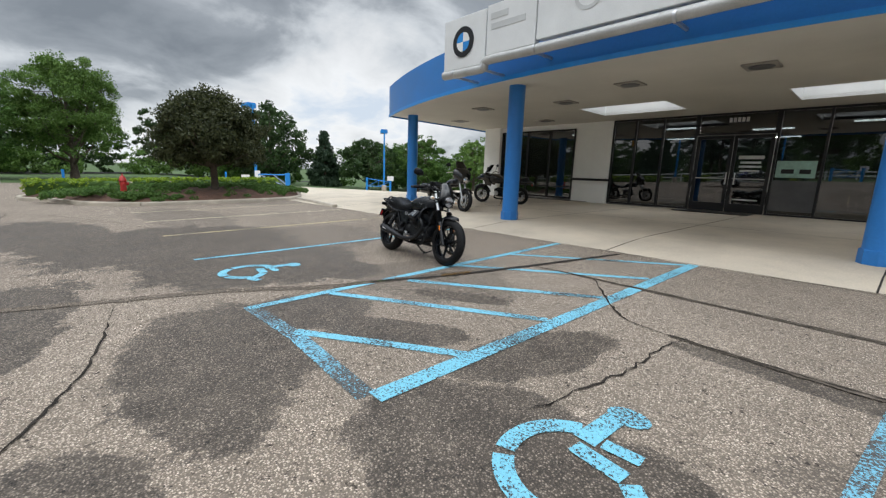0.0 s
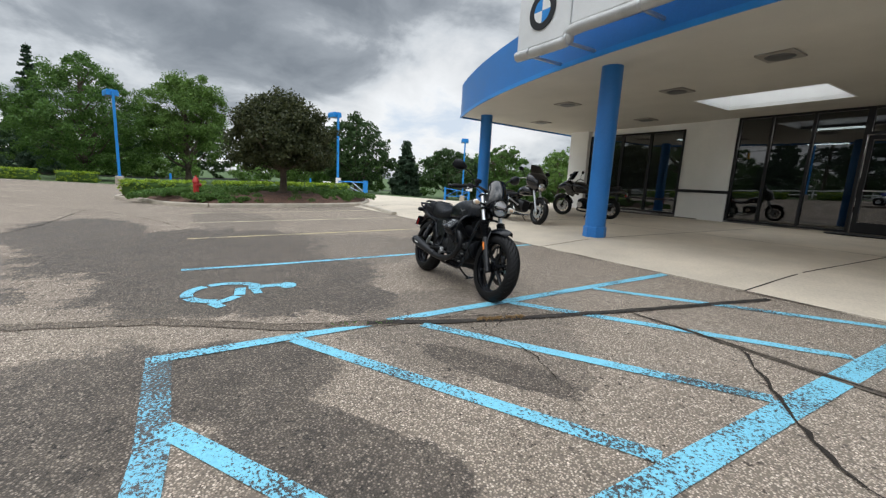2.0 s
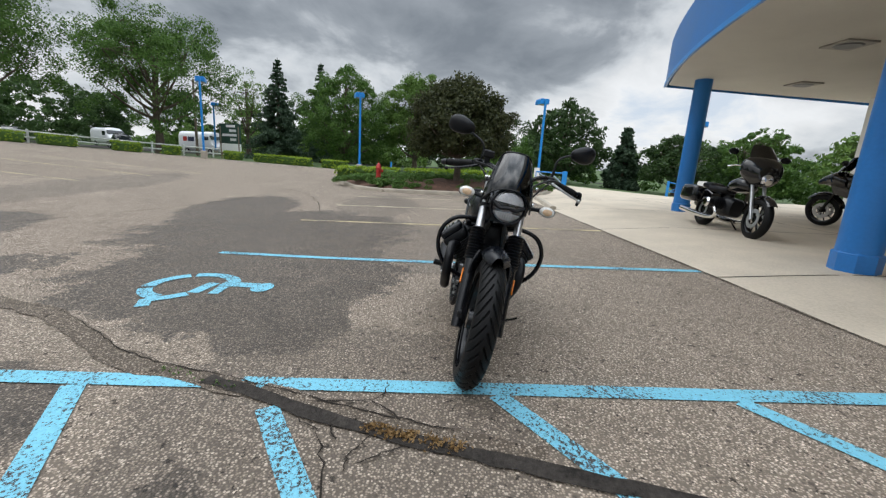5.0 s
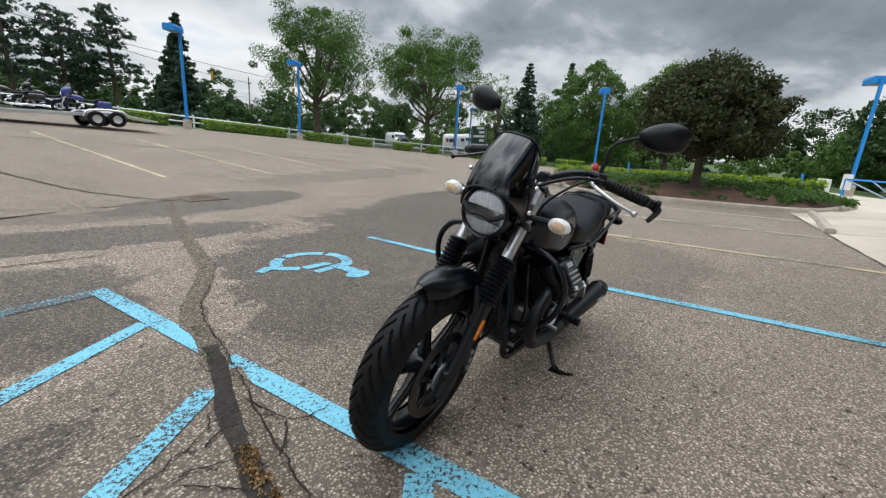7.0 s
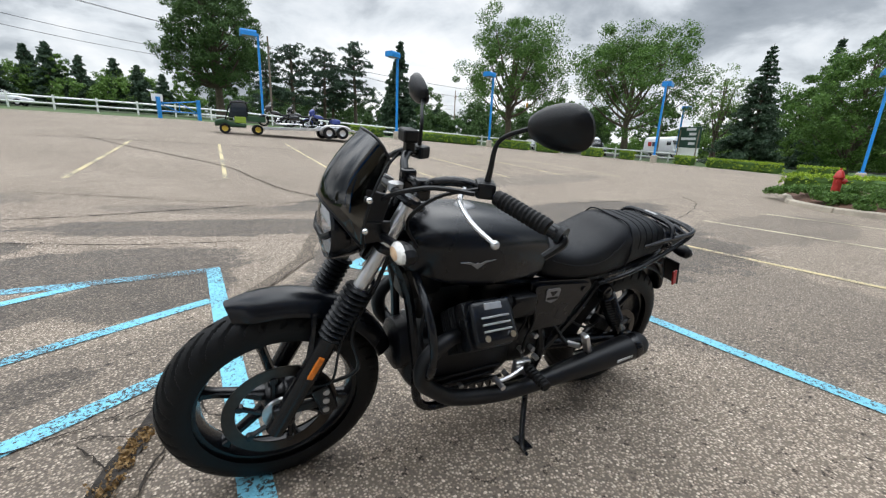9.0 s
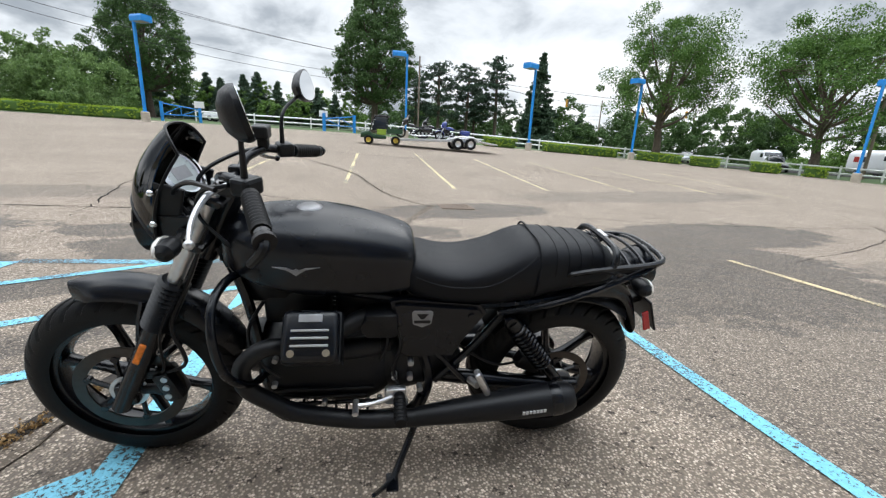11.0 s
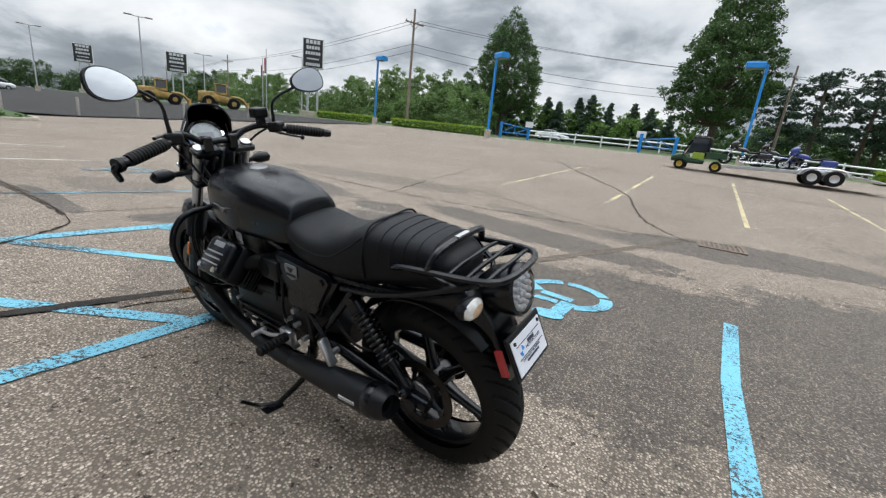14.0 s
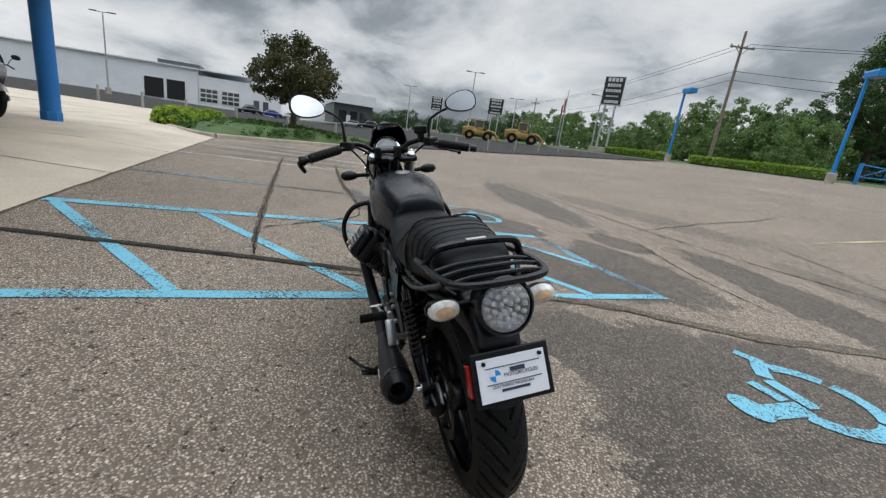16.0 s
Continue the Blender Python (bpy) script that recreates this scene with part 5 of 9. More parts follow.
def motorcycle():
    b = thing("motorcycle", pose(-1.468, 2.650, g(-1.468, 2.650) - 0.004, -10.5, -0.4, -3.5), "satin black roadster motorcycle leaning on its side stand", "motorcycle")
    AX_F, AX_R = (1.455, 0, 0.322), (0.028, 0, 0.314)
    wheel(b, "front", AX_F, 0.320, 0.118, 0.232, 6, False, 0.072, 0.160)
    wheel(b, "rear", AX_R, 0.314, 0.150, 0.220, 6, False, 0.088, 0.125)
    tilt = math.tan(radians(27))

    def fk(z, y, o=0.0):
        return (1.448 - (z - 0.335) * tilt + o, y, z)
    # fork legs
    for sg in (1, -1):
        bm = bm_new()
        rod(bm, fk(0.275, 0.098 * sg), fk(0.60, 0.098 * sg), 0.028, 0.031, 18)
        box(bm, fk(0.325, 0.088 * sg), (0.062, 0.05, 0.075), 0.012)
        lg = part("fork_leg", bm, M["alloy_black"], b, "black fork lower leg", True)
        bm = bm_new()
        a, e = Vector(fk(0.575, 0.098 * sg)), Vector(fk(0.728, 0.098 * sg))
        prof = []
        for k in range(23):
            prof.append((0.041 if k % 2 else 0.032, k / 22))
        d = e - a
        m = Matrix.Translation(a) @ d.to_track_quat("Z", "Y").to_matrix().to_4x4()
        loops = [[m @ Vector((r * math.cos(q), r * math.sin(q), f * d.length)) for q in [2 * math.pi * i / 20 for i in range(20)]] for r, f in prof]
        rings(bm, loops)
        part("gaiter", bm, M["black_plastic"], lg, "ribbed rubber fork gaiter", True)
        bm = bm_new()
        rod(bm, fk(0.72, 0.098 * sg), fk(0.985, 0.098 * sg), 0.0205, seg=16)
        part("fork_tube", bm, M["alu"], lg, "bright fork tube", True)
        bm = bm_new()
        box(bm, fk(0.500, (0.098 + 0.031) * sg, 0.006), (0.018, 0.008, 0.075), 0.003, Matrix.Rotation(radians(-27), 4, "Y"))
        part("fork_reflector", bm, M["orange"], lg, "orange side reflector")
    bm = bm_new()
    for z, o in ((0.838, 0.0), (0.965, 0.0)):
        box(bm, fk(z, 0, -0.008), (0.062, 0.25, 0.026), 0.011, Matrix.Rotation(radians(-27), 4, "Y"))
    rod(bm, fk(0.76, 0, -0.035), fk(0.97, 0, -0.035), 0.03, seg=16)
    part("triple_clamp", bm, M["alloy_black"], b, "black fork clamp", True)
    # caliper and brake line
    bm = bm_new()
    box(bm, (1.335, 0.072, 0.345), (0.055, 0.07, 0.115), 0.014, Matrix.Rotation(radians(18), 4, "Y"))
    box(bm, (1.375, 0.085, 0.33), (0.09, 0.02, 0.03), 0.006)
    box(bm, (1.375, 0.085, 0.39), (0.09, 0.02, 0.03), 0.006)
    cal = part("brake_caliper", bm, M["engine_black"], b, "black brake caliper", True)
    for z in (0.318, 0.352, 0.385):
        bm = bm_new()
        rod(bm, (1.335, 0.10, z), (1.335, 0.112, z), 0.010, seg=10)
        part("caliper_bolt", bm, M["steel"], cal)
    bm = bm_new()
    tube(bm, [(1.33, 0.09, 0.40), (1.25, 0.13, 0.47), (1.27, 0.125, 0.60), (1.20, 0.11, 0.75), (1.13, 0.09, 0.93)], 0.006, 6)
    tube(bm, [(1.36, 0.09, 0.40), (1.32, 0.12, 0.44), (1.30, 0.13, 0.58), (1.22, 0.12, 0.74)], 0.004, 6)
    part("brake_line", bm, M["black_plastic"], cal, "black brake hose", True)
    # front mudguard
    bm = bm_new()
    loops = []
    for k in range(21):
        a = radians(70 + 92 * k / 20)
        hw = 0.066 * min(1.0, 0.45 + 0.25 * k) * (1 if k < 17 else 1 - 0.12 * (k - 17))
        lp = []
        for th, rr in ((0.0, 0.0), (0.004, 0.0)):
            row = []
            for j in range(13):
                u = -1 + 2 * j / 12
                r = 0.366 + th - 0.050 * abs(u) ** 2.6
                row.append((1.455 + r * math.cos(a), hw * u, 0.322 + r * math.sin(a)))
            lp += row if th == 0.0 else list(reversed(row))
        loops.append(lp)
    rings(bm, loops)
    part("front_mudguard", bm, M["satin_black"], b, "short satin black front mudguard", True)
    for sg in (1, -1):
        bm = bm_new()
        tube(bm, [(1.36, 0.07 * sg, 0.64), (1.37, 0.092 * sg, 0.58), (1.38, 0.098 * sg, 0.52)], 0.010, 6)
        part("mudguard_stay", bm, M["alloy_black"], b, "black mudguard stay", True)
    # headlight
    hl = (1.350, 0, 0.880)
    bm = bm_new()
    spin(bm, [(0.0, -0.085), (0.045, -0.08), (0.076, -0.045), (0.087, 0.0), (0.090, 0.04), (0.084, 0.047), (0.076, 0.04)], 36, "X", hl)
    h = part("headlight", bm, M["satin_black"], b, "round headlight in a black shell", True)
    bm = bm_new()
    spin(bm, [(0.0, 0.005), (0.04, 0.012), (0.076, 0.038)], 36, "X", hl)
    part("reflector", bm, M["reflector"], h, "bright lamp reflector", True)
    bm = bm_new()
    spin(bm, [(0.078, 0.041), (0.066, 0.052), (0.04, 0.060), (0.0, 0.063)], 36, "X", hl)
    part("lens", bm, M["lens_clear"], h, "clear domed lens", True).visible_shadow = False
    bm = bm_new()
    tube(bm, [(hl[0] + 0.045, -0.077, hl[2] + 0.012), (hl[0] + 0.058, -0.04, hl[2] - 0.010), (hl[0] + 0.062, 0, hl[2] - 0.004), (hl[0] + 0.058, 0.04, hl[2] - 0.010), (hl[0] + 0.045, 0.077, hl[2] + 0.012)], 0.009, 8)
    part("light_bar", bm, M["black_plastic"], h, "dark bar across the headlight", True)
    # fluted bowl plates; their white also stands in for reflected sky
    for lo, hi, lab in ((14, 166, "fluted upper bowl, whitened for the sky's reflection"), (206, 334, "fluted lower bowl, whitened for the sky's reflection")):
        bm = bm_new()
        pts = [(0.069 * math.cos(radians(lo + (hi - lo) * k / 18)), 0.069 * math.sin(radians(lo + (hi - lo) * k / 18))) for k in range(19)]
        plate(bm, [(q, hl[2] + v) for q, v in pts], hl[0] + 0.036, hl[0] + 0.041, "X")
        for k in range(-5, 6):
            half = math.sqrt(0.066 ** 2 - (0.0115 * k) ** 2)
            z0, z1 = (0.018, half) if lo < 90 else (-half, -0.030)
            if z1 - z0 > 0.008:
                rod(bm, (hl[0] + 0.041, 0.0115 * k, hl[2] + z0), (hl[0] + 0.041, 0.0115 * k, hl[2] + z1), 0.0035, seg=6)
        part("bowl", bm, M["lens_facet"], h, lab, True)
    for sg in (1, -1):
        bm = bm_new()
        box(bm, (1.30, 0.10 * sg, 0.90), (0.105, 0.012, 0.06), 0.004)
        part("headlight_bracket", bm, M["alloy_black"], h, "black headlight bracket")
    # windscreen
    bm = bm_new()
    rows = []
    for k in range(17):
        f = k / 16
        xb = 1.414 - 0.026 * f - 0.085 * f ** 2.0
        hw = 0.126 - 0.040 * f ** 1.6
        dp = 0.086 - 0.042 * f
        row = []
        for j in range(21):
            u = -1 + 2 * j / 20
            zb, zt = 0.955 - 0.100 * abs(u) ** 2.0, 1.132 - 0.060 * abs(u) ** 3.0
            row.append(Vector((xb - dp * (1 - math.cos(1.35 * u)) / (1 - math.cos(1.35)), hw * math.sin(1.35 * u) / math.sin(1.35), zb + (zt - zb) * f)))
        rows.append(row)
    loops = []
    for row in rows:
        loops.append(row + [p - Vector((0.004, 0, 0)) for p in reversed(row)])
    rings(bm, loops)
    ws = part("windscreen", bm, M["screen"], b, "small smoked windscreen", True)
    bm = bm_new()
    rim = [r[0] for r in rows] + rows[-1][1:-1] + [r[-1] for r in reversed(rows)] + list(reversed(rows[0][1:-1]))
    tube(bm, rim + [rim[0]], 0.004, 6, 1, False)
    part("screen_edge", bm, M["black_plastic"], ws, "dark rolled edge", True)
    for sg in (1, -1):
        for z, yy in ((0.985, 0.128), (0.905, 0.130)):
            bm = bm_new()
            x = 1.402 - 0.022 * (z - 0.86) / 0.25 - 0.078
            bmesh.ops.create_uvsphere(bm, u_segments=10, v_segments=6, radius=0.009, matrix=Matrix.Translation((x + 0.006, yy * sg, z)))
            part("screen_bolt", bm, M["chrome"], ws, "bright screw", True)
    for sg in (1, -1):
        bm = bm_new()
        box(bm, (1.300, 0.100 * sg, 0.945), (0.07, 0.014, 0.11), 0.005, Matrix.Rotation(radians(-15), 4, "Y"))
        part("screen_mount", bm, M["black_plastic"], ws, "black windscreen mount")
    h.matrix_basis = pose(-0.035, 0.006, -0.008)
    ws.matrix_basis = pose(-0.038, 0, 0)
    # clock
    bm = bm_new()
    gm = Matrix.Translation((1.202, 0.008, 1.000)) @ Matrix.Rotation(radians(-14), 4, "Z") @ Matrix.Rotation(radians(-58), 4, "Y")
    def ring_parts(prof, key, name, label, parent):
        bm = bm_new()
        spin(bm, prof, 32, "Z")
        bmesh.ops.transform(bm, matrix=gm, verts=bm.verts)
        return part(name, bm, M[key], parent, label, True)
    ga = ring_parts([(0.0, -0.055), (0.05, -0.045), (0.064, -0.01), (0.066, 0.012), (0.0, 0.008)], "black_plastic", "speedometer", "round speedometer", b)
    ring_parts([(0.058, 0.010), (0.070, 0.008), (0.071, 0.018), (0.060, 0.022)], "chrome", "bezel", "chrome bezel", ga)
    ring_parts([(0.0, 0.0135), (0.058, 0.0135), (0.058, 0.0115)], "dial", "dial_face", "pale grey display", ga)
    ring_parts([(0.053, 0.0140), (0.058, 0.0165), (0.060, 0.0140)], "paper", "dial_scale", "white scale round the dial", ga)
    bm = bm_new()
    box(bm, (0, 0, 0.0138), (0.034, 0.060, 0.001))
    for k in range(9):
        a = radians(-120 + 30 * k)
        box(bm, (0.047 * math.cos(a), 0.047 * math.sin(a), 0.0139), (0.008, 0.002, 0.001), 0, Matrix.Rotation(a, 4, "Z"))
    bmesh.ops.transform(bm, matrix=gm, verts=bm.verts)
    part("display_panel", bm, M["badge"], ga, "grey panel and marks on the dial")
    bm = bm_new()
    rod(bm, (1.13, 0, 0.97), (1.13, 0, 0.992), 0.022, seg=16)
    part("ignition_lock", bm, M["alu"], b, "metal ignition lock", True)
    # handlebar
    bm = bm_new()
    bar = [(1.125, 0.0, 1.000), (1.125, 0.06, 1.000), (1.115, 0.11, 1.030), (1.075, 0.165, 1.046), (1.022, 0.21, 1.034), (0.962, 0.365, 1.004)]
    tube(bm, [(x, -y, z) for x, y, z in reversed(bar[1:])] + bar, 0.0125, 10)
    hb = part("handlebar", bm, M["alloy_black"], b, "black tubular handlebar", True)
    for sg in (1, -1):
        bm = bm_new()
        box(bm, (1.125, 0.05 * sg, 0.992), (0.045, 0.035, 0.06), 0.008)
        part("bar_clamp", bm, M["alloy_black"], hb, "black bar clamp")
    for sg in (1, -1):
        a, e = Vector((1.012, 0.235 * sg, 1.029)), Vector((0.955, 0.378 * sg, 1.001))
        bm = bm_new()
        d = (e - a).normalized()
        gm_ = Matrix.Translation(a) @ d.to_track_quat("Z", "Y").to_matrix().to_4x4()
        n_ = int((e - a).length / 0.006)
        rings(bm, [[gm_ @ Vector((rr * math.cos(q), rr * math.sin(q), 0.006 * k)) for q in [2 * math.pi * i / 18 for i in range(18)]] for k in range(n_) for rr in [0.0215 if k % 2 and 1 < k < n_ - 2 else 0.0192]])
        gp = part("grip", bm, M["rubber"], hb, "ribbed black rubber grip", True)
        bm = bm_new()
        rod(bm, e, e + d * 0.014, 0.017, seg=16)
        rod(bm, e + d * 0.014, e + d * 0.032, 0.0185, 0.014, 16)
        part("bar_end", bm, M["alloy_black"], gp, "black bar end weight", True)
        if sg > 0:
            bm = bm_new()
            rod(bm, e + d * 0.022, e + d * 0.034, 0.0225, seg=16)
            tube(bm, [e + d * 0.028, e + d * 0.040 + Vector((0.006, 0, -0.012)), e + d * 0.036 + Vector((0.035, -0.012, -0.050))], [0.010, 0.011, 0.009], 8)
            part("bar_end_stub", bm, M["black_plastic"], hb, "black stub hanging from the bar end", True)
        bm = bm_new()
        box(bm, (1.028, 0.200 * sg, 1.040), (0.05, 0.06, 0.042), 0.010, Matrix.Rotation(radians(-25 * sg), 4, "Z"))
        part("switch_block", bm, M["black_plastic"], hb, "black switch block")
        bm = bm_new()
        tube(bm, [(1.075, 0.185 * sg, 1.036), (1.108, 0.225 * sg, 1.018), (1.112, 0.295 * sg, 0.992), (1.095, 0.365 * sg, 0.972)], [0.006, 0.007, 0.006, 0.005], 8)
        bmesh.ops.create_uvsphere(bm, u_segments=10, v_segments=6, radius=0.0105, matrix=Matrix.Translation((1.093, 0.369 * sg, 0.970)))
        part("lever", bm, M["alu"] if sg > 0 else M["alloy_black"], hb, "polished clutch lever" if sg > 0 else "black brake lever", True)
        # mirror
        bm = bm_new()
        tube(bm, [(1.010, 0.192 * sg, 1.020), (1.008, 0.194 * sg, 1.060), (1.006, 0.198 * sg, 1.118), (0.996, 0.230 * sg, 1.150), (0.968, 0.292 * sg, 1.180)], [0.009, 0.007, 0.0055, 0.0055, 0.006], 8)
        mr = part("mirror", bm, M["black_plastic"], b, "teardrop mirror on a bent stem", True)
        mm = Matrix.Translation((0.955, (0.335 if sg > 0 else 0.342) * sg, 1.186 if sg > 0 else 1.204)) @ Matrix.Rotation(radians(19 if sg > 0 else -8), 4, "Z") @ Matrix.Rotation(radians(15), 4, "Y") @ Matrix.Rotation(radians(8 * sg), 4, "X")
        def outline(s):
            pts = []
            for q in range(28):
                t = 2 * math.pi * q / 28
                u, v = math.cos(t), math.sin(t)
                pts.append((0.075 * s * u * (1 - 0.05 * v) * sg, 0.0475 * s * math.copysign(abs(v) ** 0.8, v) * (1 + 0.22 * u)))
            return pts
        bm = bm_new()
        loops = [[mm @ Vector((x, p[0], p[1])) for p in outline(s)] for x, s in ((-0.004, 1.0), (0.006, 1.02), (0.022, 0.86), (0.034, 0.5), (0.038, 0.1))]
        rings(bm, loops)
        part("mirror_shell", bm, M["black_plastic"], mr, "black mirror shell", True)
        bm = bm_new()
        loops = [[mm @ Vector((x, p[0], p[1])) for p in outline(0.93)] for x in (-0.0055, -0.0045)]
        rings(bm, loops)
        part("mirror_glass", bm, M["mirror"], mr, "silvered mirror glass")
        mr.matrix_basis = pose(-0.035, 0.045, 0.036) if sg > 0 else pose(-0.03, 0.03, 0.018)
    bm = bm_new()
    box(bm, (1.085, -0.165, 1.095), (0.05, 0.06, 0.04), 0.008)
    box(bm, (1.08, -0.165, 1.065), (0.03, 0.03, 0.04), 0.004)
    part("brake_reservoir", bm, M["black_plastic"], hb, "square black brake fluid box")
    for pts, rr in (([(1.08, -0.22, 1.04), (1.16, -0.14, 1.03), (1.23, -0.05, 0.98), (1.22, 0.0, 0.87)], 0.006),
                    ([(1.08, 0.24, 1.04), (1.17, 0.16, 1.03), (1.25, 0.06, 0.96), (1.2, 0.03, 0.85)], 0.006),
                    ([(1.06, 0.22, 1.045), (1.14, 0.17, 1.01), (1.18, 0.10, 0.92), (1.12, 0.07, 0.82)], 0.005),
                    ([(1.06, -0.22, 1.045), (1.14, -0.17, 1.0), (1.17, -0.10, 0.92), (1.1, -0.07, 0.82)], 0.005)):
        bm = bm_new()
        tube(bm, pts, rr, 6)
        part("control_cable", bm, M["black_plastic"], hb, "black control cable", True)
    hb.matrix_basis = pose(-0.014, 0.03, 0.014)
    signal(b, (1.235, 0.08, 0.878), (1.212, 0.0, 0.884), 0.225, 1)
    signal(b, (1.235, -0.08, 0.878), (1.225, 0.0, 0.890), -0.200, 1)
    # tank
    bm = bm_new()
    loft(bm, [(1.112, 0.802, 0.045, 0.040, 0.030), (1.09, 0.806, 0.088, 0.074, 0.050), (1.03, 0.800, 0.133, 0.108, 0.064), (0.95, 0.792, 0.152, 0.126, 0.078), (0.85, 0.785, 0.158, 0.134, 0.088), (0.76, 0.780, 0.152, 0.128, 0.084), (0.68, 0.772, 0.138, 0.119, 0.080), (0.62, 0.766, 0.124, 0.108, 0.074), (0.582, 0.761, 0.114, 0.097, 0.068), (0.566, 0.756, 0.104, 0.082, 0.060), (0.558, 0.750, 0.078, 0.045, 0.040)], 44, 5, 2.7, 7.0)
    tk = part("fuel_tank", bm, M["satin_black"], b, "satin black teardrop fuel tank", True)
    bm = bm_new()
    tp = 0.918
    spin(bm, [(0.0, tp + 0.008), (0.026, tp + 0.008), (0.036, tp + 0.002), (0.040, tp - 0.006)], 28, "Z", (0.872, 0, 0))
    part("filler_cap", bm, M["cap"], tk, "brushed metal filler cap", True)
    for sg in (1, -1):
        bm = bm_new()
        pts = [(0.965, 0.802), (0.93, 0.80), (0.912, 0.793), (0.905, 0.797), (0.897, 0.793), (0.88, 0.80), (0.842, 0.802), (0.88, 0.794), (0.893, 0.785), (0.905, 0.776), (0.916, 0.785), (0.93, 0.794)]
        plate(bm, [(x - 0.014, z) for x, z in pts], 0.1545 * sg, 0.1605 * sg)
        part("emblem", bm, M["badge"], tk, "small silver wing-shaped emblem")
    # seat
    bm = bm_new()
    loft(bm, [(0.598, 0.742, 0.095, 0.052, 0.062), (0.56, 0.740, 0.124, 0.062, 0.080), (0.48, 0.726, 0.138, 0.054, 0.080), (0.40, 0.722, 0.142, 0.058, 0.080), (0.31, 0.730, 0.142, 0.078, 0.092), (0.24, 0.748, 0.140, 0.096, 0.104), (0.187, 0.760, 0.138, 0.099, 0.108)], 32, 5, 3.0)
    st = part("rider_seat", bm, M["vinyl"], b, "black stitched rider seat", True)
    bm = bm_new()
    for sg in (1, -1):
        tube(bm, [(0.56, 0.123 * sg, 0.752), (0.46, 0.139 * sg, 0.730), (0.34, 0.141 * sg, 0.735), (0.25, 0.136 * sg, 0.786), (0.20, 0.122 * sg, 0.826)], 0.003, 5)
    tube(bm, [(0.190, 0.137, 0.70), (0.190, 0.140, 0.77), (0.190, 0.10, 0.852), (0.190, 0, 0.860), (0.190, -0.10, 0.852), (0.190, -0.140, 0.77), (0.190, -0.137, 0.70)], 0.0035, 5)
    part("piping", bm, M["vinyl"], st, "raised seat seam", True)
    bm = bm_new()
    rws = [(0.189, 0.760, 0.137, 0.098, 0.108)]
    for k in range(6):
        x = 0.155 - 0.041 * k
        t = 0.096 - 0.002 * k - (0.018 if k == 5 else 0)
        rws += [(x, 0.763, 0.133 - 0.005 * k, t, 0.100 - 0.010 * k)]
    rws += [(-0.085, 0.762, 0.085, 0.045, 0.040), (-0.100, 0.760, 0.050, 0.02, 0.022)]
    loft(bm, rws, 32, 3, 3.0)
    ps = part("passenger_seat", bm, M["vinyl"], b, "black passenger seat with cross seams", True)
    for k in range(5):
        x, t, hw = 0.135 - 0.041 * k, 0.0955 - 0.002 * k, 0.1310 - 0.005 * k
        bm = bm_new()
        tube(bm, [(x, hw * math.copysign(abs(math.cos(q)) ** 0.667, math.cos(q)), 0.763 + t * abs(math.sin(q)) ** 0.667) for q in [math.pi * i / 24 for i in range(25)]], 0.0016, 5, 1, False)
        part("seat_seam", bm, M["vinyl"], ps, "stitched cross seam", True)
    # side panels
    for sg in (1, -1):
        bm = bm_new()
        pts = [(0.635, 0.675), (0.60, 0.682), (0.36, 0.662), (0.335, 0.635), (0.40, 0.535), (0.43, 0.472), (0.575, 0.470), (0.60, 0.49)]
        y0, y1 = (0.10, 0.143) if sg > 0 else (-0.143, -0.10)
        plate(bm, pts, y0, y1, "Y", 0.012)
        sp = part("side_panel", bm, M["satin_black"], b, "satin black side panel", True)
        bm = bm_new()
        px, pz, yy = 0.538, 0.624, 0.1455 * sg
        plate(bm, [(px - 0.032, pz + 0.02), (px - 0.026, pz + 0.028), (px + 0.026, pz + 0.028), (px + 0.032, pz + 0.02), (px + 0.028, pz - 0.018), (px, pz - 0.03), (px - 0.028, pz - 0.018)], yy - 0.002, yy + 0.002)
        part("badge", bm, M["badge"], sp, "grey shield-shaped badge")
        bm = bm_new()
        plate(bm, [(px - 0.018, pz + 0.018), (px + 0.018, pz + 0.018), (px + 0.004, pz + 0.0), (px - 0.004, pz + 0.0)], yy - 0.003, yy + 0.003)
        box(bm, (px, yy, pz - 0.010), (0.05, 0.006, 0.010))
        part("badge_bar", bm, M["black_plastic"], sp, "dark badge bars")
        bm = bm_new()
        rod(bm, (0.385, 0.14 * sg, 0.628), (0.385, 0.149 * sg, 0.628), 0.011, seg=14)
        part("panel_lock", bm, M["alloy_black"], sp, "small round lock")
    # frame
    bm = bm_new()
    for sg in (1, -1):
        tube(bm, [(1.12, 0.03 * sg, 0.80), (1.06, 0.06 * sg, 0.66), (1.02, 0.09 * sg, 0.42), (0.99, 0.11 * sg, 0.235), (0.85, 0.12 * sg, 0.215), (0.58, 0.12 * sg, 0.225), (0.52, 0.12 * sg, 0.30)], 0.016, 8)
        tube(bm, [(1.12, 0.03 * sg, 0.77), (0.9, 0.06 * sg, 0.70), (0.6, 0.10 * sg, 0.665), (0.3, 0.11 * sg, 0.65), (0.0, 0.10 * sg, 0.69), (-0.10, 0.07 * sg, 0.71)], 0.014, 8)
        tube(bm, [(0.60, 0.10 * sg, 0.66), (0.53, 0.11 * sg, 0.48), (0.50, 0.12 * sg, 0.36), (0.52, 0.12 * sg, 0.26)], 0.018, 8)
        tube(bm, [(0.26, 0.11 * sg, 0.64), (0.36, 0.12 * sg, 0.50), (0.48, 0.12 * sg, 0.36)], 0.013, 8)
        tube(bm, [(0.62, 0.11 * sg, 0.60), (0.50, 0.135 * sg, 0.50), (0.38, 0.14 * sg, 0.37)], 0.009, 6)
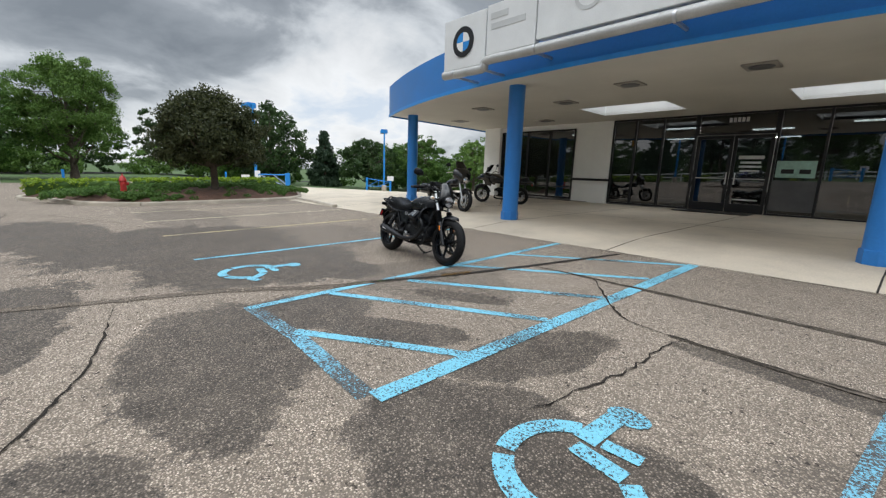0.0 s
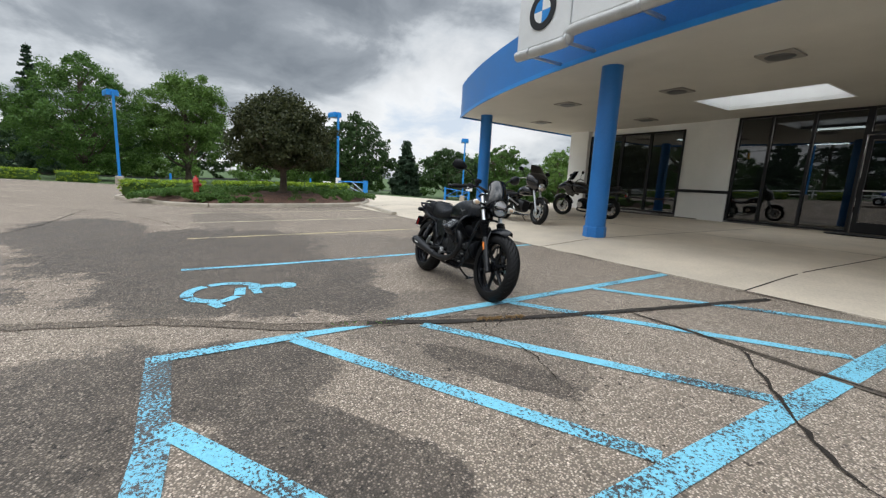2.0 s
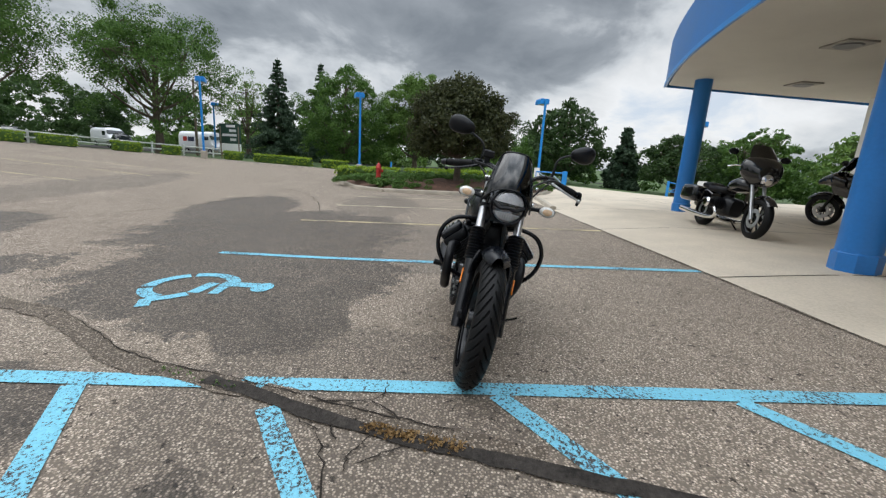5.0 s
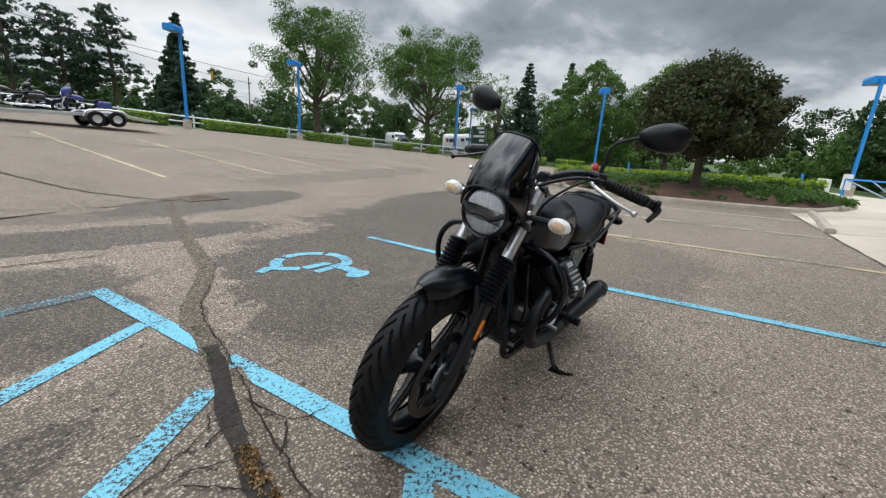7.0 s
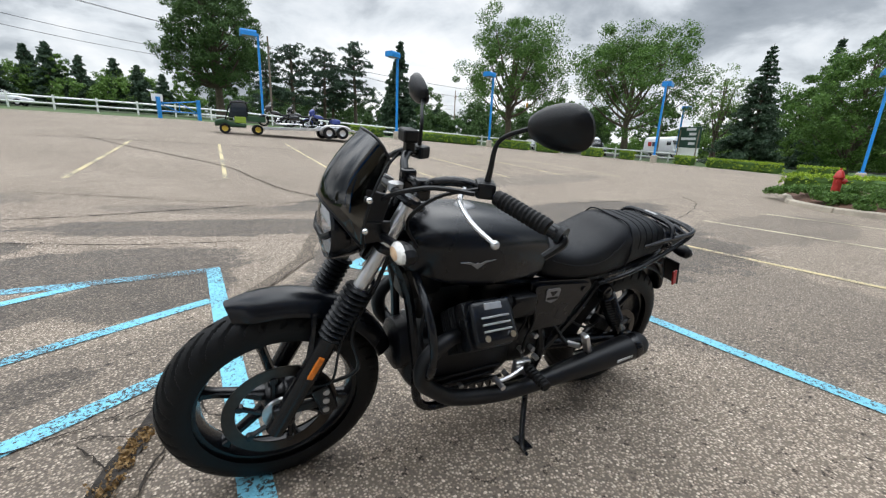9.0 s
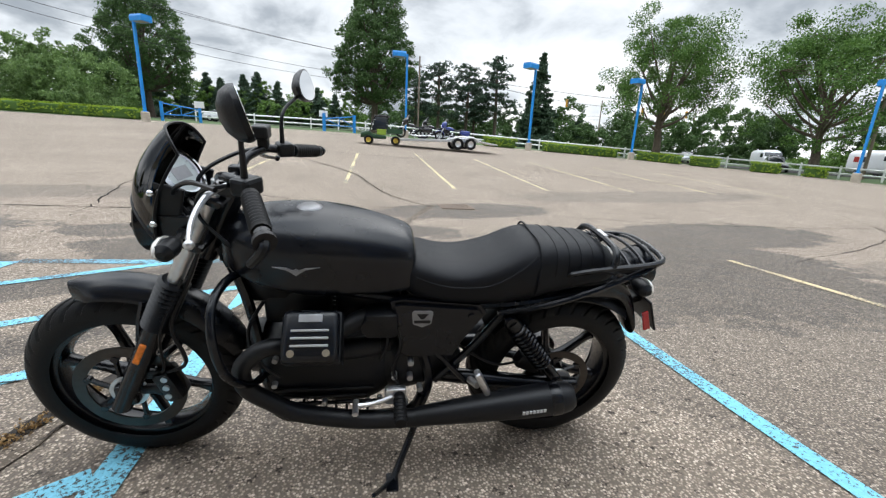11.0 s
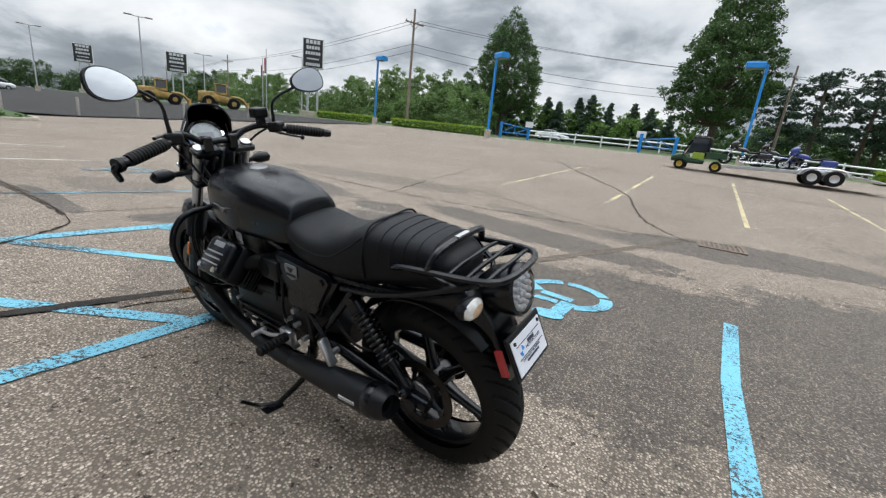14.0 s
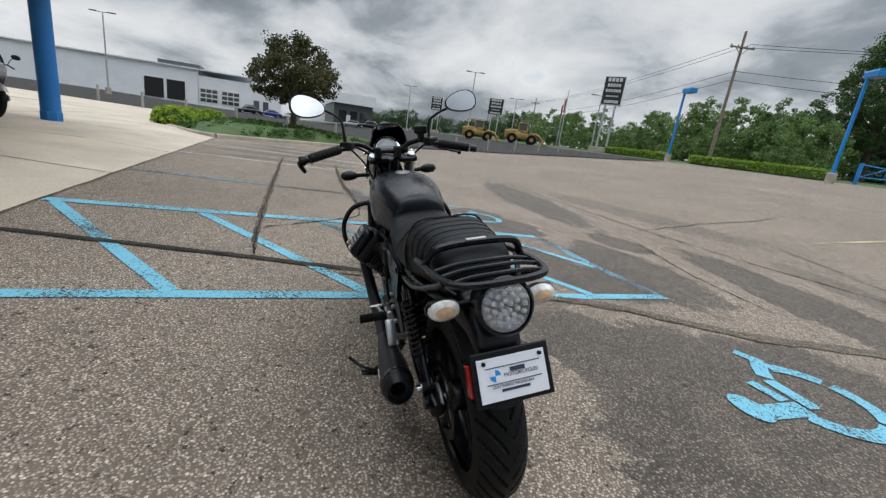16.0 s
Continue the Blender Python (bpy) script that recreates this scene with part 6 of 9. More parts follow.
    part("frame", bm, M["satin_black"], b, "black tubular frame", True)
    # engine
    bm = bm_new()
    loft(bm, [(1.05, 0.40, 0.07, 0.06, 0.07), (1.02, 0.40, 0.105, 0.09, 0.11), (0.96, 0.40, 0.112, 0.10, 0.13), (0.76, 0.40, 0.115, 0.10, 0.15), (0.68, 0.41, 0.115, 0.11, 0.14), (0.62, 0.42, 0.10, 0.10, 0.11)], 28, 3, 6.0)
    en = part("engine_block", bm, M["engine_black"], b, "black V-twin crankcase", True)
    for y in (0.118, -0.118):
        for k, (x0, x1, z) in enumerate(((0.68, 1.0, 0.335), (0.70, 0.98, 0.305), (0.66, 0.96, 0.275))):
            bm = bm_new()
            box(bm, ((x0 + x1) / 2, y, z), (x1 - x0, 0.012, 0.010), 0.003)
            part("case_rib", bm, M["engine_black"], en)
        for x, z in ((0.98, 0.46), (0.99, 0.36), (0.72, 0.48), (0.84, 0.28), (0.70, 0.27), (0.96, 0.28)):
            bm = bm_new()
            rod(bm, (x, y - 0.012, z), (x, y + 0.012, z), 0.009, seg=8)
            part("case_bolt", bm, M["steel"], en, "small bright bolt")
        bm = bm_new()
        rod(bm, (0.66, y * 0.9, 0.50), (0.82, y * 0.95, 0.485), 0.034, seg=16)
        rod(bm, (0.63, y * 0.9, 0.502), (0.66, y * 0.9, 0.50), 0.026, seg=16)
        part("starter_motor", bm, M["engine_black"], en, "black starter motor", True)
        bm = bm_new()
        rod(bm, (0.69, y * 0.95, 0.60), (0.69, y * 1.35, 0.60), 0.030, seg=16)
        box(bm, (0.66, y * 0.95, 0.60), (0.10, 0.09, 0.085), 0.012)
        part("throttle_body", bm, M["black_plastic"], en, "black throttle body", True)
    bm = bm_new()
    box(bm, (0.70, 0, 0.635), (0.20, 0.17, 0.12), 0.02)
    box(bm, (1.0, 0, 0.68), (0.14, 0.10, 0.12), 0.02)
    box(bm, (0.92, 0, 0.60), (0.20, 0.10, 0.12), 0.02)
    part("air_box", bm, M["black_plastic"], b, "black air box under the tank", True)
    bm = bm_new()
    spin(bm, [(0.0, 1.085), (0.06, 1.085), (0.088, 1.07), (0.092, 1.03)], 28, "X", (0, 0, 0.43))
    part("alternator_cover", bm, M["engine_black"], en, "round black alternator cover", True)
    for k in range(7):
        bm = bm_new()
        box(bm, (0.70 + 0.035 * k, 0, 0.245), (0.008, 0.23, 0.05), 0.002)
        part("sump_fin", bm, M["engine_black"], en)
    bm = bm_new()
    loft(bm, [(0.66, 0.42, 0.10, 0.10, 0.12), (0.60, 0.41, 0.125, 0.10, 0.12), (0.50, 0.40, 0.11, 0.085, 0.10), (0.42, 0.38, 0.075, 0.06, 0.07), (0.38, 0.37, 0.05, 0.04, 0.05)], 20, 3, 3.2)
    part("gearbox", bm, M["engine_black"], b, "black gearbox housing", True)
    for sg in (1, -1):
        ax = Vector((0, math.sin(radians(47)) * sg, math.cos(radians(47))))
        o = Vector((0.850, 0.066 * sg, 0.478))
        qm = ax.to_track_quat("Z", "X").to_matrix().to_4x4()
        # local axes: x along the bike, z out along the barrel
        qm = Matrix((Vector((1, 0, 0)), ax.cross(Vector((1, 0, 0))), ax)).transposed().to_4x4()
        bm = bm_new()
        box(bm, o + ax * 0.085, (0.118, 0.115, 0.17), 0.02, qm)
        cy = part("cylinder", bm, M["engine_black"], b, "finned black cylinder", True)
        for k in range(8):
            w = 0.150 + (0.012 if k > 4 else 0)
            bm = bm_new()
            box(bm, o + ax * (0.034 + 0.0145 * k), (w, 0.145, 0.0062), 0.003, qm)
            part("fin", bm, M["engine_black"], cy)
        bm = bm_new()
        box(bm, o + ax * 0.172, (0.165, 0.150, 0.06), 0.016, qm)
        part("cylinder_head", bm, M["engine_black"], cy, "black cylinder head", True)
        bm = bm_new()
        box(bm, o + ax * 0.215, (0.152, 0.140, 0.055), 0.020, qm, 3)
        part("valve_cover", bm, M["satin_black"], cy, "black valve cover", True)
        # trim on the outer face of the cover
        face = o + ax * 0.238
        for k in range(3):
            bm = bm_new()
            f = face + qm.to_3x3() @ Vector((0, (0.012 - 0.020 * k) * (-sg), 0.006))
            box(bm, f, (0.098, 0.006, 0.006), 0.001, qm)
            part("cover_fin", bm, M["fin"], cy, "bright machined cover rib")
        bm = bm_new()
        box(bm, face + qm.to_3x3() @ Vector((0, 0.045 * (-sg), 0.005)), (0.062, 0.020, 0.004), 0.001, qm)
        part("nameplate", bm, M["fin"], cy, "small metal name plate")
        for dx in (-0.045, 0.045):
            bm = bm_new()
            pb = face + qm.to_3x3() @ Vector((dx, -0.048 * (-sg), 0.0))
            rod(bm, pb, pb + ax * 0.012, 0.010, seg=12)
            part("cover_bolt", bm, M["chrome"], cy, "bright bolt", True)
        bm = bm_new()
        tube(bm, [o + ax * 0.14 + Vector((-0.06, 0, 0.02)), o + ax * 0.12 + Vector((-0.13, -0.03 * sg, 0.05)), Vector((0.66, 0.10 * sg, 0.60)), Vector((0.60, 0.07 * sg, 0.60))], [0.026, 0.03, 0.034, 0.034], 12)
        part("intake_pipe", bm, M["rubber"], cy, "black rubber intake pipe", True)
        # exhaust
        bm = bm_new()
        tube(bm, [o + ax * 0.14 + Vector((0.06, 0, -0.02)), Vector((0.985, 0.20 * sg, 0.565)), Vector((1.045, 0.205 * sg, 0.51)), Vector((1.045, 0.20 * sg, 0.43)), Vector((0.985, 0.192 * sg, 0.362)), Vector((0.90, 0.187 * sg, 0.305)), Vector((0.72, 0.185 * sg, 0.264)), Vector((0.53, 0.19 * sg, 0.266))], [0.023, 0.025, 0.026, 0.026, 0.026, 0.028, 0.03, 0.03], 16)
        part("exhaust_pipe", bm, M["muffler"], b, "matte black exhaust pipe", True)
        bm = bm_new()
        a, e = Vector((0.54, 0.19 * sg, 0.270)), Vector((0.035, 0.222 * sg, 0.366))
        d = e - a
        m = Matrix.Translation(a) @ d.to_track_quat("Z", "Y").to_matrix().to_4x4()
        L = d.length
        prof = [(0.0, 0.02), (0.031, 0.0), (0.033, 0.03), (0.038, 0.10), (0.045, 0.22), (0.051, 0.34), (0.053, 0.42), (0.053, L - 0.045), (0.047, L - 0.01), (0.036, L + 0.006), (0.035, L - 0.02), (0.024, L - 0.02), (0.022, L - 0.09), (0.0, L - 0.09)]
        loops = [[m @ Vector((r * math.cos(q), r * math.sin(q), f)) for q in [2 * math.pi * i / 28 for i in range(28)]] for r, f in prof if r > 0]
        rings(bm, loops)
        mf = part("muffler", bm, M["muffler"], b, "matte black tapered muffler", True)
        bm = bm_new()
        loops = [[m @ Vector((r * math.cos(q), r * math.sin(q), f)) for q in [2 * math.pi * i / 28 for i in range(28)]] for r, f in ((0.0532, L - 0.075), (0.0545, L - 0.072), (0.0545, L - 0.046), (0.0525, L - 0.040))]
        rings(bm, loops, caps=False)
        part("muffler_band", bm, M["alloy_black"], mf, "dark end band", True)
        bm = bm_new()
        for k in range(7):
            p = a + d * (0.66 + 0.022 * k) + Vector((0, 0.0515 * sg, 0.006))
            box(bm, p, (0.008, 0.004, 0.012))
        part("lettering_bar", bm, M["sticker"], mf, "small pale lettering bars")
        # crash bar
        bm = bm_new()
        tube(bm, [(1.05, 0.07 * sg, 0.745), (1.075, 0.15 * sg, 0.752), (1.085, 0.235 * sg, 0.725), (1.075, 0.285 * sg, 0.64), (1.06, 0.27 * sg, 0.53), (1.03, 0.20 * sg, 0.44), (1.01, 0.10 * sg, 0.40)], 0.0118, 10)
        part("crash_bar", bm, M["satin_black"], b, "black tubular engine guard", True)
        # rear shocks
        t, u = Vector((0.250, 0.128 * sg, 0.60)), Vector((0.050, 0.124 * sg, 0.352))
        bm = bm_new()
        rod(bm, u, t, 0.011, seg=10)
        rod(bm, t, t + (u - t) * 0.16, 0.027, seg=14)
        rod(bm, u, u + (t - u) * 0.42, 0.021, seg=14)
        rod(bm, t - Vector((0, 0.02, 0)), t + Vector((0, 0.02, 0)), 0.02, seg=12)
        rod(bm, u - Vector((0, 0.025, 0)), u + Vector((0, 0.025, 0)), 0.02, seg=12)
        sh = part("shock_absorber", bm, M["alloy_black"], b, "black rear shock absorber", True)
        bm = bm_new()
        sd = (u - t)
        s1 = sd.orthogonal().normalized()
        s2 = sd.normalized().cross(s1)
        pts = [t + sd * (0.10 + 0.62 * k / 110) + 0.030 * (math.cos(k * 0.628) * s1 + math.sin(k * 0.628) * s2) for k in range(111)]
        tube(bm, pts, 0.0058, 6, 1, False)
        part("spring", bm, M["satin_black"], sh, "black coil spring", True)
        bm = bm_new()
        rod(bm, u + Vector((0, 0.024 * sg, 0)), u + Vector((0, 0.040 * sg, 0)), 0.012, seg=10)
        part("mount_nut", bm, M["chrome"], sh, "bright cap nut", True)
        # pegs
        bm = bm_new()
        rings(bm, [[(0.598 + rr * math.cos(q), (0.17 + 0.0072 * k) * sg, 0.345 + rr * math.sin(q)) for q in [2 * math.pi * i / 14 for i in range(14)]] for k in range(17) for rr in [0.0208 if k % 2 and k > 1 else 0.0175]])
        pg = part("footpeg", bm, M["rubber"], b, "ribbed rubber footpeg", True)
        bm = bm_new()
        box(bm, (0.61, 0.155 * sg, 0.335), (0.07, 0.03, 0.065), 0.010)
        rod(bm, (0.58, 0.14 * sg, 0.30), (0.58, 0.16 * sg, 0.30), 0.014, seg=10)
        part("peg_bracket", bm, M["alu"], pg, "cast metal peg bracket", True)
        bm = bm_new()
        tube(bm, [(0.62, 0.175 * sg, 0.345), (0.68, 0.185 * sg, 0.330), (0.735, 0.19 * sg, 0.328)], 0.008, 8)
        rod(bm, (0.735, 0.17 * sg, 0.328), (0.735, 0.225 * sg, 0.328), 0.010, seg=10)
        part("foot_lever", bm, M["alu"], pg, "polished foot lever", True)
        bm = bm_new()
        box(bm, (0.335, 0.19 * sg, 0.405), (0.022, 0.035, 0.10), 0.008, Matrix.Rotation(radians(28), 4, "Y"))
        rod(bm, (0.36, 0.13 * sg, 0.365), (0.345, 0.175 * sg, 0.38), 0.012, seg=8)
        part("passenger_peg", bm, M["alu"], b, "folded passenger footpeg", True)
        # swing arm
        bm = bm_new()
        tube(bm, [(0.46, 0.085 * sg, 0.355), (0.30, 0.105 * sg, 0.345), (0.12, 0.118 * sg, 0.33), (-0.03, 0.118 * sg, 0.318)], [0.026, 0.027, 0.026, 0.024], 12)
        rod(bm, (0.02, 0.085 * sg, 0.318), (0.02, 0.15 * sg, 0.318), 0.022 if sg > 0 else 0.06, seg=18)
        part("swing_arm", bm, M["satin_black"], b, "black swing arm", True)
    bm = bm_new()
    box(bm, (0.15, 0.088, 0.40), (0.09, 0.05, 0.055), 0.012, Matrix.Rotation(radians(-25), 4, "Y"))
    part("rear_caliper", bm, M["engine_black"], b, "black rear brake caliper", True)
    for pts, rr in (([(0.17, 0.10, 0.42), (0.28, 0.12, 0.42), (0.42, 0.10, 0.50), (0.52, 0.09, 0.60)], 0.005),
                    ([(0.62, 0.13, 0.62), (0.60, 0.15, 0.54), (0.62, 0.15, 0.44), (0.60, 0.14, 0.36)], 0.006),
                    ([(0.68, 0.12, 0.64), (0.64, 0.15, 0.56), (0.66, 0.145, 0.47)], 0.005),
                    ([(1.0, 0.10, 0.66), (1.04, 0.14, 0.58), (1.02, 0.15, 0.48), (0.97, 0.13, 0.40)], 0.006)):
        bm = bm_new()
        tube(bm, pts, rr, 6)
        part("hose", bm, M["black_plastic"], b, "black hose", True)
    for x, z in ((0.565, 0.455), (0.615, 0.40), (0.565, 0.395), (0.53, 0.345), (0.66, 0.30)):
        bm = bm_new()
        rod(bm, (x, 0.125, z), (x, 0.150, z), 0.010, seg=10)
        part("frame_bolt", bm, M["steel"], b, "bright bolt head", True)
    # side stand
    bm = bm_new()
    tube(bm, [(0.520, 0.12, 0.240), (0.545, 0.155, 0.17), (0.592, 0.225, 0.095), (0.612, 0.258, 0.066)], [0.014, 0.012, 0.011, 0.012], 10)
    box(bm, (0.615, 0.268, 0.062), (0.04, 0.075, 0.010), 0.003, Matrix.Rotation(radians(10), 4, "X"))
    tube(bm, [(0.60, 0.245, 0.080), (0.645, 0.30, 0.085), (0.675, 0.35, 0.125)], 0.007, 6)
    part("side_stand", bm, M["satin_black"], b, "black side stand, folded down", True)
    # tail
    bm = bm_new()
    loft(bm, [(0.12, 0.655, 0.075, 0.05, 0.05), (0.0, 0.69, 0.090, 0.055, 0.06), (-0.10, 0.69, 0.085, 0.055, 0.065), (-0.16, 0.665, 0.070, 0.045, 0.06), (-0.205, 0.615, 0.062, 0.04, 0.06), (-0.235, 0.555, 0.058, 0.035, 0.05), (-0.255, 0.51, 0.055, 0.03, 0.04)], 24, 4, 2.6)
    part("rear_mudguard", bm, M["satin_black"], b, "satin black rear mudguard", True)
    bm = bm_new()
    loops = []
    for k in range(17):
        a = radians(35 + 95 * k / 16)
        row = [(0.02 + (0.352 - 0.03 * abs(u) ** 2.4) * math.cos(a) , 0.082 * u, 0.318 + (0.352 - 0.03 * abs(u) ** 2.4) * math.sin(a)) for u in [-1 + 2 * j / 10 for j in range(11)]]
        loops.append(row + [(x * 0.99 + 0.0002, y, z + 0.006) for x, y, z in reversed(row)])
    rings(bm, loops)
    part("inner_mudguard", bm, M["black_plastic"], b, "black inner mudguard", True)
    tl = (-0.222, 0, 0.742)
    tm = Matrix.Translation(tl) @ Matrix.Rotation(radians(-76), 4, "Y")
    def tail(prof, key, name, label, parent):
        bm = bm_new()
        spin(bm, prof, 36, "Z")
        bmesh.ops.transform(bm, matrix=tm, verts=bm.verts)
        return part(name, bm, M[key], parent, label, True)
    t = tail([(0.0, -0.10), (0.035, -0.09), (0.062, -0.05), (0.070, 0.0), (0.071, 0.028), (0.064, 0.034), (0.062, 0.02), (0.0, 0.012)], "satin_black", "tail_light", "round tail light in a black shell", b)
    tail([(0.0, 0.013), (0.03, 0.018), (0.061, 0.026)], "reflector", "reflector", "faceted bright reflector", t)
    bm = bm_new()
    for ring_, n in ((0.048, 16), (0.030, 10), (0.012, 5)):
        for k in range(n):
            a = 2 * math.pi * k / n
            bmesh.ops.create_icosphere(bm, subdivisions=1, radius=0.0075, matrix=tm @ Matrix.Translation((ring_ * math.cos(a), ring_ * math.sin(a), 0.026)))
    part("lamp_cell", bm, M["lens_facet"], t, "cluster of bright lamp cells", True)["kind"] = "stuff"
    tail([(0.062, 0.030), (0.05, 0.040), (0.03, 0.045), (0.0, 0.047)], "lens_clear", "lens", "clear domed lens", t).visible_shadow = False
    signal(b, (-0.15, 0.05, 0.72), (-0.165, 0.0, 0.728), 0.108, -1)
    signal(b, (-0.15, -0.05, 0.72), (-0.165, 0.0, 0.728), -0.108, -1)
    # plate
    pm = Matrix.Translation((-0.284, -0.004, 0.588)) @ Matrix.Rotation(radians(24), 4, "Y") @ Matrix.Scale(0.84, 4)
    bm = bm_new()
    box(bm, (0.008, 0, 0), (0.010, 0.235, 0.150), 0.004)
    box(bm, (0.04, 0, 0.04), (0.07, 0.06, 0.03), 0.006)
    bmesh.ops.transform(bm, matrix=pm, verts=bm.verts)
    pl = part("plate_holder", bm, M["black_plastic"], b, "black plate holder")
    bm = bm_new()
    box(bm, (0.0, 0.002, -0.002), (0.003, 0.205, 0.118), 0.001)
    bmesh.ops.transform(bm, matrix=pm, verts=bm.verts)
    part("dealer_plate", bm, M["paper"], pl, "white dealer card plate")
    bm = bm_new()
    box(bm, (-0.003, 0.0, 0.030), (0.001, 0.165, 0.0022))
    box(bm, (-0.003, 0.0, -0.014), (0.001, 0.165, 0.0022))
    box(bm, (-0.003, 0.0, -0.034), (0.001, 0.085, 0.007))
    box(bm, (-0.003, -0.012, 0.018), (0.001, 0.045, 0.012))
    bmesh.ops.transform(bm, matrix=pm, verts=bm.verts)
    part("printed_bar", bm, M["ink"], pl, "dark printed bars and rules")
    for q in range(4):
        bm = bm_new()
        pts = [(0.055, 0.008)] + [(0.055 + 0.016 * math.cos(radians(a)), 0.008 + 0.016 * math.sin(radians(a))) for a in range(90 * q, 90 * q + 91, 15)]
        plate(bm, pts, -0.0035, -0.0022, "X")
        bmesh.ops.transform(bm, matrix=pm, verts=bm.verts)
        part("emblem_quarter", bm, M["blue_steel"] if q % 2 else M["paper"], pl, "blue quarter" if q % 2 else "white quarter")
    for text, y, z, s in (("MOTORCYCLES", 0.030, 0.001, 0.0145), ("SOUTHEAST MICHIGAN", 0.068, -0.0255, 0.0115)):
        cu = bpy.data.curves.new("lettering", "FONT")
        cu.body, cu.size, cu.extrude = text, s, 0.0004
        tmp = bpy.data.objects.new("lettering", cu)
        me = bpy.data.meshes.new_from_object(tmp)
        bpy.data.objects.remove(tmp)
        me.transform(pm @ Matrix.Translation((-0.0035, y, z)) @ Matrix(((0, 0, -1, 0), (-1, 0, 0, 0), (0, 1, 0, 0), (0, 0, 0, 1))))
        link("lettering", me, M["ink"], pl, "dark printed words")
    for y in (0.085, -0.085):
        bm = bm_new()
        rod(bm, (-0.006, y, 0.045), (0.0, y, 0.045), 0.006, seg=12)
        bmesh.ops.transform(bm, matrix=pm, verts=bm.verts)
        part("plate_screw", bm, M["black_plastic"], pl, "black screw", True)
    for sg in (1, -1):
        bm = bm_new()
        box(bm, (-0.252, 0.096 * sg, 0.572), (0.024, 0.010, 0.078), 0.004, Matrix.Rotation(radians(22), 4, "Y"))
        part("side_reflector", bm, M["red_lens"], pl, "red side reflector")
    # rack
    bm = bm_new()
    half = [(0.095, 0.105, 0.757), (0.078, 0.130, 0.772), (0.03, 0.138, 0.786), (-0.06, 0.137, 0.796), (-0.16, 0.132, 0.804), (-0.222, 0.112, 0.808), (-0.246, 0.07, 0.810)]
    tube(bm, half + [(-0.252, 0.0, 0.811)] + [(x, -y, z) for x, y, z in reversed(half)], 0.0092, 8)
    rk = part("luggage_rack", bm, M["satin_black"], b, "black tubular luggage rack", True)

    def rail(pts, rr, name, label):
        bm = bm_new()
        tube(bm, pts, rr, 8)
        return part(name, bm, M["satin_black"], rk, label, True)
    for sg in (1, -1):
        rail([(0.30, 0.130 * sg, 0.632), (0.15, 0.136 * sg, 0.662), (0.02, 0.136 * sg, 0.706), (-0.10, 0.134 * sg, 0.758), (-0.16, 0.132 * sg, 0.785), (-0.19, 0.128 * sg, 0.803)], 0.0095, "lower_rail", "")
        rail([(-0.02, 0.137 * sg, 0.79), (-0.10, 0.105 * sg, 0.755), (-0.12, 0.08 * sg, 0.735)], 0.008, "strut", "")
    rail([(-0.045, 0.136, 0.798), (-0.055, 0.120, 0.832), (-0.06, 0.085, 0.846), (-0.06, 0.0, 0.850), (-0.06, -0.085, 0.846), (-0.055, -0.120, 0.832), (-0.045, -0.136, 0.798)], 0.0105, "grab_hoop", "")
    for x, z in ((-0.105, 0.812), (-0.155, 0.815), (-0.205, 0.815)):
        rail([(x, 0.126, z - 0.012), (x - 0.006, 0.07, z), (x - 0.01, 0.0, z + 0.003), (x - 0.006, -0.07, z), (x, -0.126, z - 0.012)], 0.0062, "crossbar", "")
    bm = bm_new()
    box(bm, (-0.063, 0.0, 0.858), (0.014, 0.055, 0.006), 0.001)
    part("rack_plate", bm, M["alu"], rk, "small bright name plate")
    front = {"front_tyre": 0, "front_rim": 0, "front_brake_disc": 0, "fork_leg": 0, "triple_clamp": 0, "brake_caliper": 0, "front_mudguard": 0, "mudguard_stay": 0, "headlight": 0.035,
             "windscreen": 0.035, "speedometer": -0.028, "ignition_lock": 0, "handlebar": 0.024, "mirror": -0.016}
    for o in b.children:
        k = o.name.split(".")[0]
        back = front.get(k)
        if k == "turn_signal" and o.data.vertices[0].co.x > 0.5:
            back = 0.03
        if back is not None:
            for q in (o, *o.children_recursive):
                q.data.transform(Matrix.Translation((-0.024 - back, 0, -0.009 if k == "handlebar" else 0.0)))
    return b


hero = motorcycle()


# ---- planted island, hedges, trees ----
def island(pts, top, label, bump=0.35):
    """A kerbed bed; its surface swells towards the middle."""
    cx, cy = sum(p[0] for p in pts) / len(pts), sum(p[1] for p in pts) / len(pts)
    line = smooth_line([(x, y, 0) for x, y in pts + [pts[0]]], 5)[:-1]
    verts, faces = [], []
    n = len(line)
    for f in (1.0, 0.96, 0.9, 0.8, 0.62, 0.34):
        for p in line:
            x, y = cx + (p.x - cx) * f, cy + (p.y - cy) * f
            verts.append((x, y, g(x, y) + 0.08 + bump * (1 - f ** 4)))
    verts.append((cx, cy, g(cx, cy) + 0.08 + bump))
    for k in range(5):
        for i in range(n):
            j = (i + 1) % n
            faces.append((k * n + i, k * n + j, (k + 1) * n + j, (k + 1) * n + i))
    for i in range(n):
        faces.append((5 * n + i, 5 * n + (i + 1) % n, 6 * n))
    return tagged(raw("planting_bed", verts, faces, top, smooth=True), label, "planting bed", kind="structure")


WEST = [(-12.4, 0.6), (-12.1, 3.0), (-12.3, 5.5), (-14.6, 6.8), (-17.5, 7.6), (-19.6, 6.6), (-20.2, 2.5), (-19.9, -1.4), (-18.0, -2.5), (-15.6, -1.4), (-13.6, -0.6)]
island(WEST, M["mulch"], "kerbed planting bed of brown mulch", 0.38)
kerb(WEST + [WEST[0]])
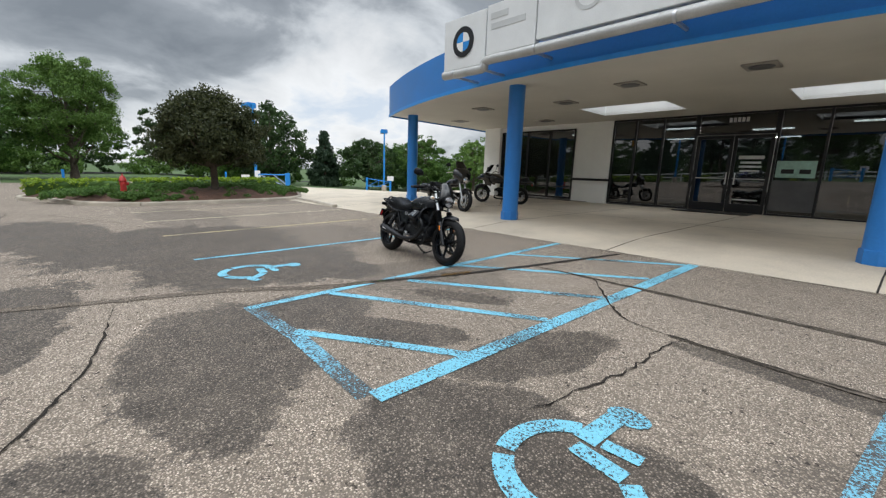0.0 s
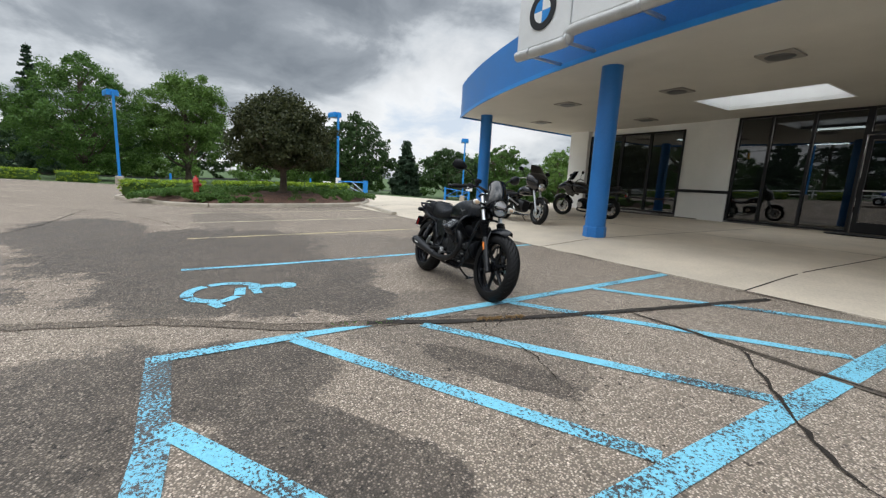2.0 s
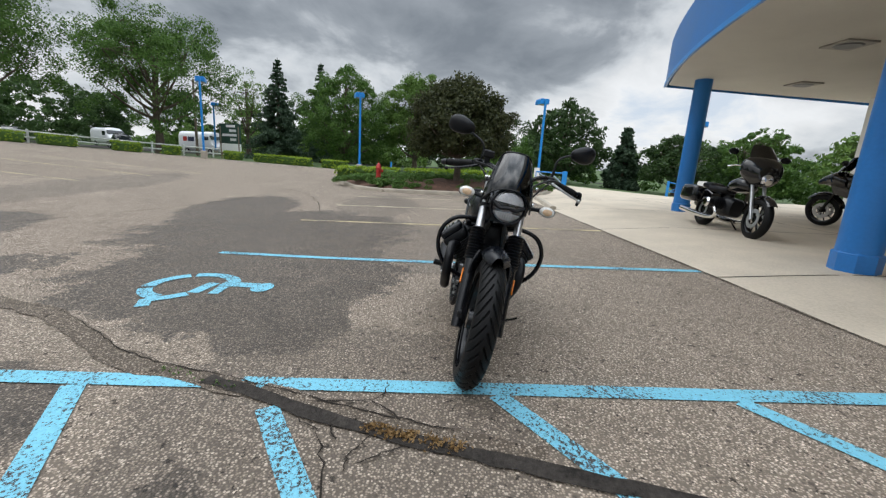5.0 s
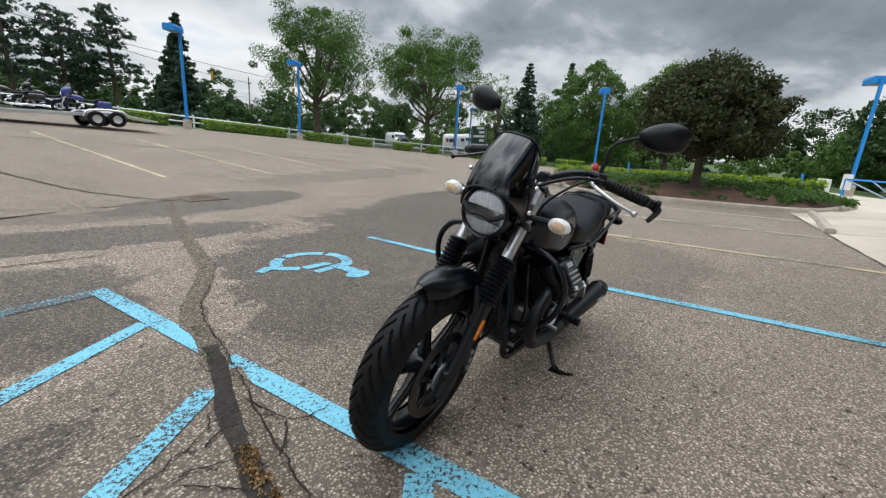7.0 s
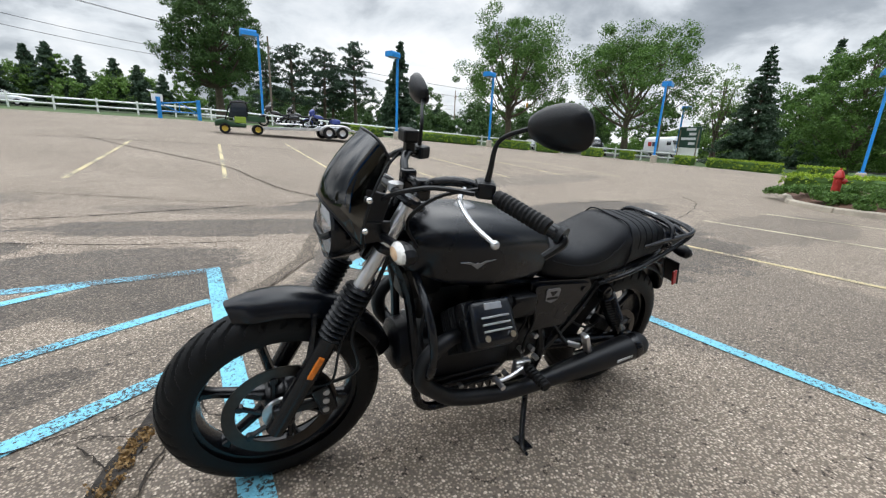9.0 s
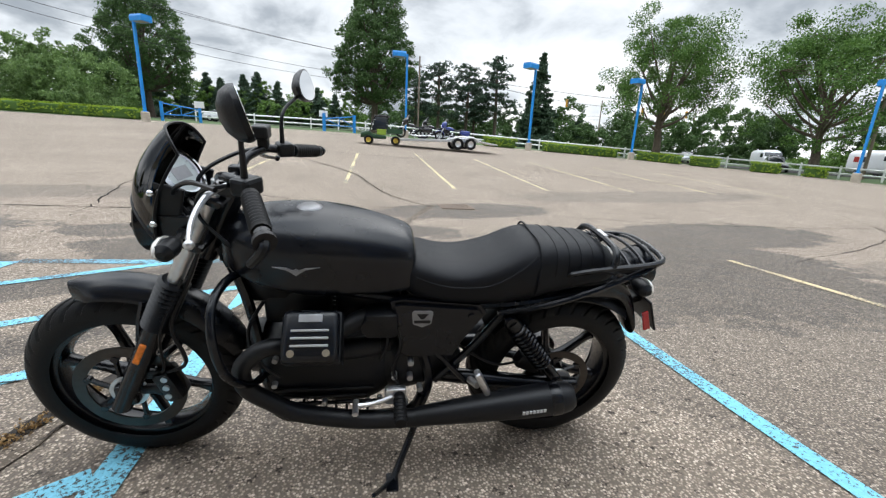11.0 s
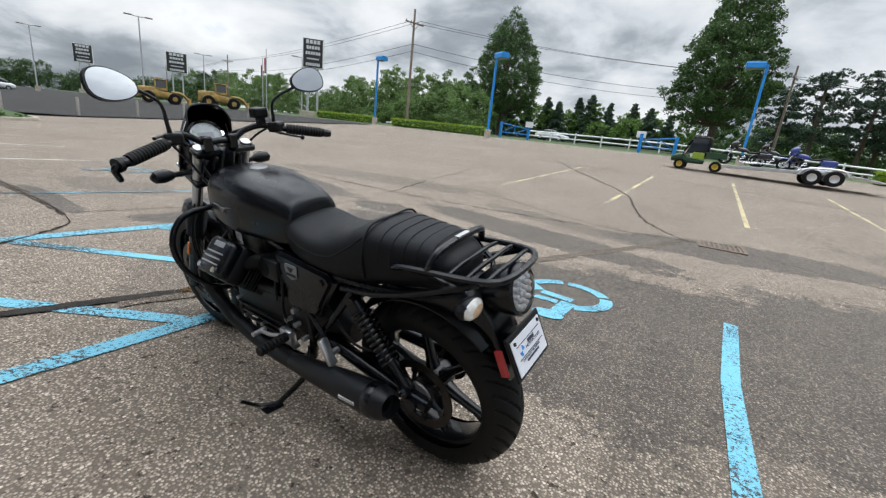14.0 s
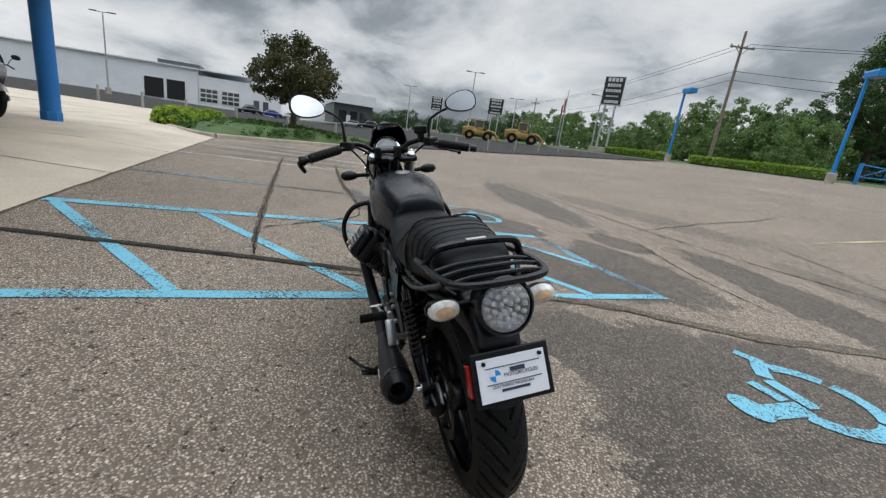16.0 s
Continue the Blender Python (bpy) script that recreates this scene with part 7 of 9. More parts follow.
kerb([(-12.4, 5.75), (-10.6, 5.6), (-8.4, 5.35)], "broken end of a concrete kerb", 0.16, 0.09)


def bed_z(x, y):
    f = max(abs(x + 16.3) / 4.2, abs(y - 2.6) / 4.9)
    return g(x, y) + 0.08 + 0.38 * (1 - min(f, 1.0) ** 4)


def plants(name, spots, per, size, leaf, label, category, kind="stuff", seed=4):
    rnd = np.random.RandomState(seed)
    cs = np.array([s[:3] for s in spots])
    rad = np.array([s[3] for s in spots])
    ob = quads(name, leaf_cloud(rnd, cs, rad, per, size), leaf, None)
    return tagged(ob, label, category, kind=kind)


rd = random.Random(9)
spots = []
while len(spots) < 760:
    x, y = rd.uniform(-19.6, -12.4), rd.uniform(-1.8, 7.0)
    if abs((x + 16.1) / 3.85) ** 3 + abs((y - 2.6) / 4.5) ** 3 < 1 and x - y < -13.1 and not (x > -14.8 and 2.2 < y < 4.3 and rd.random() < 0.9):
        spots.append((x, y, bed_z(x, y) + 0.01, rd.uniform(0.10, 0.20)))
for _ in range(46):
    x, y = rd.uniform(-13.15, -12.8), rd.uniform(-0.15, 0.85)
    if x - y < -13.0:
        spots.append((x, y, g(x, y) + 0.34 + rd.uniform(-0.04, 0.04), rd.uniform(0.10, 0.17)))
plants("ground_cover", spots, 130, 0.03, M["leaf_green"], "low spreading green ground cover in the bed", "ground cover")


def hedge(a, b, w, h, seed, label="clipped low green hedge", leaf="hedge", lift=0.0):
    """A clipped hedge: a darker solid core under a coat of many leaves."""
    rnd = np.random.RandomState(seed)
    (x0, y0), (x1, y1) = a, b
    L = math.hypot(x1 - x0, y1 - y0)
    ang = math.degrees(math.atan2(y1 - y0, x1 - x0))
    mx, my = (x0 + x1) / 2, (y0 + y1) / 2
    slope = math.degrees(math.atan2(g(x1, y1) - g(x0, y0), L))
    t = thing("hedge", pose(mx, my, (g(x0, y0) + g(x1, y1)) / 2 + lift, 0, -slope, ang), label, "hedge")
    bm = bm_new()
    box(bm, (0, 0, h * 0.45), (L * 0.97, w * 0.8, h * 0.85), min(0.12, h * 0.2), seg=3)
    part("twig_core", bm, M["leaf_green"], t, "darker core under the leaves")
    n = int(L * w * 80 + 60)
    cs = np.stack([rnd.uniform(-L / 2, L / 2, n), rnd.uniform(-w / 2, w / 2, n), rnd.uniform(0.12 * h, h, n)], 1)
    k = rnd.randint(0, 3, n)
    cs[k == 0, 2] = h * rnd.uniform(0.9, 1.0, (k == 0).sum())
    cs[k == 1, 1] = np.sign(cs[k == 1, 1]) * w / 2 * 0.96
    quads("foliage", leaf_cloud(rnd, cs, np.full(n, 0.09), 20, 0.036), M[leaf], t)
    return t


for i, (ya, yb) in enumerate(((-2.3, 0.6), (0.95, 2.3), (2.4, 3.35), (3.5, 4.7), (4.85, 6.9))):
    hedge((-17.9, ya), (-17.7, yb), 0.9, 0.66, 1 + i, lift=0.08)
for i, (a, b) in enumerate((((-37.6, -8.5), (-37.6, -6.1)), ((-37.6, -14.8), (-37.6, -9.5)), ((-37.6, -17.5), (-37.6, -16.0)),
                            ((-24.6, -30.6), (-17.1, -30.6)), ((-14.5, -30.6), (-11.7, -30.8)), ((-26.2, -29.9), (-29.0, -27.5)), ((-29.4, -27.1), (-31.1, -25.6)), ((-32.7, -24.2), (-34.2, -22.9)), ((-35.4, -21.9), (-36.4, -21.0)), ((14.5, -31.5), (26.0, -32.5)), ((28.5, -32.6), (38.0, -33.2)))):
    hedge(a, b, 1.0, 0.8, 20 + i)

full_tree("bronze_maple", -13.95, 3.13, 4.08, 3.62, M["leaf_purple"], 3, "bronze-leaved maple tree with a round crown", "dome", 0.35, 42000, 0.05, 0.12, 560)
broadleaf("shade_tree", -48.5, -0.4, 11.2, 10.6, M["leaf_light"], 5, "large green shade tree with a ragged crown", 0.12, 60000, 0.085, 15, lobe=0.19, gaps=0.12)
full_tree("shade_tree", -46.3, 17.1, 9.2, 8.5, M["leaf_dark"], 6, "dark green leafy shade tree", "ovate", 0.12, 14000, 0.16)
conifer("pine_tree", -47.8, 24.7, 7.4, 5.5, M["needle"], 7, "dark green conical pine tree")
broadleaf("shade_tree", -44.0, 29.0, 6.5, 8, M["leaf_dark"], 8, "dark green bushy tree", 0.1, 9000, 0.17)
broadleaf("shade_tree", -40.0, 34.5, 7.4, 7, M["leaf_green"], 9, "green bushy tree beyond the drive", 0.1, 9000, 0.16, gaps=0.2)
broadleaf("shade_tree", -33.0, 38.0, 7.2, 6, M["leaf_light"], 10, "light green open-crowned tree", 0.2, 2600, 0.2, gaps=0.3)
broadleaf("shade_tree", -27.5, 37.0, 7.0, 5, M["leaf_light"], 11, "light green open-crowned tree", 0.2, 2200, 0.2, gaps=0.3)
broadleaf("shade_tree", -17.5, 27.0, 6.4, 4.5, M["leaf_light"], 12, "light green tree beside the showroom", 0.15, 3000, 0.18)
conifer("spruce_tree", -54.1, -18.7, 12.8, 9.0, M["needle"], 13, "tall dark spruce tree", size=0.15, top=1.05)
conifer("spruce_tree", -57.0, -14.0, 13.2, 5.2, M["needle"], 14, "tall dark spruce tree", size=0.15, top=1.05)
full_tree("shade_tree", -46.3, -8.3, 11.0, 10.0, M["leaf_green"], 15, "dense green maple tree", "ovate", 0.10, 60000, 0.085)
broadleaf("shade_tree", -57.0, -24.0, 11.5, 8, M["leaf_light"], 16, "thin light green tree with bare twigs", 0.2, 4500, 0.10, gaps=0.45)
broadleaf("locust_tree", -31.9, -34.5, 14.4, 14.2, M["leaf_green"], 17, "tall airy locust tree", 0.22, 46000, 0.085, 18, lobe=0.185, gaps=0.25)
broadleaf("locust_tree", -43.9, -27.6, 15.0, 16.5, M["leaf_green"], 18, "broad green locust tree", 0.2, 50000, 0.095, 18, lobe=0.20, gaps=0.2)
full_tree("oak_tree", -3.4, -50.7, 19.0, 9.8, M["leaf_oak"], 19, "tall dense dark green oak tree", "cone", 0.2, 70000, 0.105, 0.13, 700)
full_tree("oak_tree", 25.8, -60.4, 18.6, 11.5, M["leaf_oak"], 20, "tall dense dark green oak tree", "cone", 0.2, 60000, 0.11, 0.13, 700)
for i, (x, y, h, w, bare) in enumerate(((-14.6, -66, 12.3, 8.5, 0.3), (-19.8, -67.5, 12.8, 8.5, 0.3), (-24.6, -65.8, 14.6, 8.0, 0.34), (-11.2, -70, 10.5, 6.5, 0.25), (-22.0, -70.5, 11.0, 7.0, 0.3))):
    pine("pine_tree", x, y, h, w, M["needle_blue"], 30 + i, "open-branched dark pine tree with level limbs", bare)
# lighter needles for the far spruces: distance haze is put into their colour
M["needle_hazed"] = leaf_mat("spruce needles lightened for haze", (0.045, 0.085, 0.055), (0.13, 0.19, 0.125), 0.35)
conifer("spruce_tree", -25.2, -50.0, 12.4, 6.6, M["needle"], 36, "broad-based dark spruce tree", top=1.0)
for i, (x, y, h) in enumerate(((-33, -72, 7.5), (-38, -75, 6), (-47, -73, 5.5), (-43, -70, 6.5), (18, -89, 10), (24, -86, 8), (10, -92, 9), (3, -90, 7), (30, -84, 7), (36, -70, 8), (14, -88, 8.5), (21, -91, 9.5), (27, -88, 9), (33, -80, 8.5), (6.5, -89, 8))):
    conifer("spruce_tree", x, y, h, h * (0.6 if i < 4 else 0.72), M["needle" if i < 4 else "needle_hazed"], 40 + i, "dark green spruce tree behind the fence")


def woods(name, spots, leaf, label, seed, per=52, size=0.18):
    """A far belt of woods, leaves in crowds over bushy crowns."""
    rnd = np.random.RandomState(seed)
    cs, rad = [], []
    for x, y, h, w in spots:
        n = int(16 + h * w * 0.9)
        d = rnd.normal(size=(n, 3))
        d /= np.linalg.norm(d, axis=1)[:, None]
        p = np.array([x, y, g(x, y) + h * 0.5]) + d * np.array([w / 2, w / 2, h * 0.5]) * rnd.uniform(0.5, 1.0, (n, 1)) ** 0.5
        p[:, 2] = np.maximum(p[:, 2], g(x, y) + 0.1)
        cs.append(p)
        rad.append(np.full(n, 0.11 * w) * rnd.uniform(0.6, 1.3, n))
    return tagged(quads(name, leaf_cloud(rnd, np.concatenate(cs), np.concatenate(rad), per, size), leaf, None), label, "woods", kind="stuff")


def belt(a, b, n, h, w, seed, jitter=6.0):
    r = random.Random(seed)
    return [(a[0] + (b[0] - a[0]) * i / n + r.uniform(-2, 2), a[1] + (b[1] - a[1]) * i / n + r.uniform(-jitter, jitter), h * r.uniform(0.5, 1.4), w * r.uniform(0.55, 1.25)) for i in range(n + 1)]


woods("woods", belt((-66, -55), (-74, 20), 26, 7, 8, 1), M["leaf_dark"], "dark green belt of woods beyond the lot", 51)
woods("woods", belt((-62, 12), (-40, 48), 16, 5.5, 7, 2), M["leaf_green"], "green thicket beyond the driveway", 52)
woods("woods", belt((-64, -40), (-66, 10), 14, 3.2, 6, 3), M["leaf_light"], "light green undergrowth", 53)
woods("woods", belt((-80, -90), (0, -104), 26, 6.5, 9, 4), M["leaf_dark"], "dark tree line beyond the road", 54)
woods("woods", belt((24, -48), (52, -62), 16, 4.7, 5.5, 5, 3), M["leaf_pale"], "green thicket behind the hedge", 55, 95, 0.12)
woods("woods", belt((30, -60), (95, -90), 26, 8.4, 7.5, 6), M["leaf_pale"], "light green woods behind the signs", 56, 80, 0.14)
woods("woods", belt((60, -58), (150, -80), 24, 7.8, 8, 7), M["leaf_pale"], "green woods behind the machines", 57, 80, 0.14)
woods("woods", belt((0, -93), (42, -83), 22, 6.6, 6.5, 9, 4), M["leaf_light"], "dark mixed trees behind the fence", 59)
woods("woods", belt((-34, -74), (-8, -78), 12, 5.0, 5.5, 10, 3), M["leaf_oak"], "mixed trees beyond the road", 60)
woods("woods", belt((-36, -62), (-64, -50), 14, 6.5, 7, 11, 4), M["leaf_oak"], "dark green woods behind the road", 61)
woods("woods", belt((120, -70), (230, -30), 20, 7, 12, 8), M["leaf_dark"], "dark far tree line", 58)

# dry leaves and weeds caught in the seams
rnd = np.random.RandomState(77)
M["dry_leaf"] = leaf_mat("dry seed litter", (0.12, 0.065, 0.025), (0.32, 0.20, 0.08), 0.1)
cs = np.stack([0.36 + 0.12 * (t := rnd.uniform(0, 1, 150)) + rnd.normal(size=150) * 0.018, 2.16 + 0.38 * t + rnd.normal(size=150) * 0.02, np.zeros(150)], 1)
cs[:, 2] = [g(x, y) + 0.016 for x, y in cs[:, :2]]
tagged(quads("seed_litter", leaf_cloud(rnd, cs, np.full(150, 0.012), 5, 0.006), M["dry_leaf"], None), "dry orange-brown seed litter lying in the seam", "litter", kind="stuff")
cs = np.stack([-0.05 + 0.16 * (t := rnd.uniform(0, 1, 24)) + rnd.normal(size=24) * 0.015, 1.10 + 0.42 * t + rnd.normal(size=24) * 0.015, np.zeros(24)], 1)
cs[:, 2] = [g(x, y) + 0.018 for x, y in cs[:, :2]]
tagged(quads("weed", leaf_cloud(rnd, cs, np.full(24, 0.009), 4, 0.005), M["leaf_green"], None), "tiny green weeds growing in the seam", "weeds", kind="stuff")


# ---- parked motorcycles, vehicles and the surroundings ----
M["paint_black"] = surf("gloss black paint", (0.008, 0.008, 0.009), 0.12, var=0.05, coat=0.6)
M["paint_grey"] = surf("silver grey paint", (0.36, 0.37, 0.38), 0.3, var=0.06, metal=0.3)
M["paint_bluebike"] = surf("deep blue paint", (0.03, 0.05, 0.22), 0.2, var=0.08, coat=0.5)
M["paint_white"] = surf("white vehicle paint", (0.74, 0.75, 0.76), 0.25, var=0.03, coat=0.4)
M["utv_lime"] = surf("yellow-green plastic", (0.22, 0.32, 0.03), 0.45, var=0.1)
M["utv_green"] = surf("utility green plastic", (0.012, 0.050, 0.018), 0.45, var=0.1)
M["utv_yellow"] = surf("yellow vinyl", (0.48, 0.34, 0.04), 0.5, var=0.1)
M["digger"] = surf("construction yellow paint", (0.40, 0.26, 0.075), 0.6, var=0.5, scale=2)
M["digger_dark"] = surf("greasy dark steel", (0.03, 0.03, 0.032), 0.6, var=0.2)
M["car_glass"] = surf("dark vehicle glass", (0.02, 0.025, 0.03), 0.06, var=0.05, coat=0.5, rvar=0.02)
M["sign_black"] = surf("black sign face", (0.022, 0.022, 0.026), 0.4, var=0.1)
M["sign_letter"] = surf("pale sign lettering", (0.66, 0.66, 0.68), 0.4, var=0.05)
M["roofing"] = surf("grey cladding", (0.085, 0.09, 0.095), 0.5, var=0.12)
M["far_white"] = surf("white metal cladding", (0.84, 0.86, 0.88), 0.55, var=0.05, scale=0.3)
M["bay_shade"] = surf("painted bay shade", (0.015, 0.015, 0.016), 0.8, var=0.2)
M["amber"] = surf("signal yellow", (0.65, 0.34, 0.02), 0.5, var=0.1)
M["sign_green"] = surf("dark green sign board", (0.018, 0.055, 0.04), 0.5, var=0.12)
M["tube_glow"] = glow("strip light tube", (1.0, 0.98, 0.94), 14.0)
M["desk_wood"] = surf("brown desk wood", (0.22, 0.11, 0.05), 0.4, var=0.2, scale=3)
M["flag_red"] = surf("faded red cloth", (0.42, 0.08, 0.08), 0.9, var=0.15)


def simple_wheel(b, name, c, R, w, rimkey="alloy_black", disc=True):
    me = tyre(R, w, R * 0.72, 96, 15, 0.003)
    me.materials.append(M["rubber"])
    o = new(name, me)
    o.parent = b
    o.matrix_basis = pose(*c)
    bm = bm_new()
    rim = R * 0.72
    spin(bm, [(rim + 0.012, -w * 0.36), (rim - 0.016, -w * 0.25), (rim - 0.016, w * 0.25), (rim + 0.012, w * 0.36), (rim, 0)], 40, "Y", c, True)
    spin(bm, [(0.0, -0.05), (0.045, -0.05), (0.045, 0.05), (0.0, 0.05)], 16, "Y", c)
    for i in range(10):
        a = 2 * math.pi * i / 10
        rod(bm, (c[0] + 0.04 * math.cos(a), 0, c[2] + 0.04 * math.sin(a)), (c[0] + (rim - 0.01) * math.cos(a + 0.12), 0, c[2] + (rim - 0.01) * math.sin(a + 0.12)), 0.010, seg=6)
    part("rim", bm, M[rimkey], o, "", True)
    bpy.data.objects[o.children[0].name].matrix_basis = pose(-c[0], -c[1], -c[2])
    if disc:
        for y in (0.065, -0.065):
            bm = bm_new()
            spin(bm, [(0.09, y - 0.002), (0.15, y - 0.002), (0.15, y + 0.002), (0.09, y + 0.002)], 36, "Y", (0, 0, 0), True)
            part("brake_disc", bm, M["steel"], o, "bright brake disc", True)
    return o


def parked_bike(name, m, style, label, paint):
    b = thing(name, m, label, "motorcycle", "parked motorcycles")
    tour = style == "bagger"
    wb = 1.56 if tour else 1.5
    simple_wheel(b, "front_tyre", (wb, 0, 0.32), 0.32, 0.12)
    simple_wheel(b, "rear_tyre", (0, 0, 0.31), 0.31, 0.16)
    bm = bm_new()
    for sg in (1, -1):
        rod(bm, (wb, 0.09 * sg, 0.30), (wb - 0.33, 0.09 * sg, 0.95), 0.026, seg=14)
    part("fork", bm, M["steel"] if tour else M["alloy_black"], b, "fork legs", True)
    bm = bm_new()
    loops = []
    for k in range(13):
        a = radians(38 + 130 * k / 12)
        lp = [(wb + (0.365 - 0.04 * abs(u) ** 2.4) * math.cos(a), 0.075 * u, 0.32 + (0.365 - 0.04 * abs(u) ** 2.4) * math.sin(a)) for u in [-1 + j / 4 for j in range(9)]]
        loops.append(lp + [(x, y, z + 0.006) for x, y, z in reversed(lp)])
    rings(bm, loops)
    part("front_mudguard", bm, M[paint], b, "glossy front mudguard", True)
    bm = bm_new()
    loft(bm, [(0.95, 0.42, 0.10, 0.12, 0.14), (0.85, 0.43, 0.16, 0.15, 0.17), (0.65, 0.43, 0.17, 0.15, 0.18), (0.50, 0.42, 0.13, 0.12, 0.14)], 20, 3, 3.5)
    for sg in (1, -1):
        rod(bm, (0.75, 0.10 * sg, 0.46), (0.75, 0.40 * sg, 0.44), 0.085, 0.075, 16)
        for k in range(5):
            rod(bm, (0.75, (0.17 + 0.035 * k) * sg, 0.455), (0.75, (0.178 + 0.035 * k) * sg, 0.455), 0.105, seg=18)
    part("engine", bm, M["engine_black"], b, "dark flat-twin engine", True)
    for sg in (1, -1):
        bm = bm_new()
        rod(bm, (0.75, 0.40 * sg, 0.44), (0.75, 0.43 * sg, 0.44), 0.085, 0.06, 18)
        part("cylinder_cover", bm, M["chrome"] if tour else M["alu"], b, "polished cylinder cover", True)
        bm = bm_new()
        if tour:
            tube(bm, [(0.80, 0.30 * sg, 0.40), (0.90, 0.28 * sg, 0.28), (0.70, 0.24 * sg, 0.20), (0.2, 0.24 * sg, 0.20), (-0.45, 0.25 * sg, 0.24)], [0.025, 0.027, 0.032, 0.05, 0.05], 14)
        else:
            tube(bm, [(0.80, 0.30 * sg, 0.40), (0.88, 0.24 * sg, 0.25), (0.6, 0.16 * sg, 0.2), (0.3, 0.18 * sg, 0.3), (-0.2, 0.2 * sg, 0.45)], [0.022, 0.024, 0.028, 0.05, 0.055], 14)
        part("exhaust", bm, M["chrome"] if tour else M["muffler"], b, "long chrome exhaust" if tour else "black exhaust", True)
    bm = bm_new()
    if tour:
        loft(bm, [(1.15, 0.80, 0.05, 0.05, 0.05), (1.08, 0.80, 0.13, 0.12, 0.08), (0.90, 0.79, 0.16, 0.15, 0.10), (0.70, 0.77, 0.14, 0.11, 0.09), (0.55, 0.73, 0.07, 0.05, 0.05)], 28, 4, 2.6)
    else:
        loft(bm, [(1.22, 0.88, 0.06, 0.05, 0.05), (1.10, 0.90, 0.17, 0.15, 0.14), (0.90, 0.90, 0.19, 0.16, 0.18), (0.70, 0.86, 0.15, 0.12, 0.14), (0.58, 0.80, 0.08, 0.06, 0.06)], 28, 4, 2.8)
    part("fuel_tank", bm, M[paint], b, "glossy fuel tank", True)
    bm = bm_new()
    if tour:
        loft(bm, [(0.62, 0.70, 0.09, 0.05, 0.05), (0.45, 0.69, 0.17, 0.05, 0.05), (0.20, 0.70, 0.18, 0.06, 0.06), (0.10, 0.75, 0.14, 0.06, 0.08), (-0.18, 0.76, 0.12, 0.05, 0.06), (-0.28, 0.75, 0.06, 0.03, 0.03)], 24, 4, 2.8)
    else:
        loft(bm, [(0.64, 0.84, 0.08, 0.05, 0.05), (0.45, 0.83, 0.15, 0.05, 0.06), (0.15, 0.86, 0.16, 0.06, 0.07), (-0.15, 0.92, 0.13, 0.05, 0.08), (-0.30, 0.93, 0.08, 0.04, 0.05)], 24, 4, 2.8)
    part("seat", bm, M["vinyl"], b, "black two-person seat", True)
    bm = bm_new()
    if tour:
        loft(bm, [(0.18, 0.55, 0.08, 0.08, 0.10), (0.0, 0.62, 0.11, 0.08, 0.14), (-0.22, 0.58, 0.11, 0.10, 0.16), (-0.38, 0.45, 0.09, 0.08, 0.12)], 22, 4, 2.6)
    else:
        loft(bm, [(0.20, 0.70, 0.08, 0.06, 0.06), (-0.10, 0.80, 0.10, 0.06, 0.07), (-0.38, 0.82, 0.07, 0.04, 0.06), (-0.48, 0.76, 0.05, 0.03, 0.05)], 22, 4, 2.6)
    part("rear_bodywork", bm, M[paint], b, "glossy rear bodywork", True)
    # front fairing, screen and lamp
    bm = bm_new()
    if tour:
        loft(bm, [(1.12, 1.10, 0.26, 0.16, 0.22), (1.22, 1.09, 0.31, 0.19, 0.26), (1.34, 1.05, 0.25, 0.18, 0.24), (1.44, 1.00, 0.14, 0.12, 0.14)], 26, 4, 2.3)
    else:
        loft(bm, [(1.10, 0.92, 0.20, 0.10, 0.22), (1.28, 0.96, 0.20, 0.14, 0.20), (1.45, 0.95, 0.13, 0.10, 0.12), (1.62, 0.88, 0.07, 0.05, 0.04)], 26, 4, 2.4)
    part("fairing", bm, M[paint], b, "glossy front fairing", True)
    bm = bm_new()
    loops = []
    for k in range(8):
        f = k / 7
        hw = (0.22 if tour else 0.17) * (1 - 0.35 * f * f)
        lp = [(1.34 - 0.20 * f - 0.10 * abs(u) ** 2, hw * u, (1.18 if tour else 1.10) + 0.27 * f) for u in [-1 + j / 5 for j in range(11)]]
        loops.append(lp + [(x - 0.005, y, z) for x, y, z in reversed(lp)])
    rings(bm, loops)
    part("windscreen", bm, M["screen"], b, "dark tinted windscreen", True)
    bm = bm_new()
    spin(bm, [(0.0, 0.03), (0.05, 0.025), (0.085, 0.0), (0.088, -0.05)], 24, "X", (1.46 if tour else 1.52, 0, 0.92))
    part("headlight", bm, M["reflector"], b, "round bright headlight", True)
    bm = bm_new()
    tube(bm, [(1.0, -0.40, 1.06), (1.08, -0.25, 1.10), (1.15, -0.06, 1.02), (1.15, 0.06, 1.02), (1.08, 0.25, 1.10), (1.0, 0.40, 1.06)], 0.014, 8)
    part("handlebar", bm, M["chrome"] if tour else M["alloy_black"], b, "wide handlebar", True)
    for sg in (1, -1):
        bm = bm_new()
        tube(bm, [(1.06, 0.27 * sg, 1.10), (1.05, 0.32 * sg, 1.22), (1.04, 0.38 * sg, 1.28)], 0.008, 6)
        loops = [[(1.04 + x, 0.40 * sg + 0.075 * r * math.cos(q), 1.30 + 0.05 * r * math.sin(q)) for q in [2 * math.pi * i / 16 for i in range(16)]] for x, r in ((-0.012, 1.0), (0.01, 1.0), (0.03, 0.5))]
        rings(bm, loops)
        part("mirror", bm, M["black_plastic"], b, "black mirror", True)
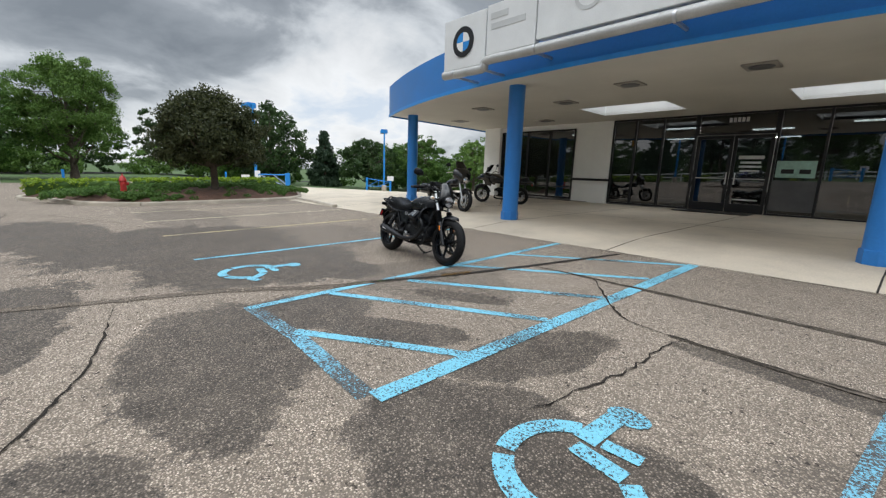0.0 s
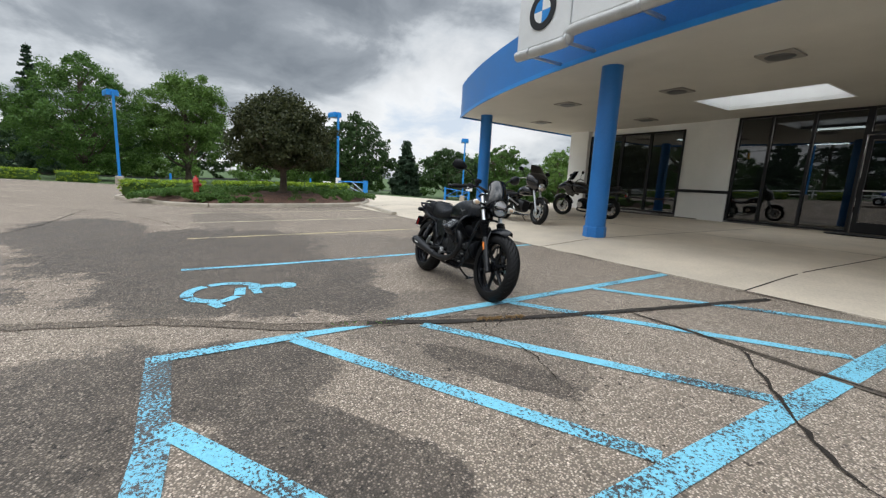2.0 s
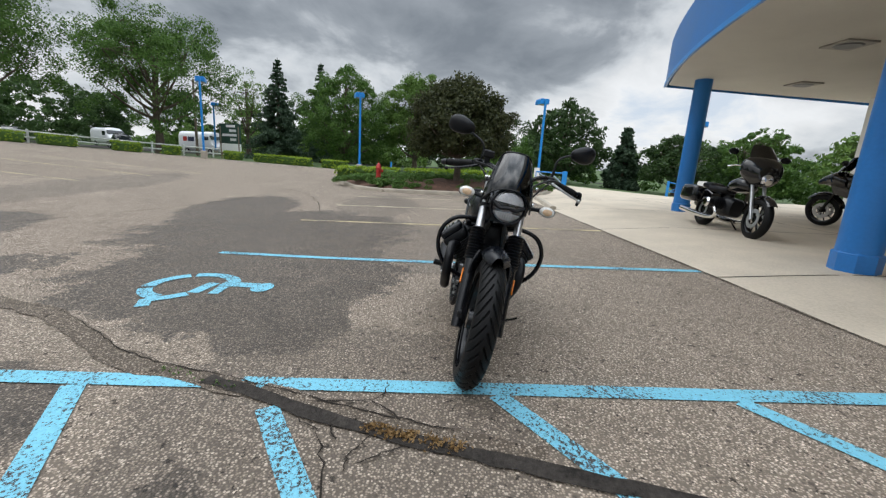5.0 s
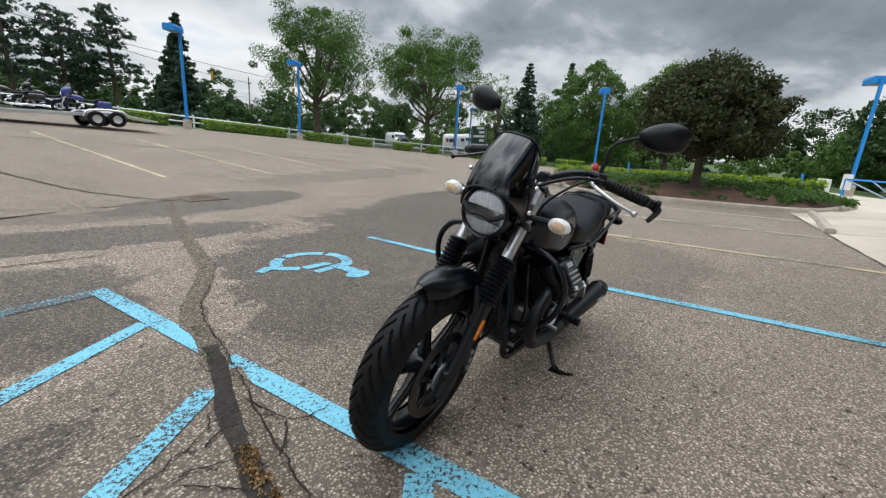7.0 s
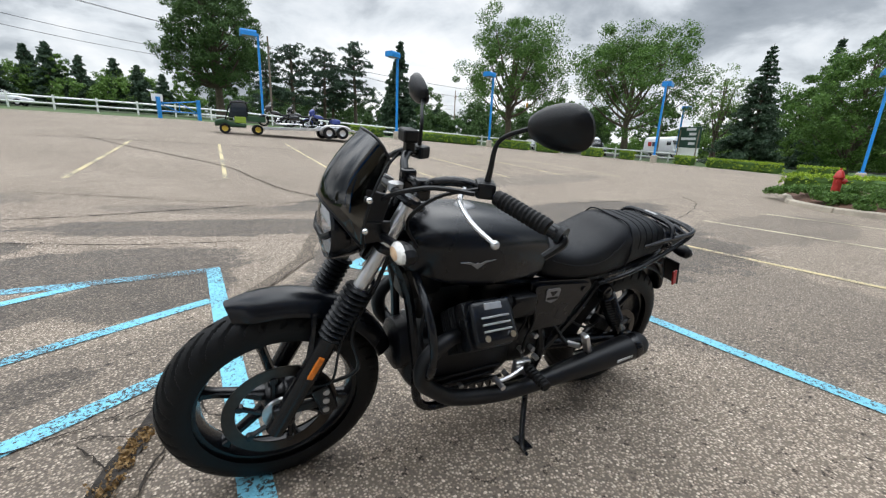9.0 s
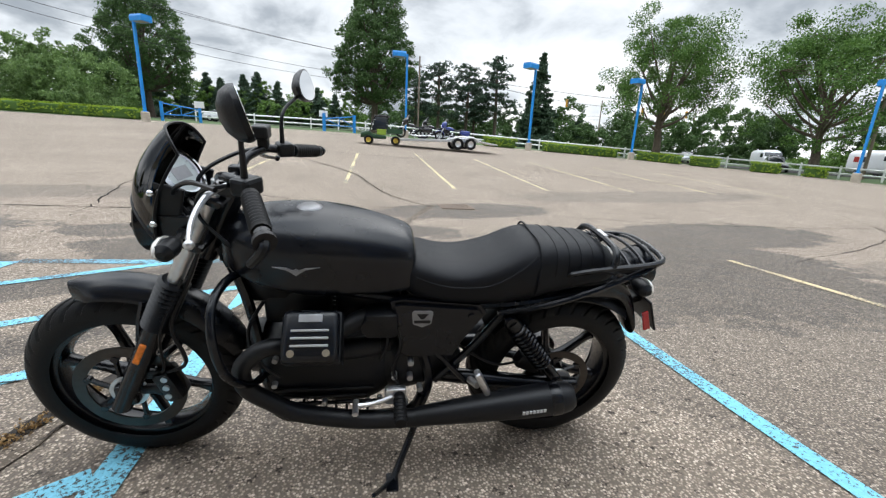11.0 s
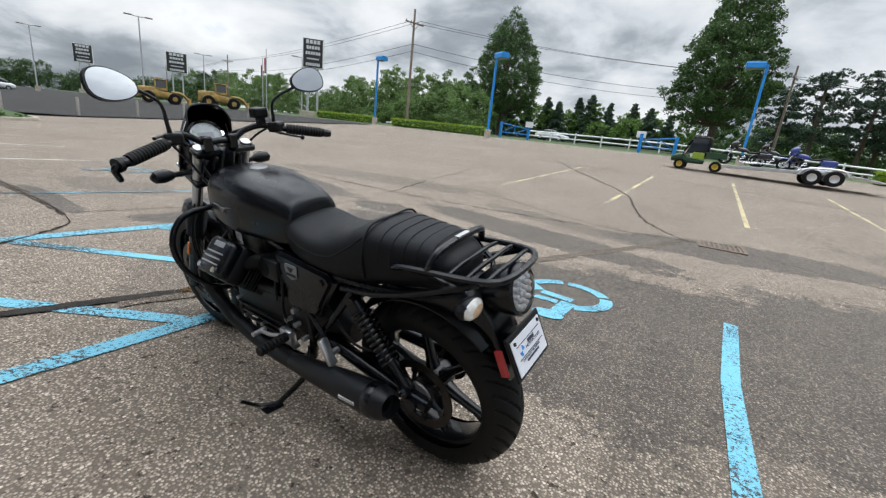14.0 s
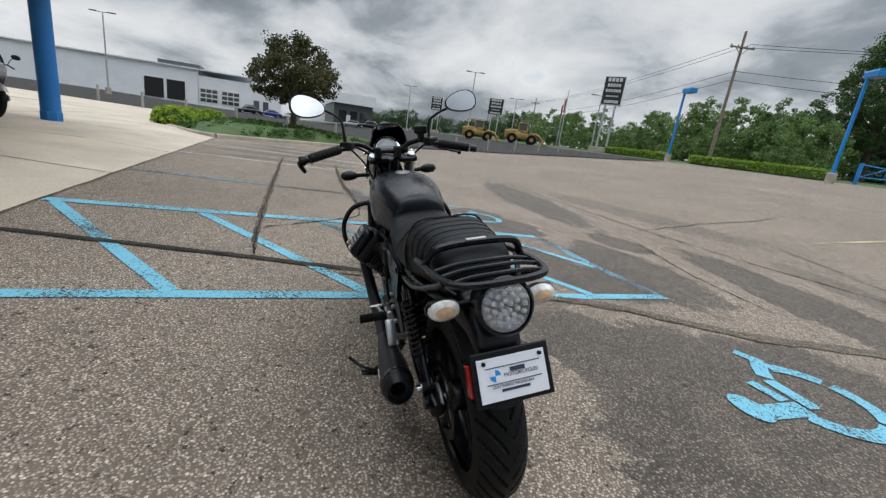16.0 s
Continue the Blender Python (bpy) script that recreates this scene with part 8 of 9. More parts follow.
        if tour:
            bm = bm_new()
            loft(bm, [(0.12, 0.56, 0.05, 0.12, 0.12, 0.27 * sg), (0.05, 0.56, 0.11, 0.15, 0.15, 0.27 * sg), (-0.35, 0.56, 0.12, 0.15, 0.15, 0.27 * sg), (-0.48, 0.56, 0.06, 0.10, 0.10, 0.27 * sg)], 22, 4, 4.0)
            part("pannier", bm, M[paint], b, "glossy hard pannier", True)
        else:
            bm = bm_new()
            plate(bm, [(1.2, 0.95), (1.35, 0.90), (1.28, 0.70), (1.05, 0.62), (1.0, 0.75)], 0.17 * sg - 0.006, 0.17 * sg + 0.006)
            part("side_cowl", bm, M[paint], b, "side cowl")
    bm = bm_new()
    rod(bm, (0.6, 0.14, 0.22), (0.62, 0.33, 0.02), 0.012, seg=8)
    part("side_stand", bm, M["alloy_black"], b, "side stand, folded down")
    bm = bm_new()
    box(bm, (-0.46, 0, 0.62 if tour else 0.72), (0.03, 0.12, 0.06), 0.01)
    part("tail_light", bm, M["red_lens"], b, "red tail light")
    return b


def stand_at(rear, front, lean=-8):
    a = math.degrees(math.atan2(front[1] - rear[1], front[0] - rear[0]))
    return pose(rear[0], rear[1], apron_z(*rear) - 0.01, lean, 0, a)


bagger = parked_bike("touring_motorcycle", stand_at((-5.92, 7.53), (-4.36, 7.30)), "bagger", "gloss black touring motorcycle with panniers on the apron", "paint_black")
parked_bike("adventure_motorcycle", stand_at((-4.93, 10.72), (-6.32, 10.32)), "tall", "black adventure motorcycle parked on the apron", "paint_black")
parked_bike("adventure_motorcycle", stand_at((9.9, 9.7), (8.9, 8.75)), "tall", "pale grey adventure motorcycle parked on the apron", "paint_grey")


def hydrant(x, y, z):
    t = thing("fire_hydrant", pose(x, y, z - 0.10, 0, 0, 20) @ Matrix.Scale(0.74, 4), "red fire hydrant standing in the planting bed", "fire hydrant")
    bm = bm_new()
    spin(bm, [(0.0, -0.2), (0.17, -0.2), (0.17, 0.03), (0.12, 0.05), (0.115, 0.50), (0.15, 0.52), (0.15, 0.56), (0.13, 0.60), (0.09, 0.72), (0.04, 0.77), (0.0, 0.77)], 24, "Z")
    part("barrel", bm, M["red"], t, "red hydrant barrel", True)
    bm = bm_new()
    rod(bm, (0, 0, 0.76), (0, 0, 0.84), 0.03, seg=5)
    part("operating_nut", bm, M["red"], t)
    for a in (0, 90, 180):
        bm = bm_new()
        d = Vector((math.cos(radians(a)), math.sin(radians(a)), 0))
        p = Vector((0, 0, 0.42))
        r = 0.085 if a == 90 else 0.06
        rod(bm, p + d * 0.1, p + d * 0.2, r, seg=14)
        rod(bm, p + d * 0.2, p + d * 0.24, 0.025, seg=5)
        part("hose_cap", bm, M["red"], t, "red hose cap", True)
    return t


hydrant(-13.3, 0.26, bed_z(-13.3, 0.26) + 0.13)


# ---- east: planted island, neighbouring lot and buildings ----
def point_in(x, y, poly):
    inside = False
    for (xa, ya), (xb, yb) in zip(poly, poly[1:] + poly[:1]):
        if (ya > y) != (yb > y) and x < xa + (y - ya) * (xb - xa) / (yb - ya):
            inside = not inside
    return inside


def east_z(x, y):
    f = min(1.0, max(abs(x - 19.3) / 6.2, abs(y - 2.9) / 5.2))
    return g(x, y) + 0.08 + 0.42 * math.sin((1 - f) * math.pi / 2) ** 1.2


M["leaf_bronze_green"] = leaf_mat("bronze-green leaves", (0.030, 0.036, 0.014), (0.115, 0.110, 0.045))
M["leaf_ivy"] = leaf_mat("ivy leaves", (0.020, 0.055, 0.010), (0.085, 0.17, 0.030), 0.2)
EAST = [(12.9, 5.3), (14.6, 3.6), (16.4, 2.0), (18.8, -0.2), (20.9, -2.3), (23.5, -3.0), (25.5, 0.0), (24.5, 4.5), (20.5, 7.6), (16.5, 7.6), (13.6, 6.3)]
island(EAST, M["grass"], "kerbed island of mown grass", 0.42)
kerb(EAST + [EAST[0]])
full_tree("island_tree", 19.4, 2.8, 4.7, 3.6, M["leaf_bronze_green"], 61, "small bronze-green tree on the grass island", "ovate", 0.36, 17000, 0.06, 0.17, 340, 0.7)
rb = random.Random(12)
spots = []
while len(spots) < 520:
    x, y = rb.uniform(13.5, 25), rb.uniform(-2.6, 7.2)
    if point_in(x, y, EAST):
        spots.append((x, y, east_z(x, y) + 0.03, rb.uniform(0.12, 0.26)))
plants("ground_cover", spots, 46, 0.045, M["leaf_ivy"], "low leafy green ground cover on the island", "ground cover", seed=14)


def shrub(x, y, r, h, seed):
    rnd = np.random.RandomState(seed)
    t = thing("shrub", pose(x, y, g(x, y) + 0.12), "clipped low yellow-green shrub", "shrub", "shrubs by the apron")
    d = rnd.normal(size=(150, 3))
    d /= np.linalg.norm(d, axis=1)[:, None]
    d[:, 2] = np.abs(d[:, 2])
    quads("foliage", leaf_cloud(rnd, d * np.array([r, r, h]) * 0.92, np.full(150, 0.12), 16, 0.05), M["hedge"], t)
    # solid core, darker than the leaves spread over it
    bm = bm_new()
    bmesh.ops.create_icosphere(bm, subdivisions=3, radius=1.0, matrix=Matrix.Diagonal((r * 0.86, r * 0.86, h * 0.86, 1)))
    part("twig_core", bm, M["leaf_dark"], t, "darker core under the leaves", True)
    return t


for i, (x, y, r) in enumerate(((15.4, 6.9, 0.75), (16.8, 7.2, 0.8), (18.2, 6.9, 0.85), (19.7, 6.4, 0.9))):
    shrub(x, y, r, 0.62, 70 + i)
bm = bm_new()
plate(bm, [(17.4, 0.45), (17.75, 0.45), (17.57, 0.72)], 6.05, 6.12)
tagged(part("yard_sign", bm, M["plastic_white"]), "small white three-cornered sign among the shrubs", "sign")

tagged(sheet("neighbour_lot", steps_to(26.5, 150, 4), steps_to(-30, 75, 4), lambda x, y: g(x, y) + 0.06, M["asphalt_dark"]), "dark fresh asphalt lot of the neighbouring dealer", "parking lot", kind="structure")
tagged(sheet("side_walk", steps_to(19.5, 30, 1.5), steps_to(7.4, 22, 1.5), lambda x, y: g(x, y) + 0.07, M["concrete"]), "pale concrete strip beside the lot", "pavement", kind="structure")


def bollard():
    t = thing("bollard", pose(0, 0, 0), "pale round concrete-filled bollard", "bollard", "bollards along the lot")
    bm = bm_new()
    spin(bm, [(0.0, -0.2), (0.07, -0.2), (0.07, 0.92), (0.05, 0.97), (0.0, 0.98)], 16, "Z")
    part("post", bm, M["vent"], t, "", True)
    return t


bo = bollard()
spots_b = [(31.9, 17.2), (30.4, 14.0), (29.2, 11.4), (28.2, 8.9), (27.2, 6.0), (26.8, 3.0), (26.6, 0.0), (26.6, -3.0), (26.8, -6.0), (27.2, -9.0), (27.8, -12.0), (28.6, -15.0), (29.6, -18.0), (30.8, -21.0)]
for i, (x, y) in enumerate(spots_b):
    m = pose(x, y, g(x, y) + 0.05)
    if i:
        copy_thing(bo, m)
    else:
        bo.matrix_basis = m


def service_building():
    b = thing("service_building", pose(108, 0, 0), "long white service building with dark open bays", "building")
    bm = bm_new()
    box(bm, (15, 41.5, 4.6), (30, 41, 8.6))
    part("wall", bm, M["far_white"], b, "white clad wall")
    bm = bm_new()
    box(bm, (15, 12.5, 4.2), (30, 17.2, 7.2))
    part("wall", bm, M["far_white"], b, "lower white clad wall")
    bm = bm_new()
    box(bm, (15, 36, 9.0), (31, 53, 0.25))
    part("roof", bm, M["far_white"], b, "flat white roof edge")
    bm = bm_new()
    box(bm, (5, 25, 9.6), (6, 8, 1.0), 0.1)
    part("roof_unit", bm, M["roofing"], b, "dark roof unit")
    # near-black panels on the wall stand in for shade inside the open bays
    for y0, y1, z1 in ((27.6, 31.1, 6.0), (23.6, 27.0, 6.0)):
        bm = bm_new()
        box(bm, (-0.05, (y0 + y1) / 2, (2.0 + z1) / 2), (0.12, y1 - y0, z1 - 2.0))
        part("bay_door", bm, M["bay_shade"], b, "dark panel painted as the shade in an open bay")
    for y0, y1 in ((17.0, 20.9), (12.6, 16.6)):
        bm = bm_new()
        box(bm, (-0.04, (y0 + y1) / 2, 3.8), (0.1, y1 - y0, 3.2))
        w = part("window", bm, M["plastic_white"], b, "white-framed garage window")
        for i in range(3):
            for j in range(3):
                bm = bm_new()
                ww = (y1 - y0 - 0.4) / 3
                box(bm, (-0.1, y0 + 0.2 + ww * (i + 0.5), 2.75 + 1.0 * j), (0.04, ww - 0.15, 0.72))
                part("pane", bm, M["car_glass"], w)
    for y in (7.2, 9.2):
        bm = bm_new()
        box(bm, (-0.05, y, 3.1), (0.1, 1.2, 2.2))
        part("door", bm, M["roofing"], b, "grey service door")
    return b


def car_showroom():
    b = thing("car_showroom", pose(106, -13, 0), "dark grey car showroom with a white upper band", "building")
    bm = bm_new()
    box(bm, (12, 0, 4.3), (24, 9.5, 4.6))
    part("wall", bm, M["roofing"], b, "dark grey wall")
    bm = bm_new()
    box(bm, (11.6, 0, 7.8), (25, 10.2, 2.4))
    part("fascia", bm, M["far_white"], b, "pale upper band")
    for y in (-2.6, 0.0, 2.6):
        bm = bm_new()
        box(bm, (-0.05, y, 3.7), (0.1, 1.9, 2.6))
        part("window", bm, M["car_glass"], b, "dark shop window")
    bm = bm_new()
    box(bm, (-0.08, 1.2, 3.2), (0.1, 1.0, 1.6))
    part("door", bm, M["plastic_white"], b, "white entrance door")
    return b


service_building()
car_showroom()


def pylon_sign(x, y, h, w, ph, label, turn):
    t = thing("pylon_sign", pose(x, y, g(x, y), 0, 0, turn), label, "sign")
    bm = bm_new()
    box(bm, (0, 0, 0.25), (2.4, 1.2, 0.8), 0.08)
    part("footing", bm, M["kerb"], t, "grey concrete footing")
    for sx in (-0.32, 0.32):
        bm = bm_new()
        box(bm, (sx * w * 0.75, 0, h * 0.35 + 0.4), (0.22, 0.22, h - ph - 0.3))
        p = part("post", bm, M["steel"], t, "grey steel post")
        p.data.transform(Matrix.Translation((0, 0, (h - ph) / 2 - h * 0.35)))
    bm = bm_new()
    box(bm, (0, 0, h - ph / 2), (w, 0.55, ph), 0.03)
    pn = part("panel", bm, M["plastic_white"], t, "white edged sign box")
    for sy in (1, -1):
        bm = bm_new()
        box(bm, (0, 0.285 * sy, h - ph / 2), (w - 0.16, 0.02, ph - 0.16))
        part("sign_face", bm, M["sign_black"], pn, "black sign face")
        for k, (ww, hh) in enumerate(((0.72, 0.13), (0.66, 0.11), (0.74, 0.10), (0.6, 0.05), (0.7, 0.10))):
            bm = bm_new()
            n = 4 + k
            for i in range(n):
                box(bm, ((-0.5 + (i + 0.5) / n) * w * ww, 0.30 * sy, h - ph * (0.12 + 0.19 * k)), (w * ww / n * 0.78, 0.012, ph * hh))
            part("lettering_bar", bm, M["sign_letter"], pn, "pale lettering bars")
    return t


pylon_sign(40.0, -34.0, 9.0, 2.4, 3.3, "tall black and white dealer sign on two posts", 40)
pylon_sign(86.3, -42.2, 9.0, 3.4, 3.6, "distant black dealer sign on two posts", 55)
pylon_sign(104.0, -34.0, 9.0, 3.0, 3.4, "small distant black dealer sign on posts", 60)


def area_light(x, y, h, turn, arms=2):
    t = thing("area_light", pose(x, y, g(x, y), 0, 0, turn), "tall pale steel lot light with flat heads", "street lamp")
    bm = bm_new()
    spin(bm, [(0.0, -0.3), (0.32, -0.3), (0.32, 0.8), (0.0, 0.8)], 16, "Z")
    part("foot", bm, M["kerb"], t, "concrete foot", True)
    bm = bm_new()
    rod(bm, (0, 0, 0.8), (0, 0, h), 0.10, 0.07, 12)
    part("pole", bm, M["steel"], t, "", True)
    for k in range(arms):
        a = 2 * math.pi * k / arms
        bm = bm_new()
        d = Vector((math.cos(a), math.sin(a), 0))
        rod(bm, (0, 0, h - 0.05), Vector((0, 0, h)) + d * 0.7, 0.04, seg=8)
        box(bm, Vector((0, 0, h + 0.02)) + d * 1.0, (0.8, 0.4, 0.10), 0.02, Matrix.Rotation(a, 4, "Z"))
        part("head", bm, M["vent"], t, "flat lamp head")
    return t


area_light(57.8, -23.3, 9.8, 70)
area_light(64.4, 24.0, 9.5, 80)
area_light(76.0, -41.4, 8.5, 60)
area_light(88.0, -22.0, 9.5, 70)
area_light(46.0, -37.5, 7.5, 60, 1)
for x, y in ((58.6, -40.6), (49.5, -34.5)):
    t = thing("flag_pole", pose(x, y, g(x, y)), "pale pole with a faded red and white banner", "flagpole")
    bm = bm_new()
    rod(bm, (0, 0, -0.1), (0, 0, 8.0), 0.07, 0.05, 10)
    part("pole", bm, M["steel"], t, "", True)
    bm = bm_new()
    vs = [[bm.verts.new((0.06 + 0.32 * u, 0.06 * math.sin(6 * u + 3 * v), 5.0 + 1.9 * v)) for u in [i / 6 for i in range(7)]] for v in [j / 6 for j in range(7)]]
    for j in range(6):
        for i in range(6):
            bm.faces.new((vs[j][i], vs[j][i + 1], vs[j + 1][i + 1], vs[j + 1][i]))
    bn = part("banner", bm, M["flag_red"], t, "faded red cloth banner", True)
    sm = bn.modifiers.new("thick", "SOLIDIFY")
    sm.thickness = 0.01


def loader(x, y, turn):
    t = thing("wheel_loader", pose(x, y, g(x, y) + 0.04, 0, 0, turn) @ Matrix.Scale(0.82, 4), "yellow wheel loader parked on dark asphalt", "wheel loader", "yellow machines")
    bm = bm_new()
    loft(bm, [(-3.2, 1.45, 0.95, 0.62, 0.7), (-3.1, 1.5, 1.1, 0.72, 0.8), (-1.2, 1.6, 1.1, 0.78, 0.7), (-0.9, 1.5, 0.9, 0.5, 0.6), (0.7, 1.3, 0.8, 0.5, 0.5), (0.8, 1.3, 0.5, 0.4, 0.4), (1.9, 1.3, 0.5, 0.6, 0.4)], 16, 2, 9)
    part("body", bm, M["digger"], t, "yellow engine cover and frame", True)
    bm = bm_new()
    box(bm, (-0.2, 0, 2.75), (1.5, 1.5, 1.4), 0.08)
    cb = part("cab", bm, M["car_glass"], t, "dark glazed cab")
    for sx in (-0.93, 0.53):
        for sy in (0.74, -0.74):
            bm = bm_new()
            box(bm, (sx, sy, 2.72), (0.13, 0.13, 1.5), 0.02)
            part("cab_post", bm, M["digger"], cb, "yellow cab post")
    bm = bm_new()
    box(bm, (-0.2, 0, 2.12), (1.62, 1.62, 0.35), 0.03)
    part("cab_base", bm, M["digger"], cb, "yellow cab base")
    bm = bm_new()
    rod(bm, (-1.9, 0.3, 2.2), (-1.9, 0.3, 3.0), 0.07, seg=10)
    part("exhaust_stack", bm, M["rubber"], t, "dark exhaust stack", True)
    bm = bm_new()
    box(bm, (-0.2, 0, 3.52), (1.7, 1.7, 0.14), 0.04)
    part("cab_roof", bm, M["digger"], cb, "yellow cab roof")
    bm = bm_new()
    for sy in (0.5, -0.5):
        tube(bm, [(1.2, sy, 1.9), (2.6, sy, 1.7), (3.5, sy, 0.7)], 0.16, 8)
    part("lift_arm", bm, M["digger"], t, "yellow lift arms", True)
    bm = bm_new()
    plate(bm, [(3.3, 0.2), (4.5, 0.15), (4.3, 0.3), (3.6, 0.45), (3.7, 1.3), (3.4, 1.2)], -1.4, 1.4)
    part("bucket", bm, M["digger"], t, "worn yellow bucket")
    for px in (-1.9, 1.5):
        for sy in (1, -1):
            bm = bm_new()
            spin(bm, [(0.35, sy * 0.85), (0.75, sy * 0.85), (0.85, sy * 0.95), (0.85, sy * 1.25), (0.75, sy * 1.35), (0.35, sy * 1.35)], 24, "Y", (px, 0, 0.85))
            w = part("tyre", bm, M["rubber"], t, "large worn tyre", True)
            bm = bm_new()
            spin(bm, [(0.0, sy * 1.28), (0.3, sy * 1.28), (0.37, sy * 1.36), (0.37, sy * 0.9)], 20, "Y", (px, 0, 0.85))
            part("rim", bm, M["digger"], w, "yellow wheel rim", True)
    return t


loader(50.6, -28.9, -118)
loader(57.4, -25.2, -112)


# ---- south and west: machines, vehicles, fences, poles ----
def utv():
    x, y = -2.45, -21.2
    t = thing("utility_vehicle", pose(x, y, g(x, y), 0, 0, -4) @ Matrix.Scale(0.84, 4), "dark green utility vehicle with a glazed cab and yellow wheels", "utility vehicle")
    bm = bm_new()
    loft(bm, [(1.55, 0.62, 0.50, 0.10, 0.18), (1.45, 0.66, 0.66, 0.16, 0.22), (0.95, 0.74, 0.70, 0.20, 0.28), (0.75, 0.62, 0.70, 0.12, 0.22), (0.0, 0.55, 0.70, 0.08, 0.16), (-0.2, 0.55, 0.66, 0.08, 0.14)], 20, 3, 4)
    part("body", bm, M["utv_green"], t, "green front bodywork", True)
    bm = bm_new()
    box(bm, (-0.80, 0, 0.80), (1.05, 1.45, 0.06), 0.01)
    for p, s in (((-0.80, 0.70, 0.95), (1.05, 0.05, 0.30)), ((-0.80, -0.70, 0.95), (1.05, 0.05, 0.30)), ((-1.30, 0, 0.95), (0.05, 1.40, 0.30)), ((-0.30, 0, 0.95), (0.05, 1.40, 0.30))):
        box(bm, p, s, 0.01)
    part("cargo_box", bm, M["utv_green"], t, "green cargo box")
    for sy in (0.34, -0.34):
        bm = bm_new()
        box(bm, (0.05, sy, 0.82), (0.5, 0.55, 0.14), 0.05, seg=3)
        box(bm, (-0.18, sy, 1.08), (0.13, 0.55, 0.42), 0.05, Matrix.Rotation(radians(-10), 4, "Y"), 3)
        part("seat", bm, M["vinyl"], t, "black vinyl seat", True)
        bm = bm_new()
        box(bm, (0.12, sy * 2.1, 0.86), (0.62, 0.03, 0.36), 0.012)
        part("side_panel", bm, M["utv_lime"], t, "yellow-green side panel")
    for sy in (0.66, -0.66):
        bm = bm_new()
        tube(bm, [(0.95, sy, 0.85), (0.55, sy * 0.95, 1.85), (-0.25, sy * 0.95, 1.88), (-0.28, sy, 0.85)], 0.03, 8)
        part("roll_frame", bm, M["alloy_black"], t, "black roll frame", True)
    bm = bm_new()
    box(bm, (0.12, 0, 1.92), (1.05, 1.35, 0.05), 0.02)
    part("canopy", bm, M["vent_dark"], t, "dark roof canopy")
    bm = bm_new()
    box(bm, (0.76, 0, 1.35), (0.02, 1.2, 0.85), 0, Matrix.Rotation(radians(-22), 4, "Y"))
    part("windscreen", bm, M["car_glass"], t, "dark windscreen")
    for sy in (0.66, -0.66):
        bm = bm_new()
        plate(bm, [(0.78, 1.0), (0.52, 1.84), (-0.22, 1.86), (-0.26, 1.0)], sy - 0.01, sy + 0.01)
        part("cab_window", bm, M["car_glass"], t, "dark cab side window")
    bm = bm_new()
    box(bm, (-0.27, 0, 1.42), (0.02, 1.25, 0.84))
    part("cab_window", bm, M["car_glass"], t, "dark cab rear window")
    for px in (1.0, -0.85):
        for sy in (1, -1):
            bm = bm_new()
            spin(bm, [(0.17, sy * 0.55), (0.28, sy * 0.55), (0.31, sy * 0.60), (0.31, sy * 0.76), (0.28, sy * 0.81), (0.17, sy * 0.81)], 24, "Y", (px, 0, 0.31))
            w = part("tyre", bm, M["rubber"], t, "knobbly black tyre", True)
            bm = bm_new()
            spin(bm, [(0.0, sy * 0.74), (0.12, sy * 0.74), (0.175, sy * 0.80), (0.175, sy * 0.58)], 20, "Y", (px, 0, 0.31))
            part("rim", bm, M["utv_yellow"], w, "yellow wheel rim", True)
    bm = bm_new()
    tube(bm, [(0.62, 0.33, 1.0), (0.5, 0.33, 1.12)], 0.02, 6, curve=False)
    spin(bm, [(0.16, -0.01), (0.18, 0.0), (0.16, 0.01)], 20, "X", (0.5, 0.33, 1.12))
    part("steering_wheel", bm, M["black_plastic"], t, "black steering wheel")
    return t


utv()


